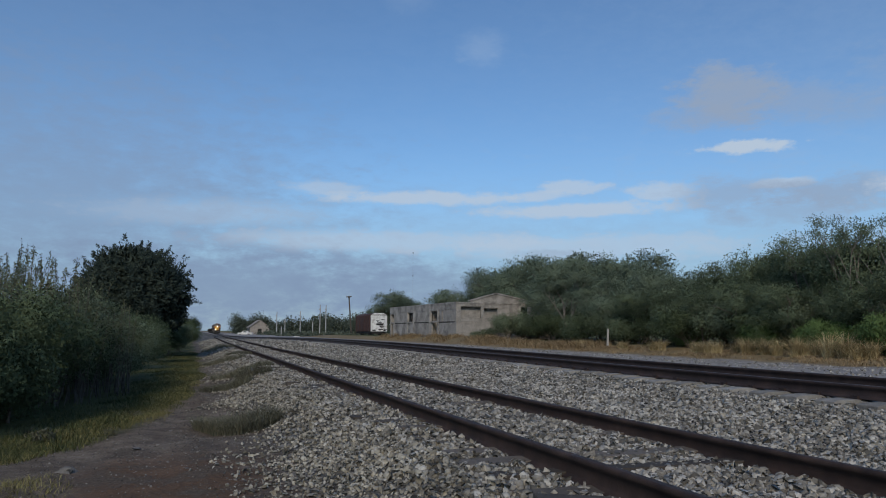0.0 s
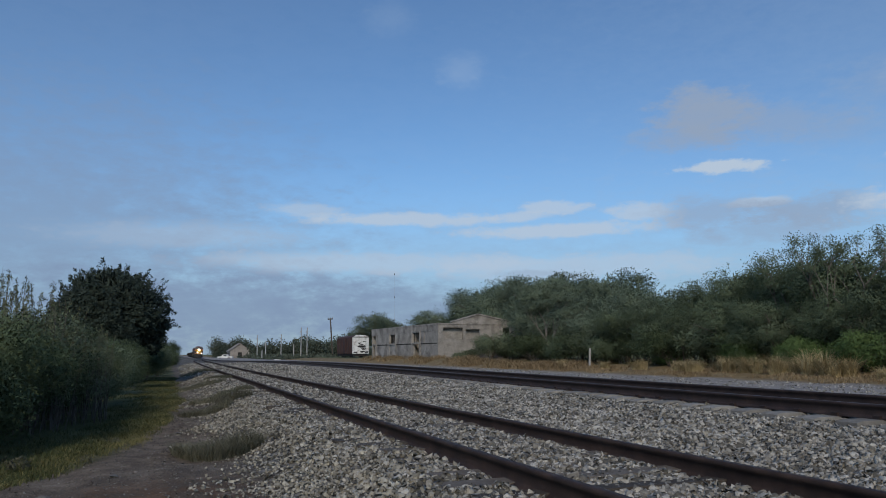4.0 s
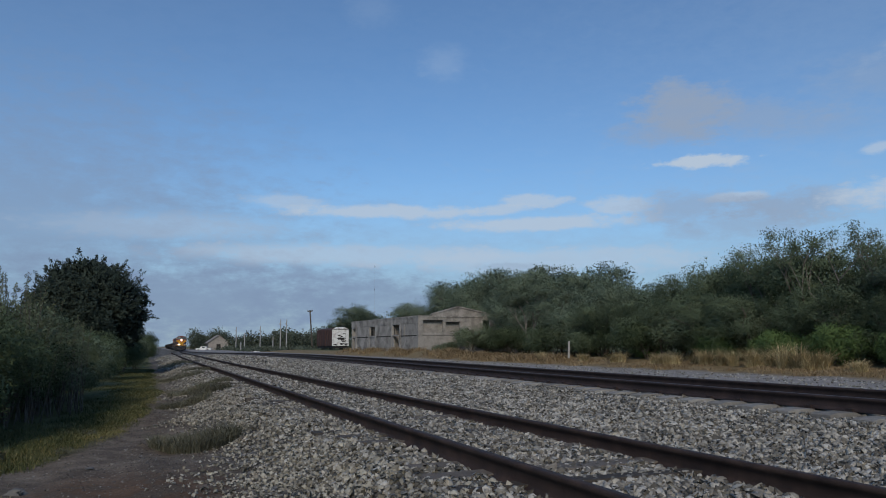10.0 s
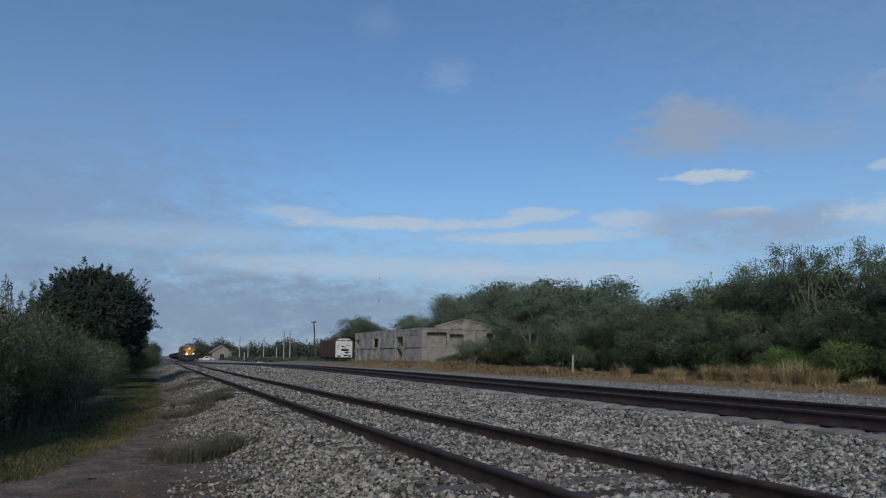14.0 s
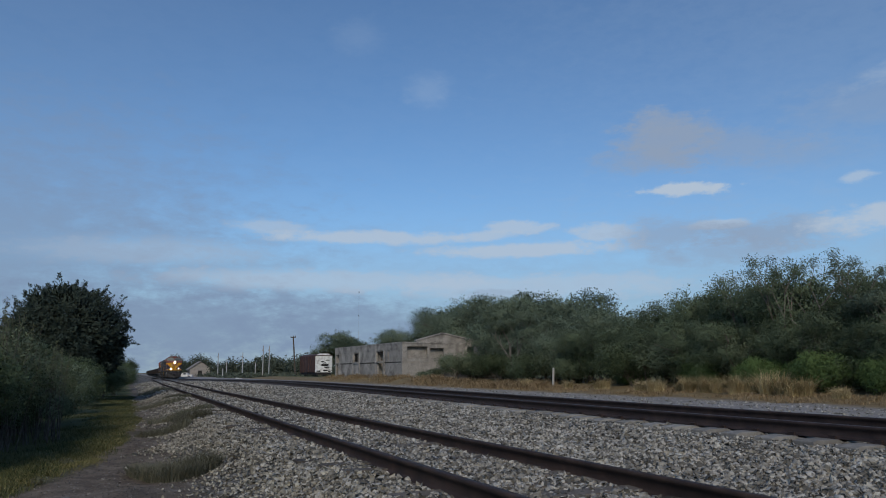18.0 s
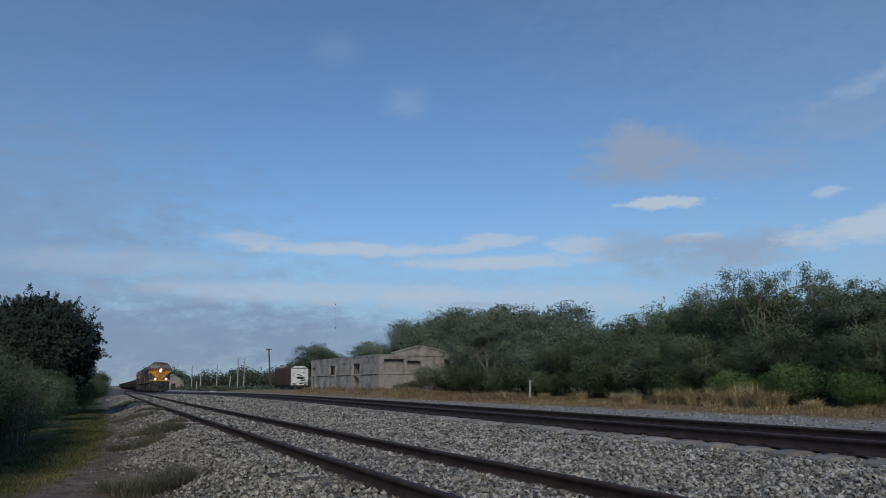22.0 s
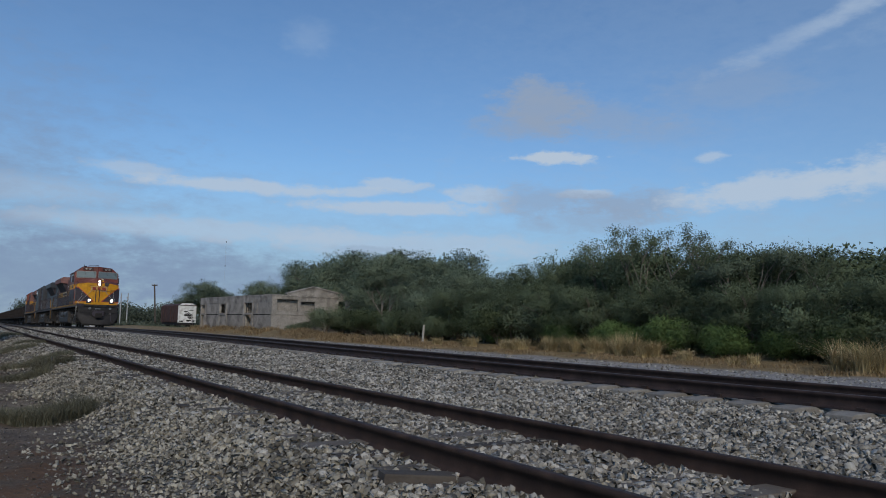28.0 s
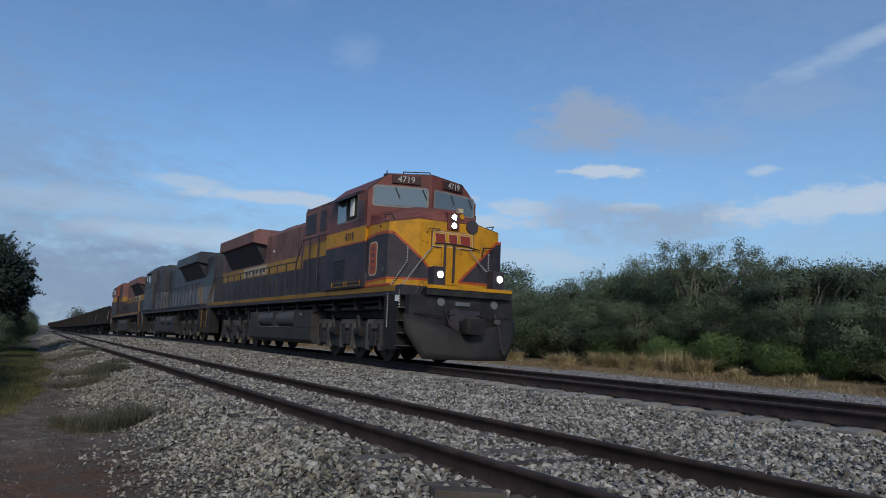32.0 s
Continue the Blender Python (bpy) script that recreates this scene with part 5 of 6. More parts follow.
def build_poles():
    spots = [(21.8, 185, 0.7, 4.4), (24.5, 178, 0.7, 5.6), (27.0, 165, 0.75, 6.6), (28.3, 165, 0.75, 6.6), (20.9, 195, 0.6, 6.0), (19.5, 172, 0.6, 2.2), (26.2, 170, 0.7, 3.0)]
    for x, y, r, h in spots:
        p = thing("lamp_post", "thin pale steel post beside the far track", "post", pose(x, y, float(ground_z(x, y)) - 0.1), "posts by the far track")
        part("mast", rod(bmesh.new(), (0, 0, 0), (0, 0, h), 0.13, 0.09), M_POLE, p)
        if h > 4:
            part("bracket", boxed(-0.28, 0.1, -0.1, 0.1, h - 1.1, h - 0.85), M_POLE, p)
    p = thing("power_pole", "dark wooden power pole with crossarm", "utility pole", pose(35.5, 172, -0.4, 0, -4.5, 0))
    part("mast", rod(bmesh.new(), (0, 0, 0), (0, 0, 9.3), 0.19, 0.15), M_WOODPOLE, p)
    part("crossarm", boxed(-0.6, 0.6, -0.08, 0.08, 9.0, 9.25), M_WOODPOLE, p)
    for x in (-0.5, 0.0, 0.5):
        part("insulator", rod(bmesh.new(), (x, 0, 9.25), (x, 0, 9.5), 0.07), M_POLE, p)
    m = thing("radio_mast", "very thin distant radio mast", "mast", pose(330, 1130, -1))
    part("mast", rod(bmesh.new(), (0, 0, 0), (0, 0, 124), 0.09, 0.09, seg=5), M_POLE, m)
    for z in (87, 123.5):
        part("antenna", rod(bmesh.new(), (0, 0, z), (0, 0, z + 2.5), 0.5, 0.5, seg=6), M_WOODPOLE, m)
    f = thing("fence_post", "weathered pale wooden fence post in the grass", "post", pose(24.2, 40.4, -0.1, 0, 2, 0))
    bm = rod(bmesh.new(), (0, 0, 0), (0.02, 0, 1.12), 0.075, 0.065)
    part("stake", bm, M_POST, f)


build_poles()


def build_loose_pieces():
    """Larger stones and a tie offcut lying about the path and the beds."""
    rng = np.random.default_rng(66)
    for x, y, k, lab in ((-1.02, 7.8, 0.17, "pale rounded stone lying on the dirt path"), (1.55, 19.6, 0.24, "pale stone among weeds beside the ballast"), (1.2, 21.0, 0.2, "pale stone among weeds beside the ballast"), (3.0, 5.35, 0.14, "single pale stone against the siding rail"), (7.55, 14.3, 0.12, "small pale stone beside the main rail"), (0.2, 13.2, 0.1, "pale rounded stone lying on the dirt path"), (-0.5, 9.1, 0.09, "pale rounded stone lying on the dirt path")):
        me = stone_cloud(1, rng, np.zeros((1, 3)), np.array([1.0]), 0.3, "loose_stone", M_CONCRETE_TIE)
        bm = bmesh.new()
        bm.from_mesh(me)
        bmesh.ops.bevel(bm, geom=list(bm.edges), offset=0.09, segments=2, affect="EDGES")
        ob = tagged(new("loose_stone", mesh_of(bm, "loose_stone", M_CONCRETE_TIE)), lab, "stone", "loose stones")
        ob.matrix_basis = pose(x, y, float(ground_z(x, y)) + k * 0.05, 0, 0, rng.uniform(0, 360)) @ Matrix.Diagonal((k * 1.3, k, k * 0.9, 1))
    bm = boxed(-0.24, 0.24, -0.08, 0.08, 0, 0.08, bevel=0.012)
    for v in bm.verts:
        v.co += Vector((0.02, 0.012, 0.012)) * noise.noise(v.co * 6)
    ob = tagged(new("tie_offcut", mesh_of(bm, "tie_offcut", M_WOODPOLE)), "dark broken tie end lying on the ballast", "timber")
    ob.matrix_basis = pose(2.14, 3.96, float(ground_z(2.14, 3.96)) - 0.01, 0, 2, -14)


build_loose_pieces()


def far_woods():
    """Low wooded skyline along both sides of the line, far off."""
    rng = np.random.default_rng(77)
    pts = []
    def clump(x, y, h, w, n):
        d = rng.normal(size=(n, 3))
        d /= np.linalg.norm(d, axis=1, keepdims=True)
        pts.append(np.array([x, y, -1.0 + h * 0.5]) + d * np.array([w, w, h * 0.55]) * rng.power(2.2, (n, 1)) * (1 + 0.25 * np.sin(d[:, :1] * 7 + d[:, 1:2] * 5)))

    for _ in range(260):
        x = rng.uniform(33, 150)
        clump(x, 235 + 0.4 * x + rng.uniform(-25, 60), rng.uniform(2.6, 5.2), rng.uniform(2.0, 4.0), 330)
    for _ in range(170):
        clump(rng.uniform(20, 38), rng.uniform(150, 240), rng.uniform(0.5, 0.9) + 0.9, rng.uniform(0.8, 2.0), 60)
    for _ in range(60):
        clump(rng.uniform(-80, -4), rng.uniform(150, 420), rng.uniform(3.0, 6.0), 3.5, 300)
    for x, y, h in ((18.6, 330, 8.6), (21.5, 345, 7.0), (27.5, 345, 8.6), (30.0, 350, 9.4), (33.5, 352, 7.5), (24.5, 360, 6.5), (38, 238, 6.0), (41, 240, 7.2), (44, 238, 5.6), (52, 250, 6.6), (60, 250, 7), (49.5, 214, 5.8), (46.5, 210, 6.6)):
        clump(x, y, h, h * 0.42, 2000)
        clump(x + rng.uniform(-2, 2), y, h * 0.8, h * 0.35, 1200)
    x = 25.0
    while x < 58:
        clump(x, 236 + rng.uniform(-6, 14), rng.uniform(4.4, 6.4) + 0.6 * math.sin(x * 0.5), rng.uniform(1.8, 2.6), 620)
        x += rng.uniform(1.1, 1.9)
    v, f = leaf_cards(rng, np.concatenate(pts), 0.6, 0.36)
    tagged(new("far_woods", from_arrays("far_woods", v, f, M_LEAF_DISTANT)), "distant low scrub and trees along the line", "woods", kind="stuff")


far_woods()

# ---- the train ----
def facet(name, p0, p1, outline, mt, parent, out=0.012, sink=0.02, label="", bevel=0.0):
    """A flat panel on an upright facet. p0, p1: the facet's foot in plan; outline: (s metres from p0, z); it stands out to the right of p0 -> p1."""
    a, b = Vector((*p0, 0)), Vector((*p1, 0))
    d = (b - a).normalized()
    n = Vector((d.y, -d.x, 0))
    bm = bmesh.new()
    lo = [bm.verts.new(a + d * s + Vector((0, 0, z)) - n * sink) for s, z in outline]
    hi = [bm.verts.new(a + d * s + Vector((0, 0, z)) + n * out) for s, z in outline]
    fs = [bm.faces.new(lo), bm.faces.new(hi)]
    k = len(outline)
    for i in range(k):
        fs.append(bm.faces.new((lo[i], lo[(i + 1) % k], hi[(i + 1) % k], hi[i])))
    bmesh.ops.recalc_face_normals(bm, faces=fs)
    if bevel:
        bmesh.ops.bevel(bm, geom=list(fs[1].edges), offset=bevel, segments=1, affect="EDGES")
    return part(name, bm, mt, parent, label)


def rect(s0, s1, z0, z1):
    return [(s0, z0), (s1, z0), (s1, z1), (s0, z1)]


def rounded(s0, s1, z0, z1, r):
    pts = []
    for cx, cz, a0 in ((s1 - r, z0 + r, -90), (s1 - r, z1 - r, 0), (s0 + r, z1 - r, 90), (s0 + r, z0 + r, 180)):
        for k in range(4):
            a = radians(a0 + 30 * k)
            pts.append((cx + r * math.cos(a), cz + r * math.sin(a)))
    return pts


def lettering(text, size, p0, p1, s, z, mt, parent, out=0.02):
    """Digits in the built-in font as a thin mesh on a facet."""
    cu = bpy.data.curves.new("number", "FONT")
    cu.body, cu.size, cu.extrude, cu.align_x, cu.align_y = text, size, 0.006, "CENTER", "CENTER"
    tmp = bpy.data.objects.new("number", cu)
    scene.collection.objects.link(tmp)
    bpy.context.view_layer.update()
    me = bpy.data.meshes.new_from_object(tmp.evaluated_get(bpy.context.evaluated_depsgraph_get()))
    bpy.data.objects.remove(tmp)
    me.materials.clear()
    me.materials.append(mt)
    a, b = Vector((*p0, 0)), Vector((*p1, 0))
    d = (b - a).normalized()
    n = Vector((d.y, -d.x, 0))
    m = Matrix((d, Vector((0, 0, 1)), n)).transposed().to_4x4()
    m.translation = a + d * s + Vector((0, 0, z)) + n * out
    me.transform(m)
    ob = new("number", me)
    ob.parent = parent
    return ob


def handrail(parent, path, posts, r=0.022, foot=1.85, mt=None, label=""):
    part("handrail", chain(bmesh.new(), path, r), mt or M_BLACK, parent, label)
    for a, z0 in posts:
        part("stanchion", rod(bmesh.new(), (a[0], a[1], z0), a, 0.024, seg=6), mt or M_BLACK, parent)


def striped_rail(parent, pts, r=0.013):
    """A black grab rail with white painted bands."""
    rail = part("grab_rail", chain(bmesh.new(), pts, r), M_BLACK, parent, "black and white banded grab rail")
    for a, b in zip(pts, pts[1:]):
        a, b = Vector(a), Vector(b)
        n = max(1, int((b - a).length / 0.062))
        for k in range(n):
            part("white_band", rod(bmesh.new(), a.lerp(b, k / n), a.lerp(b, (k + 0.5) / n), r + 0.003, seg=6), M_BANDWHITE, rail)


def wheelset(r=0.533):
    bm = bmesh.new()
    for s in (-1, 1):
        x = s * 0.755
        rod(bm, (x - 0.065, 0, 0), (x + 0.065, 0, 0), r, seg=28)
        rod(bm, (x - s * 0.07 - 0.02, 0, 0), (x - s * 0.07 + 0.02, 0, 0), r + 0.028, seg=28)
        rod(bm, (x + s * 0.06, 0, 0), (x + s * 0.10, 0, 0), r * 0.35, seg=14)
        for k in range(6):
            a = k * math.pi / 3
            rod(bm, (x + s * 0.05, math.cos(a) * r * 0.6, math.sin(a) * r * 0.6), (x + s * 0.085, math.cos(a) * r * 0.6, math.sin(a) * r * 0.6), 0.05, seg=6)
    rod(bm, (-0.9, 0, 0), (0.9, 0, 0), 0.09, seg=12)
    return mesh_of(bm, "wheelset", M_WHEEL)


WHEELS = wheelset()
SMALL_WHEELS = wheelset(0.46)


def truck(parent, y, axles, spread):
    t = new("truck")
    t.parent = parent
    t.location = (0, y, 0)
    for s in (-1, 1):
        x0, x1 = sorted((s * 0.98, s * 1.16))
        half = spread + 0.45
        bm = bmesh.new()
        prism(bm, [(-half, 0.62), (-half + 0.15, 0.45), (-spread + 0.42, 0.42), (-spread + 0.6, 0.30), (-0.6, 0.30), (-0.42, 0.42), (0.42, 0.42), (0.6, 0.30), (spread - 0.6, 0.30), (spread - 0.42, 0.42), (half - 0.15, 0.45), (half, 0.62), (half, 0.92), (spread - 0.2, 1.02), (-spread + 0.2, 1.02), (-half, 0.92)], "x", x0, x1, bevel=0.02)
        part("side_frame", bm, M_TANK, t)
        for a in axles:
            part("pedestal", boxed(*sorted((s * 1.10, s * 1.22)), a - 0.52, a - 0.24, 0.26, 0.98, bevel=0.03), M_TRUCK, t)
            part("pedestal", boxed(*sorted((s * 1.10, s * 1.22)), a + 0.24, a + 0.52, 0.26, 0.98, bevel=0.03), M_TRUCK, t)
            part("pedestal_cap", boxed(*sorted((s * 1.10, s * 1.20)), a - 0.5, a + 0.5, 0.80, 1.06, bevel=0.03), M_TRUCK, t)
            part("axle_box", boxed(*sorted((s * 1.12, s * 1.27)), a - 0.19, a + 0.19, 0.36, 0.72, bevel=0.04), M_TANK, t)
            for o in (-0.28, 0.28):
                part("spring", rod(bmesh.new(), (s * 1.18, a + o, 0.50), (s * 1.18, a + o, 0.94), 0.075, seg=10), M_GRIME, t)
        for a in (-spread / 2, spread / 2):
            part("damper", rod(bmesh.new(), (s * 1.24, a - 0.12, 0.6), (s * 1.24, a + 0.12, 1.15), 0.05, seg=8), M_TANK, t)
            part("brake_cylinder", rod(bmesh.new(), (s * 1.2, a - 0.2, 0.72), (s * 1.2, a + 0.2, 0.72), 0.13, seg=12), M_GRIME, t)
    part("bolster", boxed(-0.95, 0.95, -0.4, 0.4, 0.5, 1.1), M_GRIME, t)
    return t


AXLES = (-1.85, 0.0, 1.85)
TRUCK_Y = (4.75, 17.3)


def locomotive(scheme):
    red = scheme == "red"
    upper, band, lower, sill = (M_RED, M_YELLOW, M_BLACK, M_SILL) if red else (M_GREYPAINT, M_GREYPAINT, M_GREYPAINT, M_GRIME)
    hood_low = M_BLACK if red else M_PALEGREY
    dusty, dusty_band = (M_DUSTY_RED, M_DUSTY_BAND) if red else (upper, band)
    nose_top, nose_side = (M_RED, M_BLACK) if red else (M_GREYPAINT, M_PALEGREY)
    text = "six-axle diesel locomotive in dark red, yellow and black with lit headlights" if red else "six-axle diesel locomotive in faded grey paint, coupled behind the leader"
    t = thing("locomotive", text, "locomotive", group="locomotives of the train")

    # frame, deck and fuel tank
    part("frame", boxed(-0.95, 0.95, 1.0, 21.8, 1.10, 1.6), M_GRIME, t)
    for s in (-1, 1):
        # brackets, pipes and cable runs under the walkway
        for k in range(12):
            part("bracket", boxed(*sorted((s * 0.95, s * 1.42)), 2.2 + 1.6 * k, 2.26 + 1.6 * k, 1.28, 1.6), M_GRIME, t)
        part("brake_pipe", chain(bmesh.new(), [(s * 1.25, 2.0, 1.50), (s * 1.25, 9.0, 1.47), (s * 1.25, 21.0, 1.50)], 0.032), M_TANK, t)
        part("brake_pipe", chain(bmesh.new(), [(s * 1.12, 2.0, 1.36), (s * 1.12, 6.8, 1.34)], 0.045), M_TRUCK, t)
    part("deck", boxed(-1.54, 1.54, 0.75, 21.9, 1.6, 1.84, bevel=0.015), M_BLACK, t)
    for s in (-1, 1):
        p0, p1 = ((s * 1.54, 21.5), (s * 1.54, 1.1)) if s < 0 else ((s * 1.54, 1.1), (s * 1.54, 21.5))
        facet("sill_stripe", p1 if s < 0 else p0, p0 if s < 0 else p1, rect(0.0, 20.4, 1.70, 1.83), sill, t, label="yellow stripe along the deck edge" if red else "")
        if red:
            facet("sill_trim", p1 if s < 0 else p0, p0 if s < 0 else p1, rect(0.3, 4.8, 1.845, 1.90), M_ORANGE, t)
    bm = bmesh.new()
    prism(bm, [(-1.30, 0.30), (1.30, 0.30), (1.46, 0.42), (1.46, 0.78), (0.80, 0.78), (0.80, 1.42), (-0.80, 1.42), (-0.80, 0.78), (-1.46, 0.78), (-1.46, 0.42)], "y", 7.1, 14.1, bevel=0.03)
    part("fuel_tank", bm, M_TANK, t, "dusty dark fuel tank")
    for s in (-1, 1):
        x0, x1 = sorted((s * 0.80, s * 1.458))
        for a, b in ((7.1, 8.8), (10.82, 11.1), (13.1, 14.1)):
            part("tank_block", boxed(x0, x1, a, b, 0.782, 1.34, bevel=0.02), M_TANK, t)
        for a, b in ((8.85, 10.8), (11.12, 13.08)):
            part("air_tank", rod(bmesh.new(), (s * 1.16, a, 1.10), (s * 1.16, b, 1.10), 0.29, seg=20), M_AIR, t, "cylindrical air reservoir")
            part("tank_lip", boxed(*sorted((s * 1.40, s * 1.475)), a, b, 0.785, 0.81), M_PALEGREY, t)
        part("filler", rod(bmesh.new(), (s * 1.40, 8.0, 1.15), (s * 1.52, 8.0, 1.22), 0.05, seg=8), M_PALEGREY, t)
        for y in (14.7, 7.2):
            part("pipe", chain(bmesh.new(), [(s * 1.35, y, 1.5), (s * 1.38, y, 1.0), (s * 1.3, y + 0.5, 0.85)], 0.03), M_GRIME, t)

    # trucks
    for y in TRUCK_Y:
        truck(t, y, AXLES, 1.85)

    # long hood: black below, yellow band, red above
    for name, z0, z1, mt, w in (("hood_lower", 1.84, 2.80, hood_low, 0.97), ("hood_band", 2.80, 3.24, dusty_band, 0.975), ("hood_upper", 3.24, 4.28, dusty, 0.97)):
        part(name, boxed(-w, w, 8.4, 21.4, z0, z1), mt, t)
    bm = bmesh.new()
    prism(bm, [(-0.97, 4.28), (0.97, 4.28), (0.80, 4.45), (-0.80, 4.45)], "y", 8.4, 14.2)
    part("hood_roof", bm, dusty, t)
    for k in range(11):
        y = 0.15 + k * 0.78
        door = facet("hood_door", (-0.975, 21.4), (-0.975, 8.4), rect(12.85 - y - 0.70, 12.85 - y, 1.92, 2.74), hood_low, t, out=0.018)
        part("latch", boxed(-1.005, -0.985, 8.55 + y + 0.05, 8.55 + y + 0.09, 2.25, 2.40), M_GRIME, door)
        for z in (2.02, 2.56):
            part("hinge", boxed(-1.0, -0.985, 8.55 + y + 0.60, 8.55 + y + 0.66, z, z + 0.08), M_GRIME, door)
    for s in (-1, 1):
        for y in (10.2, 11.9, 13.6):
            part("hood_seam", boxed(*sorted((s * 0.968, s * 0.978)), y, y + 0.025, 3.26, 4.26), M_GRIME, t)
        for k in range(6):
            part("hood_hinge", boxed(*sorted((s * 0.97, s * 0.995)), 8.9 + 1.9 * k, 9.0 + 1.9 * k, 2.70, 2.76), M_TANK, t)
    for y in (9.3, 10.6):
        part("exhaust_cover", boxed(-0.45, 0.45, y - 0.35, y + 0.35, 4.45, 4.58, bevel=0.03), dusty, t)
    # radiator wings over a dark recess
    bm = bmesh.new()
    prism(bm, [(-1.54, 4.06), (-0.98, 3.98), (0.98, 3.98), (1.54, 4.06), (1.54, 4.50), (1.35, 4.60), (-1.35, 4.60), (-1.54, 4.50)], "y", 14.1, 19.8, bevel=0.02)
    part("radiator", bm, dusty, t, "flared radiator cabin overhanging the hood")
    for s in (-1, 1):
        bm = bmesh.new()
        prism(bm, [(s * 0.98, 3.30), (s * 1.40, 4.02), (s * 0.98, 4.02)], "y", 14.3, 19.6)
        part("radiator_intake", bm, M_BLACK, t, "dark louvred intake under the radiator")
        if red:
            part("lettering_panel", boxed(*sorted((s * 0.97, s * 0.985)), 14.0, 17.4, 2.86, 3.22), M_BEIGE, t, "pale panel with small dark lettering")
            for k, w in enumerate((0.30, 0.26, 0.30, 0.22, 0.30, 0.28)):
                part("lettering_bar", boxed(*sorted((s * 0.98, s * 0.992)), 14.15 + k * 0.54, 14.15 + k * 0.54 + w, 2.93, 3.10), M_BLACK, t)
            for y in (9.1, 10.4, 12.2, 13.1):
                part("hood_latch", boxed(*sorted((s * 0.97, s * 0.99)), y, y + 0.07, 3.62, 3.70), M_DECAL_WHITE if y == 13.1 else M_BLACK, t)
    for k in range(4):
        part("radiator_fan_guard", rod(bmesh.new(), (0, 14.8 + k * 1.42, 4.6), (0, 14.8 + k * 1.42, 4.64), 0.6, seg=20), M_GRIME, t)
    part("rear_panel", boxed(-0.9, 0.9, 21.4, 21.5, 1.9, 4.2), lower, t)

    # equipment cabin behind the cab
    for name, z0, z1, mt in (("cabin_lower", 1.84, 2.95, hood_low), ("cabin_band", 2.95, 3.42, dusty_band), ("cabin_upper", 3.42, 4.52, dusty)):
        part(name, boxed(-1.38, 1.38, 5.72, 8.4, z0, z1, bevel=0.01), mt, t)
    for y0, y1 in ((5.85, 6.3), (6.48, 6.95), (7.35, 8.25)):
        for s in (-1, 1):
            p0, p1 = ((-1.38, 8.4), (-1.38, 5.72)) if s < 0 else ((1.38, 5.72), (1.38, 8.4))
            facet("vent_panel", (-1.38, 0) if s < 0 else (1.38, 20), (-1.38, 20) if s < 0 else (1.38, 0), rect(y0, y1, 3.74, 4.36) if s < 0 else rect(20 - y1, 20 - y0, 3.74, 4.36), M_BLACK, t, out=-0.004 + 0.012)

    if red:
        for y0 in (5.75, 6.75):
            for k in range(4):
                for s in (-1, 1):
                    part("louvre", boxed(*sorted((s * 1.37, s * 1.40)), y0, y0 + 0.38, 2.12 + 0.075 * k, 2.15 + 0.075 * k), M_TANK, t)
    # nose: upright walls with chamfered corners and a hipped top
    foot = [(-1.55, 3.4), (-1.55, 1.60), (-0.86, 1.28), (0.86, 1.28), (1.55, 1.42), (1.55, 3.4)]
    brow = [3.46, 3.42, 3.53, 3.53, 3.42, 3.46]  # the nose's upper edge rises towards its middle
    rings = [[(x, y, 1.84) for x, y in foot], [(x * 0.985, y + 0.02, z) for (x, y), z in zip(foot, brow)]]
    part("nose", loft(bmesh.new(), rings), band, t, "yellow nose with chamfered corners" if red else "grey nose")
    bm = bmesh.new()
    e = [(x * 0.992, y + 0.008, z) for (x, y), z in zip(foot, brow)]
    top = [(-1.50, 3.4, 3.84), (-1.49, 2.1, 3.58), (-0.62, 1.36, 3.66), (0.62, 1.36, 3.66), (1.49, 2.1, 3.58), (1.50, 3.4, 3.84)]
    ridge = [(-0.5, 3.4, 4.05), (-0.45, 2.4, 4.0), (-0.22, 1.46, 3.86), (0.22, 1.46, 3.86), (0.45, 2.4, 4.0), (0.5, 3.4, 4.05)]
    loft(bm, [e, top, ridge])
    part("nose_top", bm, nose_top, t, "dark red sloping nose top" if red else "")
    P = {"front": ((-0.86, 1.28), (0.86, 1.28)), "left": ((-1.55, 1.60), (-0.86, 1.28)), "right": ((0.86, 1.28), (1.55, 1.42)), "side": ((-1.55, 4.85), (-1.55, 1.60)), "far": ((1.55, 1.42), (1.55, 4.67))}
    diag = math.hypot(0.69, 0.32)
    if red:
        # black wings with an orange edge, sweeping down to the middle
        for nm, pts in (("front", [(0.0, 2.06), (0.52, 2.06), (0.0, 2.58)]), ("front", [(1.20, 2.06), (1.72, 2.06), (1.72, 2.58)]), ("left", [(0, 2.06), (diag, 2.06), (diag, 2.58), (0.15, 3.10), (0, 3.12)]), ("right", [(0, 2.06), (diag, 2.06), (diag, 3.12), (diag - 0.15, 3.10), (0, 2.58)]), ("side", [(1.9, 2.00), (3.25, 2.06), (3.25, 3.12), (2.6, 3.14), (1.9, 3.06)]), ("far", [(0, 2.06), (1.35, 2.00), (1.35, 3.06), (0, 3.12)])):
            facet("black_wing", *P[nm], pts, M_BLACK, t, out=0.006)
        w = 0.07
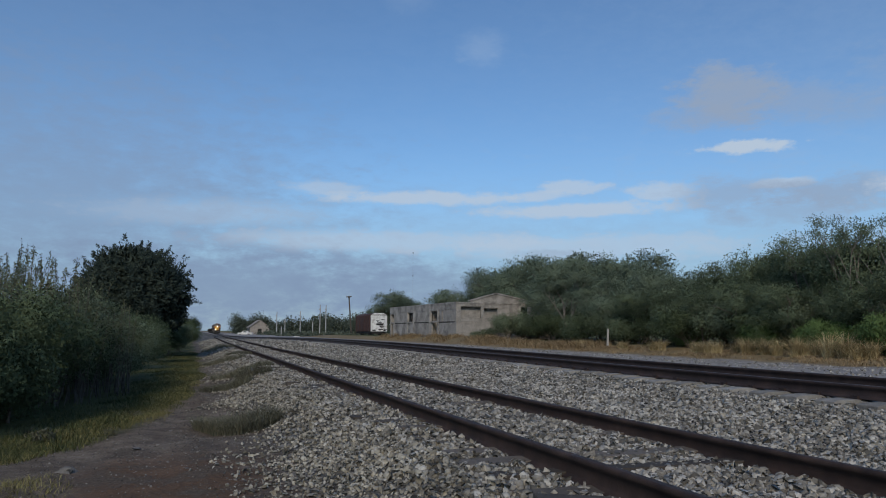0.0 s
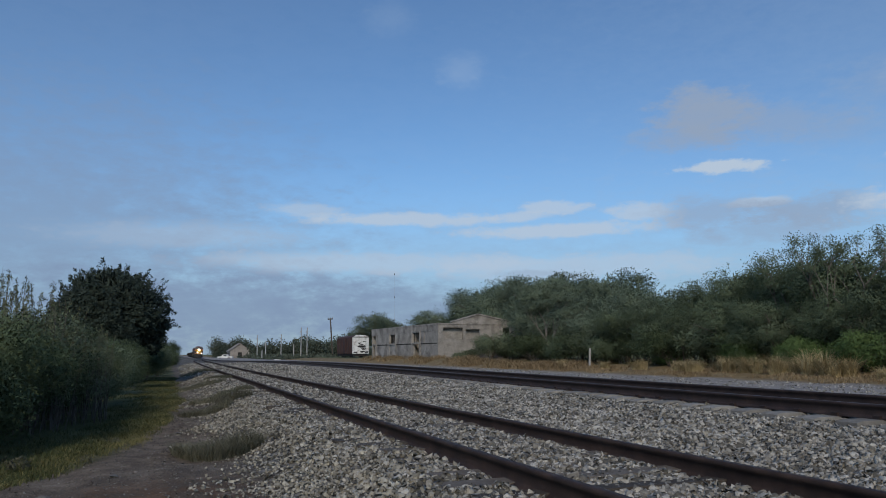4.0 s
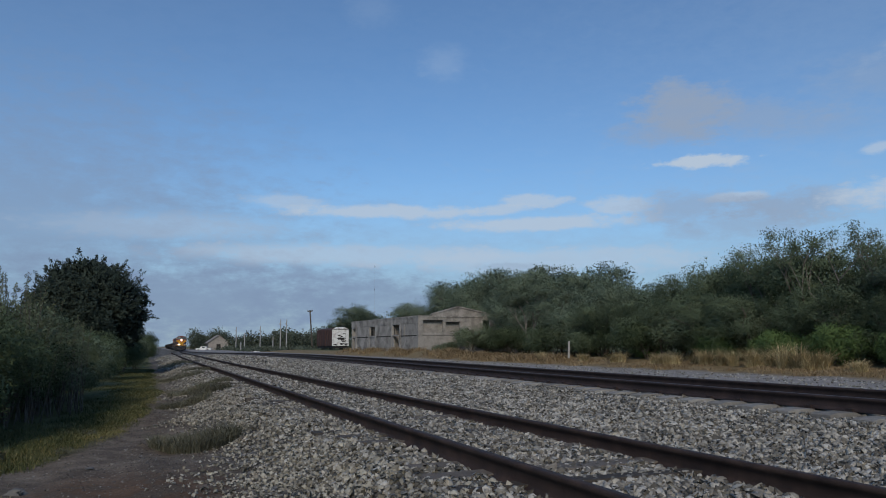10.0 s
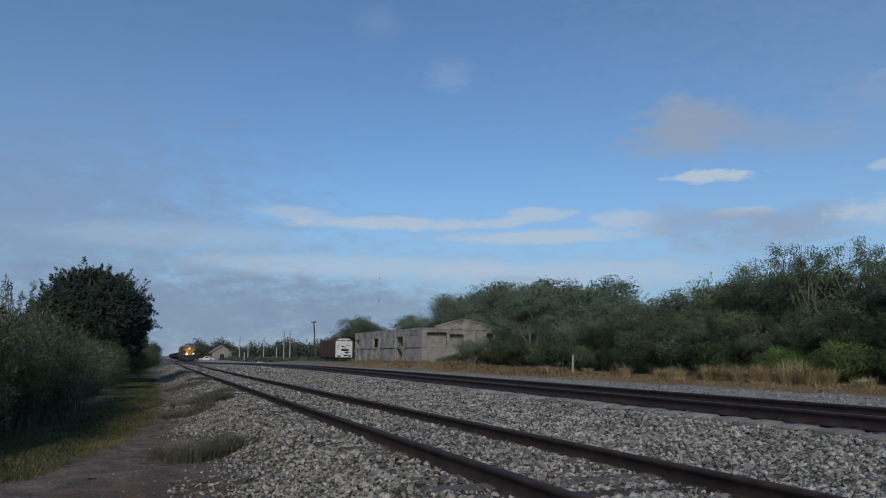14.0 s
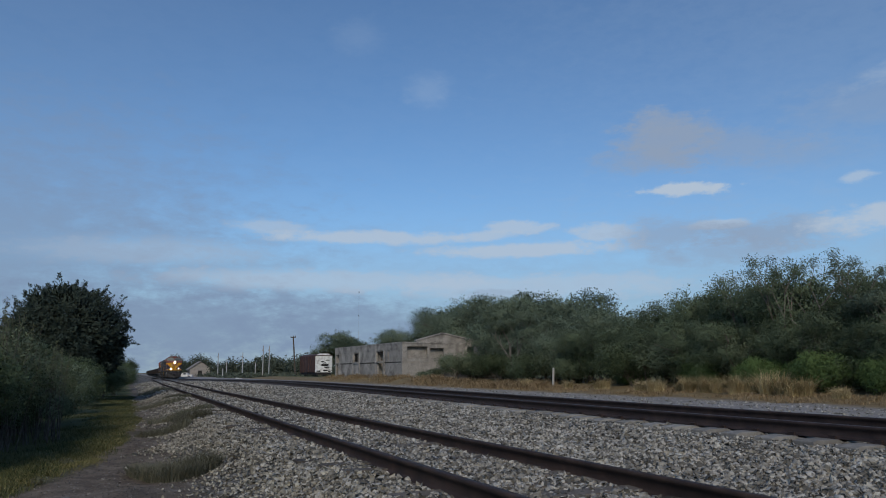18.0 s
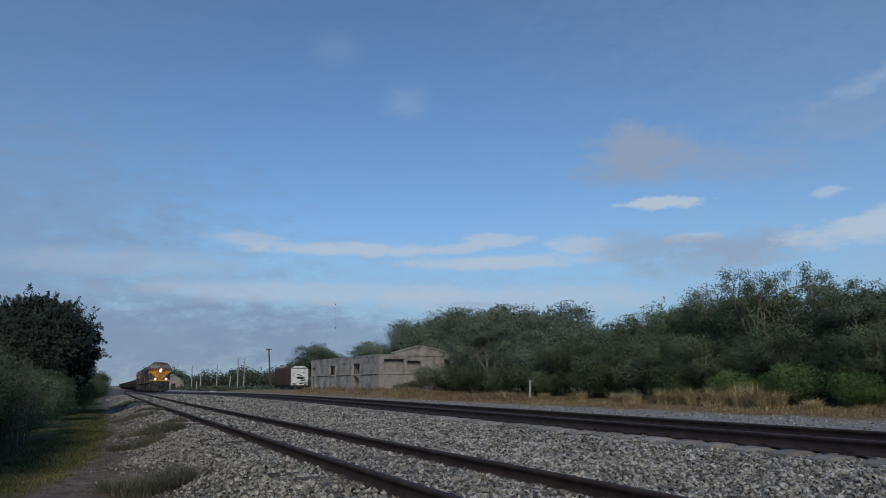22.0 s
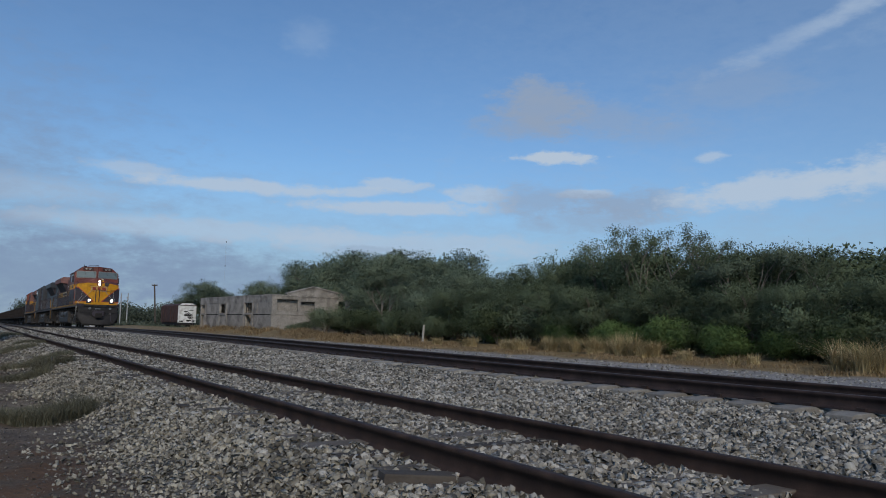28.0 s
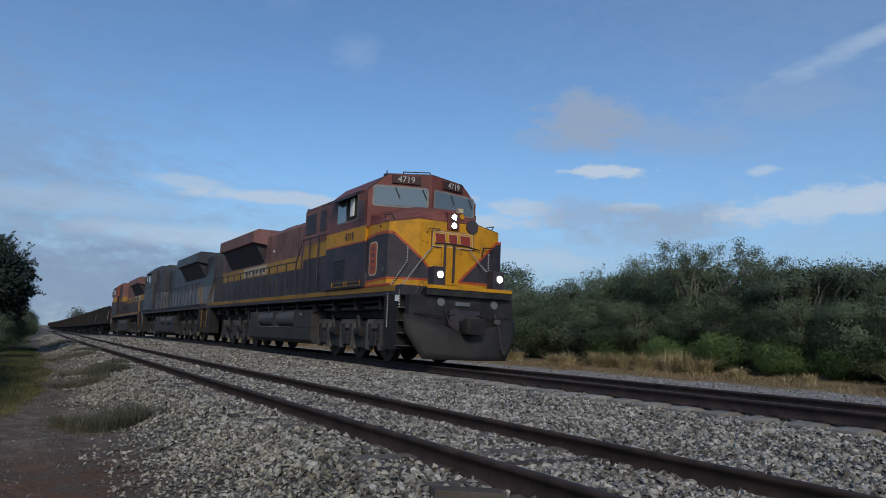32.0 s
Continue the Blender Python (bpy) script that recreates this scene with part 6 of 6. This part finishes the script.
        for nm, pts in (("front", [(0.0, 2.58), (0.52, 2.06), (0.60, 2.06), (0.0, 2.58 + w)]), ("front", [(1.12, 2.06), (1.20, 2.06), (1.72, 2.58), (1.72, 2.58 + w)]), ("left", [(0.15, 3.10), (diag, 2.58), (diag, 2.58 + w), (0.15, 3.10 + w), (0, 3.12 + w), (0, 3.12)]), ("right", [(0, 2.58), (diag - 0.15, 3.10), (diag, 3.12), (diag, 3.12 + w), (diag - 0.15, 3.10 + w), (0, 2.58 + w)]), ("side", [(1.9, 3.06), (2.6, 3.14), (3.25, 3.12), (3.25, 3.12 + w), (2.6, 3.14 + w), (1.9, 3.06 + w)]), ("front", rect(0.0, 0.58, 2.01, 2.06)), ("front", rect(1.14, 1.72, 2.01, 2.06)), ("left", rect(0, diag, 2.01, 2.06)), ("right", rect(0, diag, 2.01, 2.06)), ("side", [(1.9, 1.95), (3.25, 2.01), (3.25, 2.06), (1.9, 2.00)])):
            facet("orange_edge", *P[nm], pts, M_ORANGE, t, out=0.007)
        # tall oblong badge on the nose side, its lettering too small to read
        facet("badge", *P["side"], rounded(2.18, 2.66, 2.12, 2.98, 0.12), M_BEIGE, t, out=0.012, label="oblong badge with pale edge")
        facet("badge_face", *P["side"], rounded(2.22, 2.62, 2.16, 2.94, 0.10), M_ORANGE, t, out=0.016)
        for k in range(4):
            facet("badge_bar", *P["side"], rect(2.30, 2.54, 2.27 + 0.16 * k, 2.36 + 0.16 * k), M_RED, t, out=0.019)
        for nm, a, b, z0, z1 in (("side", 2.98, 3.08, 2.20, 2.31), ("side", 1.98, 2.06, 1.98, 2.22)):
            facet("notice", *P[nm], rect(a, b, z0, z1), M_PALEGREY, t, out=0.010)
        # emblem panel as plain shapes
        facet("emblem_panel", *P["front"], rect(0.33, 1.53, 2.86, 3.28), M_RED, t, out=0.020)
        facet("emblem_edge", *P["front"], rect(0.345, 1.515, 2.875, 3.265), M_BEIGE, t, out=0.0225)
        facet("emblem_field", *P["front"], rect(0.365, 1.495, 2.895, 3.245), M_YELLOW, t, out=0.025)
        for a, w2 in ((0.42, 0.30), (0.80, 0.26), (1.13, 0.31)):
            facet("emblem_block", *P["front"], [(a + 0.03, 2.95), (a + w2, 2.95), (a + w2 - 0.03, 3.20), (a, 3.20)], M_BRICKRED, t, out=0.030)
            facet("emblem_shadow", *P["front"], [(a + 0.02, 2.935), (a + w2 + 0.015, 2.935), (a + w2 - 0.015, 3.215), (a - 0.01, 3.215)], M_BEIGE, t, out=0.0275)
    if red:
        fl = random.Random(19)
        for nm, s0, s1, count in (("front", 0.05, 1.66, 22), ("left", 0.05, 0.70, 8), ("side", 1.9, 3.2, 6)):
            for k in range(count):
                a, z = fl.uniform(s0, s1), fl.uniform(2.75, 3.38)
                q = fl.uniform(0.010, 0.026)
                facet("paint_chip", *P[nm], [(a - q, z), (a, z - q * 1.3), (a + q, z), (a + q * 0.3, z + q)], M_GRIME, t, out=0.009)
        part("grab_iron", chain(bmesh.new(), [(-0.62, 1.27, 3.30), (-0.62, 1.19, 3.30), (-0.35, 1.19, 3.30), (-0.35, 1.27, 3.30)], 0.012), M_BLACK, t)
        part("grab_iron", chain(bmesh.new(), [(0.95, 1.30, 2.72), (0.95, 1.22, 2.95), (1.25, 1.28, 2.98), (1.30, 1.36, 2.72)], 0.016), M_BLACK, t)
        part("nose_step", boxed(0.20, 0.34, 1.26, 1.40, 3.78, 3.90, bevel=0.02), M_BEIGE, t)
    # nose door with black grab rails
    facet("nose_door", *P["front"], rounded(0.62, 1.12, 1.95, 2.98, 0.05), band, t, out=0.022)
    for x in (-0.16, 0.10):
        part("door_rail", chain(bmesh.new(), [(x, 1.30, 2.0), (x, 1.23, 2.05), (x, 1.23, 2.95), (x, 1.30, 3.0)], 0.03), M_BLACK, t)
    part("door_rail", chain(bmesh.new(), [(-0.45, 1.23, 2.95), (-0.16, 1.23, 2.97), (0.45, 1.23, 2.95), (0.85, 1.23, 2.88)], 0.016), M_BLACK, t)
    # headlight box
    part("headlight_box", boxed(-0.10, 0.24, 1.25, 1.6, 3.32, 3.78, bevel=0.03), nose_top, t)
    lens = M_LAMP if red else M_GLASS
    for z in (3.44, 3.65):
        hl = part("headlight", rod(bmesh.new(), (0.07, 1.27, z), (0.07, 1.23, z), 0.076, seg=20), M_REFLECTOR, t, "lit headlight" if red else "")
        part("bulb", rod(bmesh.new(), (0.07, 1.24, z), (0.07, 1.222, z), 0.062, seg=14), lens, hl)
        bm = bmesh.new()
        r2 = [(0.07 + 0.086 * math.cos(a * math.pi / 10), 1.225, z + 0.086 * math.sin(a * math.pi / 10)) for a in range(21)]
        part("rim", chain(bm, r2, 0.014, seg=5), M_TANK, hl)
    part("bell_cover", rod(bmesh.new(), (0.62, 1.34, 3.46), (0.62, 1.25, 3.46), 0.17, seg=18), M_BLACK, t)
    part("marker_lamp", rod(bmesh.new(), (0.33, 1.4, 3.70), (0.33, 1.3, 3.70), 0.07, seg=12), M_YELLOW, t)
    # cab with a vee windscreen
    sec = [(-1.60, 3.40), (-1.60, 4.40), (-1.10, 4.84), (0, 4.90), (1.14, 4.84), (1.68, 4.40), (1.68, 3.40), (0, 3.40)]
    bm = bmesh.new()
    fr = [bm.verts.new((x, 2.36 + 0.31 * abs(x), z)) for x, z in sec]
    bk = [bm.verts.new((x, 5.72, z)) for x, z in sec]
    fs = [bm.faces.new((fr[0], fr[1], fr[2], fr[3], fr[7])), bm.faces.new((fr[7], fr[3], fr[4], fr[5], fr[6])), bm.faces.new(bk[::-1])]
    for i in range(8):
        fs.append(bm.faces.new((fr[i], fr[(i + 1) % 8], bk[(i + 1) % 8], bk[i])))
    bmesh.ops.recalc_face_normals(bm, faces=fs)
    part("cab", bm, upper, t, "dark red cab" if red else "grey cab")
    part("cab_base", boxed(-1.56, 1.62, 2.95, 5.72, 1.84, 3.40), lower, t)
    cf = {"l": ((-1.60, 2.856), (0, 2.36)), "r": ((0, 2.36), (1.62, 2.862))}
    fw = math.hypot(1.60, 0.496)
    for key, a, b in (("l", 0.16, fw - 0.13), ("r", 0.13, fw - 0.04)):
        ws = facet("windscreen", *cf[key], rounded(a - 0.05, b + 0.05, 3.97, 4.54, 0.08), M_GASKET, t, out=0.012)
        facet("pane", *cf[key], rounded(a, b, 4.02, 4.49, 0.06), M_GLASS, ws, out=0.02)
        n = Vector((cf[key][1][1] - cf[key][0][1], -(cf[key][1][0] - cf[key][0][0]), 0)).normalized()
        for f in (0.42, 0.85):
            c = Vector((*cf[key][0], 0)).lerp(Vector((*cf[key][1], 0)), f)
            d = (Vector((*cf[key][1], 0)) - Vector((*cf[key][0], 0))).normalized()
            part("wiper", chain(bmesh.new(), [c + n * 0.04 + Vector((0, 0, 4.48)), c + d * 0.12 + n * 0.05 + Vector((0, 0, 4.22))], 0.012), M_BLACK, ws)
        nb = facet("number_board", *cf[key], rect(0.60, 1.36, 4.60, 4.82) if key == "l" else rect(0.40, 1.16, 4.60, 4.82), M_BOARD, t, out=0.05, bevel=0.01)
        if red:
            lettering("4719", 0.23, *cf[key], 0.98 if key == "l" else 0.78, 4.71, M_BANDWHITE, nb, out=0.056)
    if red:
        for s, p0, p1 in ((-1, (-1.60, 5.72), (-1.60, 2.90)), (1, (1.68, 2.90), (1.68, 5.72))):
            facet("cab_band", p0, p1, rect(0.0, 2.82, 3.06, 3.46), M_YELLOW, t, out=0.006, sink=0.07)
            facet("cab_lower", p0, p1, rect(0.0, 2.82, 1.86, 3.03), M_BLACK, t, out=0.006, sink=0.07)
            facet("orange_edge", p0, p1, rect(0.0, 2.82, 3.03, 3.07), M_ORANGE, t, out=0.009, sink=0.07)
        lettering("4719", 0.30, (-1.60, 5.72), (-1.60, 3.25), 1.75, 3.24, M_BLACK, t, out=0.012)
        for k in range(7):
            facet("louvre", (-1.60, 5.72), (-1.60, 3.25), rect(0.72, 1.5, 2.14 + 0.08 * k, 2.17 + 0.08 * k), M_TANK, t, out=0.025)
        for a in (0.62, 1.70):
            for y0, y1, z0, z1 in ((a, a + 0.95, 1.90, 1.925), (a, a + 0.03, 1.925, 2.06), (a + 0.92, a + 0.95, 1.925, 2.06), (a + 0.08, a + 0.87, 2.0, 2.02)):
                facet("step_edge", (-1.60, 5.72), (-1.60, 3.25), rect(y0, y1, z0, z1), M_SILL, t, out=0.03)
    for s, p0, p1 in ((-1, (-1.60, 5.72), (-1.60, 3.25)), (1, (1.68, 3.25), (1.68, 5.72))):
        o = (lambda a, b: (a, b)) if s < 0 else (lambda a, b: (2.47 - b, 2.47 - a))
        w = facet("side_window", p0, p1, rounded(*o(0.78, 2.26), 3.66, 4.36, 0.05), M_GASKET, t, out=0.012)
        facet("pane", p0, p1, rounded(*o(0.82, 1.42), 3.70, 4.32, 0.04), M_GLASS, w, out=0.018)
        facet("pane", p0, p1, rounded(*o(1.48, 2.22), 3.70, 4.32, 0.04), M_DARK, w, out=0.016, label="open sliding window")
        facet("sun_shade", p0, p1, rect(*o(1.80, 2.02), 3.80, 4.28), M_DECAL_WHITE, t, out=0.05, label="pale folded window shade")
        bm = bmesh.new()
        prism(bm, [(s * 1.61, 4.41), (s * 1.61, 4.38), (s * 1.84, 4.24), (s * 1.85, 4.26)], "y", 3.5, 5.2)
        part("awning", bm, M_GREYPAINT, t, "dark awning over the cab window")
        part("mirror", boxed(*sorted((s * 1.63, s * 1.78)), 3.0, 3.05, 3.6, 4.1), M_BLACK, t)
        part("rain_gutter", chain(bmesh.new(), [(s * 1.62, 3.1, 4.42), (s * 1.62, 5.7, 4.42)], 0.02), upper, t)
    # roof gear
    part("silencer", boxed(-0.5, 0.5, 12.0, 13.4, 4.45, 4.62, bevel=0.04), dusty, t)
    part("dynamic_brake_vent", boxed(-1.39, 1.39, 5.8, 8.3, 4.50, 4.56, bevel=0.02), dusty, t)
    part("roof_lamp", rod(bmesh.new(), (-1.30, 8.35, 4.50), (-1.30, 8.35, 4.62), 0.05), M_BLACK, t)
    for s in (-1, 1):
        part("roof_trim", chain(bmesh.new(), [(s * 1.60, 2.88, 4.42), (s * 1.10, 2.73, 4.85), (0, 2.39, 4.91)], 0.016), M_BLACK, t)
        part("corner_grab", chain(bmesh.new(), [(s * 1.40, 1.62, 3.46), (s * 1.48, 1.60, 3.60), (s * 1.50, 1.95, 3.62), (s * 1.46, 2.0, 3.50)], 0.014), M_BLACK, t)
    part("air_conditioner", boxed(-0.6, 0.6, 3.9, 5.2, 4.9, 5.0, bevel=0.05), upper, t)
    part("antenna", rod(bmesh.new(), (-0.9, 3.3, 4.88), (-0.9, 3.3, 5.08), 0.015), M_BLACK, t)
    part("antenna", boxed(-0.95, -0.7, 3.2, 3.4, 4.88, 4.98), M_BLACK, t)
    part("roof_rail", chain(bmesh.new(), [(-0.6, 2.9, 4.88), (-0.6, 2.9, 5.0), (0.1, 2.7, 5.04), (0.1, 2.7, 4.92)], 0.015), M_BLACK, t)
    for x in (-0.15, 0.0, 0.15):
        part("horn", rod(bmesh.new(), (x, 7.4, 4.62), (x, 6.9, 4.62), 0.03, 0.09), M_TANK, t)

    # pilot, plow, steps, coupler, ditch lights
    part("pilot", boxed(-1.42, 1.42, 0.55, 0.80, 0.72, 1.62, bevel=0.02), M_PILOT, t)
    part("anticlimber", boxed(-1.05, 1.30, 0.42, 0.95, 1.62, 1.80, bevel=0.02), M_PILOT, t)
    if red:
        facet("anticlimber_edge", (-1.05, 0.42), (1.30, 0.42), rect(0.0, 2.35, 1.78, 1.86), M_YELLOW, t, out=0.02)
    bm = bmesh.new()
    grid = []
    for i in range(6):
        v = i / 5
        row = []
        for j in range(17):
            x = (j / 8 - 1) * (1.12 + 0.40 * min(1.0, v * 1.6))
            k = abs(x) / 1.5
            row.append((x, 0.02 + 0.5 * k ** 1.5 + 0.30 * v * (1 - 0.7 * k) - 0.16 * math.sin(v * math.pi) * 0.3, 0.15 + v * (0.60 + 0.42 * k)))
        grid.append(row)
    vs = [[bm.verts.new(p) for p in row] for row in grid]
    bk2 = [[bm.verts.new((x, y + 0.05, z)) for x, y, z in row] for row in grid]
    fs = []
    for g in (vs, bk2):
        for i in range(5):
            for j in range(16):
                f = bm.faces.new((g[i][j], g[i][j + 1], g[i + 1][j + 1], g[i + 1][j]))
                f.smooth = True
                fs.append(f)
    for i in (0, 5):
        for j in range(16):
            fs.append(bm.faces.new((vs[i][j], vs[i][j + 1], bk2[i][j + 1], bk2[i][j])))
    for j in (0, 16):
        for i in range(5):
            fs.append(bm.faces.new((vs[i][j], vs[i + 1][j], bk2[i + 1][j], bk2[i][j])))
    bmesh.ops.recalc_face_normals(bm, faces=fs)
    part("snow_plow", bm, M_PLOW, t, "dusty grey plow blade")
    part("coupler", box(boxed(-0.16, 0.16, 0.0, 0.6, 0.78, 1.06, bevel=0.04), -0.25, 0.25, -0.12, 0.14, 0.74, 1.12, bevel=0.06), M_GRIME, t)
    part("coupler_pocket", boxed(-0.42, 0.42, 0.42, 0.6, 0.62, 1.3, bevel=0.03), M_BLACK, t)
    for s in (-1, 1):
        part("uncoupling_lever", chain(bmesh.new(), [(s * 1.3, 0.5, 1.2), (s * 0.8, 0.45, 1.15), (s * 0.3, 0.4, 1.2)], 0.014), M_GRIME, t)
        part("hose", chain(bmesh.new(), [(s * 0.50, 0.52, 1.30), (s * 0.46, 0.36, 0.95), (s * 0.30, 0.32, 0.80)], 0.02), M_GRIME, t)
        dx = -0.72 if s < 0 else 0.93
        dl = part("ditch_light", boxed(dx - 0.16, dx + 0.16, 0.44, 0.74, 1.80, 2.30, bevel=0.03), M_BLACK, t)
        part("lamp", rod(bmesh.new(), (dx, 0.46, 2.11), (dx, 0.405, 2.11), 0.092, seg=18), M_REFLECTOR, dl, "lit ditch lamp" if red else "")
        part("bulb", rod(bmesh.new(), (dx, 0.42, 2.11), (dx, 0.398, 2.11), 0.074, seg=14), lens, dl)
        part("class_lamp", rod(bmesh.new(), (s * 0.74 + 0.13, 0.57, 1.48), (s * 0.74 + 0.13, 0.52, 1.48), 0.10, seg=16), M_PALEGREY, t)
        # corner steps
        part("step_well", boxed(*sorted((s * 1.08, s * 1.52)), 0.95, 1.70, 0.34, 1.62), M_GRIME, t)
        for z in (0.42, 0.71, 1.0, 1.3):
            part("step", boxed(*sorted((s * 1.12, s * 1.54)), 0.72, 1.0, z, z + 0.02), M_AIR, t)
        striped_rail(t, [(s * 1.53, 1.50, 0.85), (s * 1.53, 1.50, 1.76), (s * 1.16, 1.30, 2.45), (s * 1.16, 1.30, 2.85)])
        striped_rail(t, [(s * 1.53, 0.86, 1.30), (s * 1.53, 0.86, 1.76), (s * 0.86, 1.16, 2.48), (s * 0.52, 1.21, 2.86)])
        part("grab_loop", chain(bmesh.new(), [(s * 1.30, 0.50, 1.62), (s * 1.26, 0.46, 1.80), (s * 1.16, 0.46, 1.92), (s * 1.10, 0.48, 1.84), (s * 1.20, 0.50, 1.64)], 0.008), M_AIR, t)
    part("hose", chain(bmesh.new(), [(0.86, 0.50, 1.25), (0.90, 0.38, 1.0), (0.93, 0.30, 0.6), (0.97, 0.24, 0.35)], 0.03), M_BLACK, t)
    part("hose_coupling", rod(bmesh.new(), (0.96, 0.25, 0.42), (0.99, 0.20, 0.30), 0.05), M_GRIME, t)
    part("latch_plate", boxed(0.80, 0.96, 0.36, 0.42, 1.02, 1.12, bevel=0.01), M_AIR, t)
    part("plate", boxed(-0.23, 0.17, 0.50, 0.56, 1.41, 1.50), M_PALEGREY, t, "small pale plate without legible writing")
    part("notice", boxed(-1.535, -1.52, 0.92, 1.10, 1.46, 1.62), M_DECAL_WHITE, t)
    # side handrails, raised beside the cabin
    for s in (-1, 1):
        x = s * 1.5
        ys = [8.75 + 1.02 * k for k in range(12)]
        handrail(t, [(x, 5.75, 3.56), (x, 8.2, 3.56), (x, 8.7, 2.92), (x, 20.6, 2.92), (x, 21.4, 2.2)], [((x, y, 3.56), 1.84) for y in (5.8, 6.7, 7.5, 8.2)] + [((x, y, 2.92), 1.84) for y in ys])
        for y in (21.3, 21.8):
            part("rear_grab_rail", chain(bmesh.new(), [(x, y, 0.7), (x, y, 1.9), (x, y - 0.8, 2.7)], 0.02), M_SILL, t)
        part("rear_step_well", boxed(*sorted((s * 1.08, s * 1.52)), 21.0, 21.7, 0.45, 1.62), M_GRIME, t)
    part("rear_coupler", boxed(-0.2, 0.2, 21.8, 22.3, 0.78, 1.08, bevel=0.04), M_GRIME, t)
    return t


def coal_wagon():
    t = thing("coal_wagon", "loaded dark steel open wagon in the long train", "wagon", group="wagons of the train")
    L = 15.4
    bm = bmesh.new()
    prism(bm, [(-1.5, 1.15), (1.5, 1.15), (1.58, 1.4), (1.58, 2.80), (1.48, 2.80), (1.48, 1.3), (-1.48, 1.3), (-1.48, 2.80), (-1.58, 2.80), (-1.58, 1.4)], "y", 0.5, L - 0.4)
    part("tub", bm, M_HOPPER, t)
    for y in (0.45, L - 0.45):
        part("end_wall", boxed(-1.5, 1.5, y - 0.05, y + 0.05, 1.2, 2.76), M_HOPPER, t)
    for s in (-1, 1):
        part("top_rail", boxed(*sorted((s * 1.46, s * 1.64)), 0.4, L - 0.3, 2.72, 2.86), M_HOPPER, t)
        part("side_sill", boxed(*sorted((s * 1.4, s * 1.62)), 0.4, L - 0.3, 1.1, 1.36), M_HOPPER, t)
        for k in range(10):
            y = 0.8 + k * (L - 1.6) / 9
            part("side_post", boxed(*sorted((s * 1.56, s * 1.66)), y - 0.06, y + 0.06, 1.2, 2.76), M_HOPPER, t)
        part("placard", boxed(*sorted((s * 1.6, s * 1.63)), 0.9, 1.5, 1.5, 2.3), M_DECAL_WHITE if s < 0 else M_HOPPER, t, "pale stencil patch")
    bm = bmesh.new()
    rings = []
    for k in range(13):
        y = 0.6 + k * (L - 1.2) / 12
        h = 2.60 + 0.35 * math.sin(k * 1.1) ** 2 * (0 if k in (0, 12) else 1)
        rings.append([(-1.45, y, 2.3), (-1.45, y, 2.55), (-0.5, y, h), (0.5, y, h + 0.05), (1.45, y, 2.55), (1.45, y, 2.3)])
    part("coal", loft(bm, rings), M_COAL, t, "heaped coal load")
    for y in (2.4, L - 2.4):
        tk = new("truck")
        tk.parent = t
        tk.location = (0, y, 0)
        for s in (-1, 1):
            bm = bmesh.new()
            prism(bm, [(-1.2, 0.42), (-0.5, 0.32), (0.5, 0.32), (1.2, 0.42), (1.15, 0.62), (0.5, 0.85), (-0.5, 0.85), (-1.15, 0.62)], "x", *sorted((s * 0.95, s * 1.1)))
            part("side_frame", bm, M_GRIME, tk)
        for a in (-0.88, 0.88):
            w = part("wheelset", SMALL_WHEELS, None, tk)
            w.location = (0, a, 0.46)
    part("centre_sill", boxed(-0.35, 0.35, 0, L, 0.8, 1.15), M_GRIME, t)
    return t


TRAIN = []  # thing, metres behind the leader's plow, length, faces backwards
LEADER = locomotive("red")
TRAIN.append((LEADER, 0.0, 22.3, False))
TRAIN.append((locomotive("grey"), 22.4, 22.3, True))
_third = copy_thing(LEADER, pose(0, 0, 0))
tagged(_third, "six-axle diesel locomotive in dark red, yellow and black, running backwards")
TRAIN.append((_third, 44.8, 22.3, True))
_wagon = coal_wagon()
for _k in range(24):
    TRAIN.append((_wagon if _k == 0 else copy_thing(_wagon, pose(0, 0, 0)), 67.3 + 15.6 * _k, 15.4, False))

# ---- motion ----
FRONT = ((0, 380), (6, 313), (13, 236), (19, 168.5), (24, 111), (27, 76.3), (29, 52.0), (31, 27.4), (32, 14.70))


def front_y(t):
    return float(np.interp(t, [a for a, _ in FRONT], [b for _, b in FRONT]))


def track_pose(y_front, length, backwards):
    """A vehicle's pose on the main line: its nearer end at y_front, its body lying along the rails."""
    ya, yb = y_front + length * 0.15, y_front + length * 0.85
    xa, xb, za, zb = float(main_x(ya)), float(main_x(yb)), float(main_z(ya)), float(main_z(yb))
    yaw = -math.degrees(math.atan2(xb - xa, yb - ya))
    pitch = math.degrees(math.atan2(zb - za, yb - ya))
    k = 0.15 / 0.7
    m = pose(xa - (xb - xa) * k, y_front, za - (zb - za) * k, pitch, 0, yaw)
    return m @ pose(0, length, 0, 0, 0, 180) if backwards else m


def motions():
    times = [0, 2, 4, 6, 8, 10, 12, 13, 15, 17, 19, 21, 22.5, 24, 25.5, 27, 28, 29, 30, 31, 32]
    for ob, offset, length, backwards in TRAIN:
        walk(ob, [(t, track_pose(front_y(t) + offset, length, backwards)) for t in times])
    # wheelsets roll along the rails
    n = 520
    for loco, sign in zip([v[0] for v in TRAIN[:3]], (1, -1, -1)):
        for y in TRUCK_Y:
            for a in AXLES:
                w = new("wheelset", WHEELS)
                w.parent = loco
                walk(w, [(32.0 * k / n, pose(0, y + a, 0.533, sign * math.degrees((front_y(0) - front_y(32.0 * k / n)) / 0.533) % 360.0)) for k in range(n + 1)])


motions()
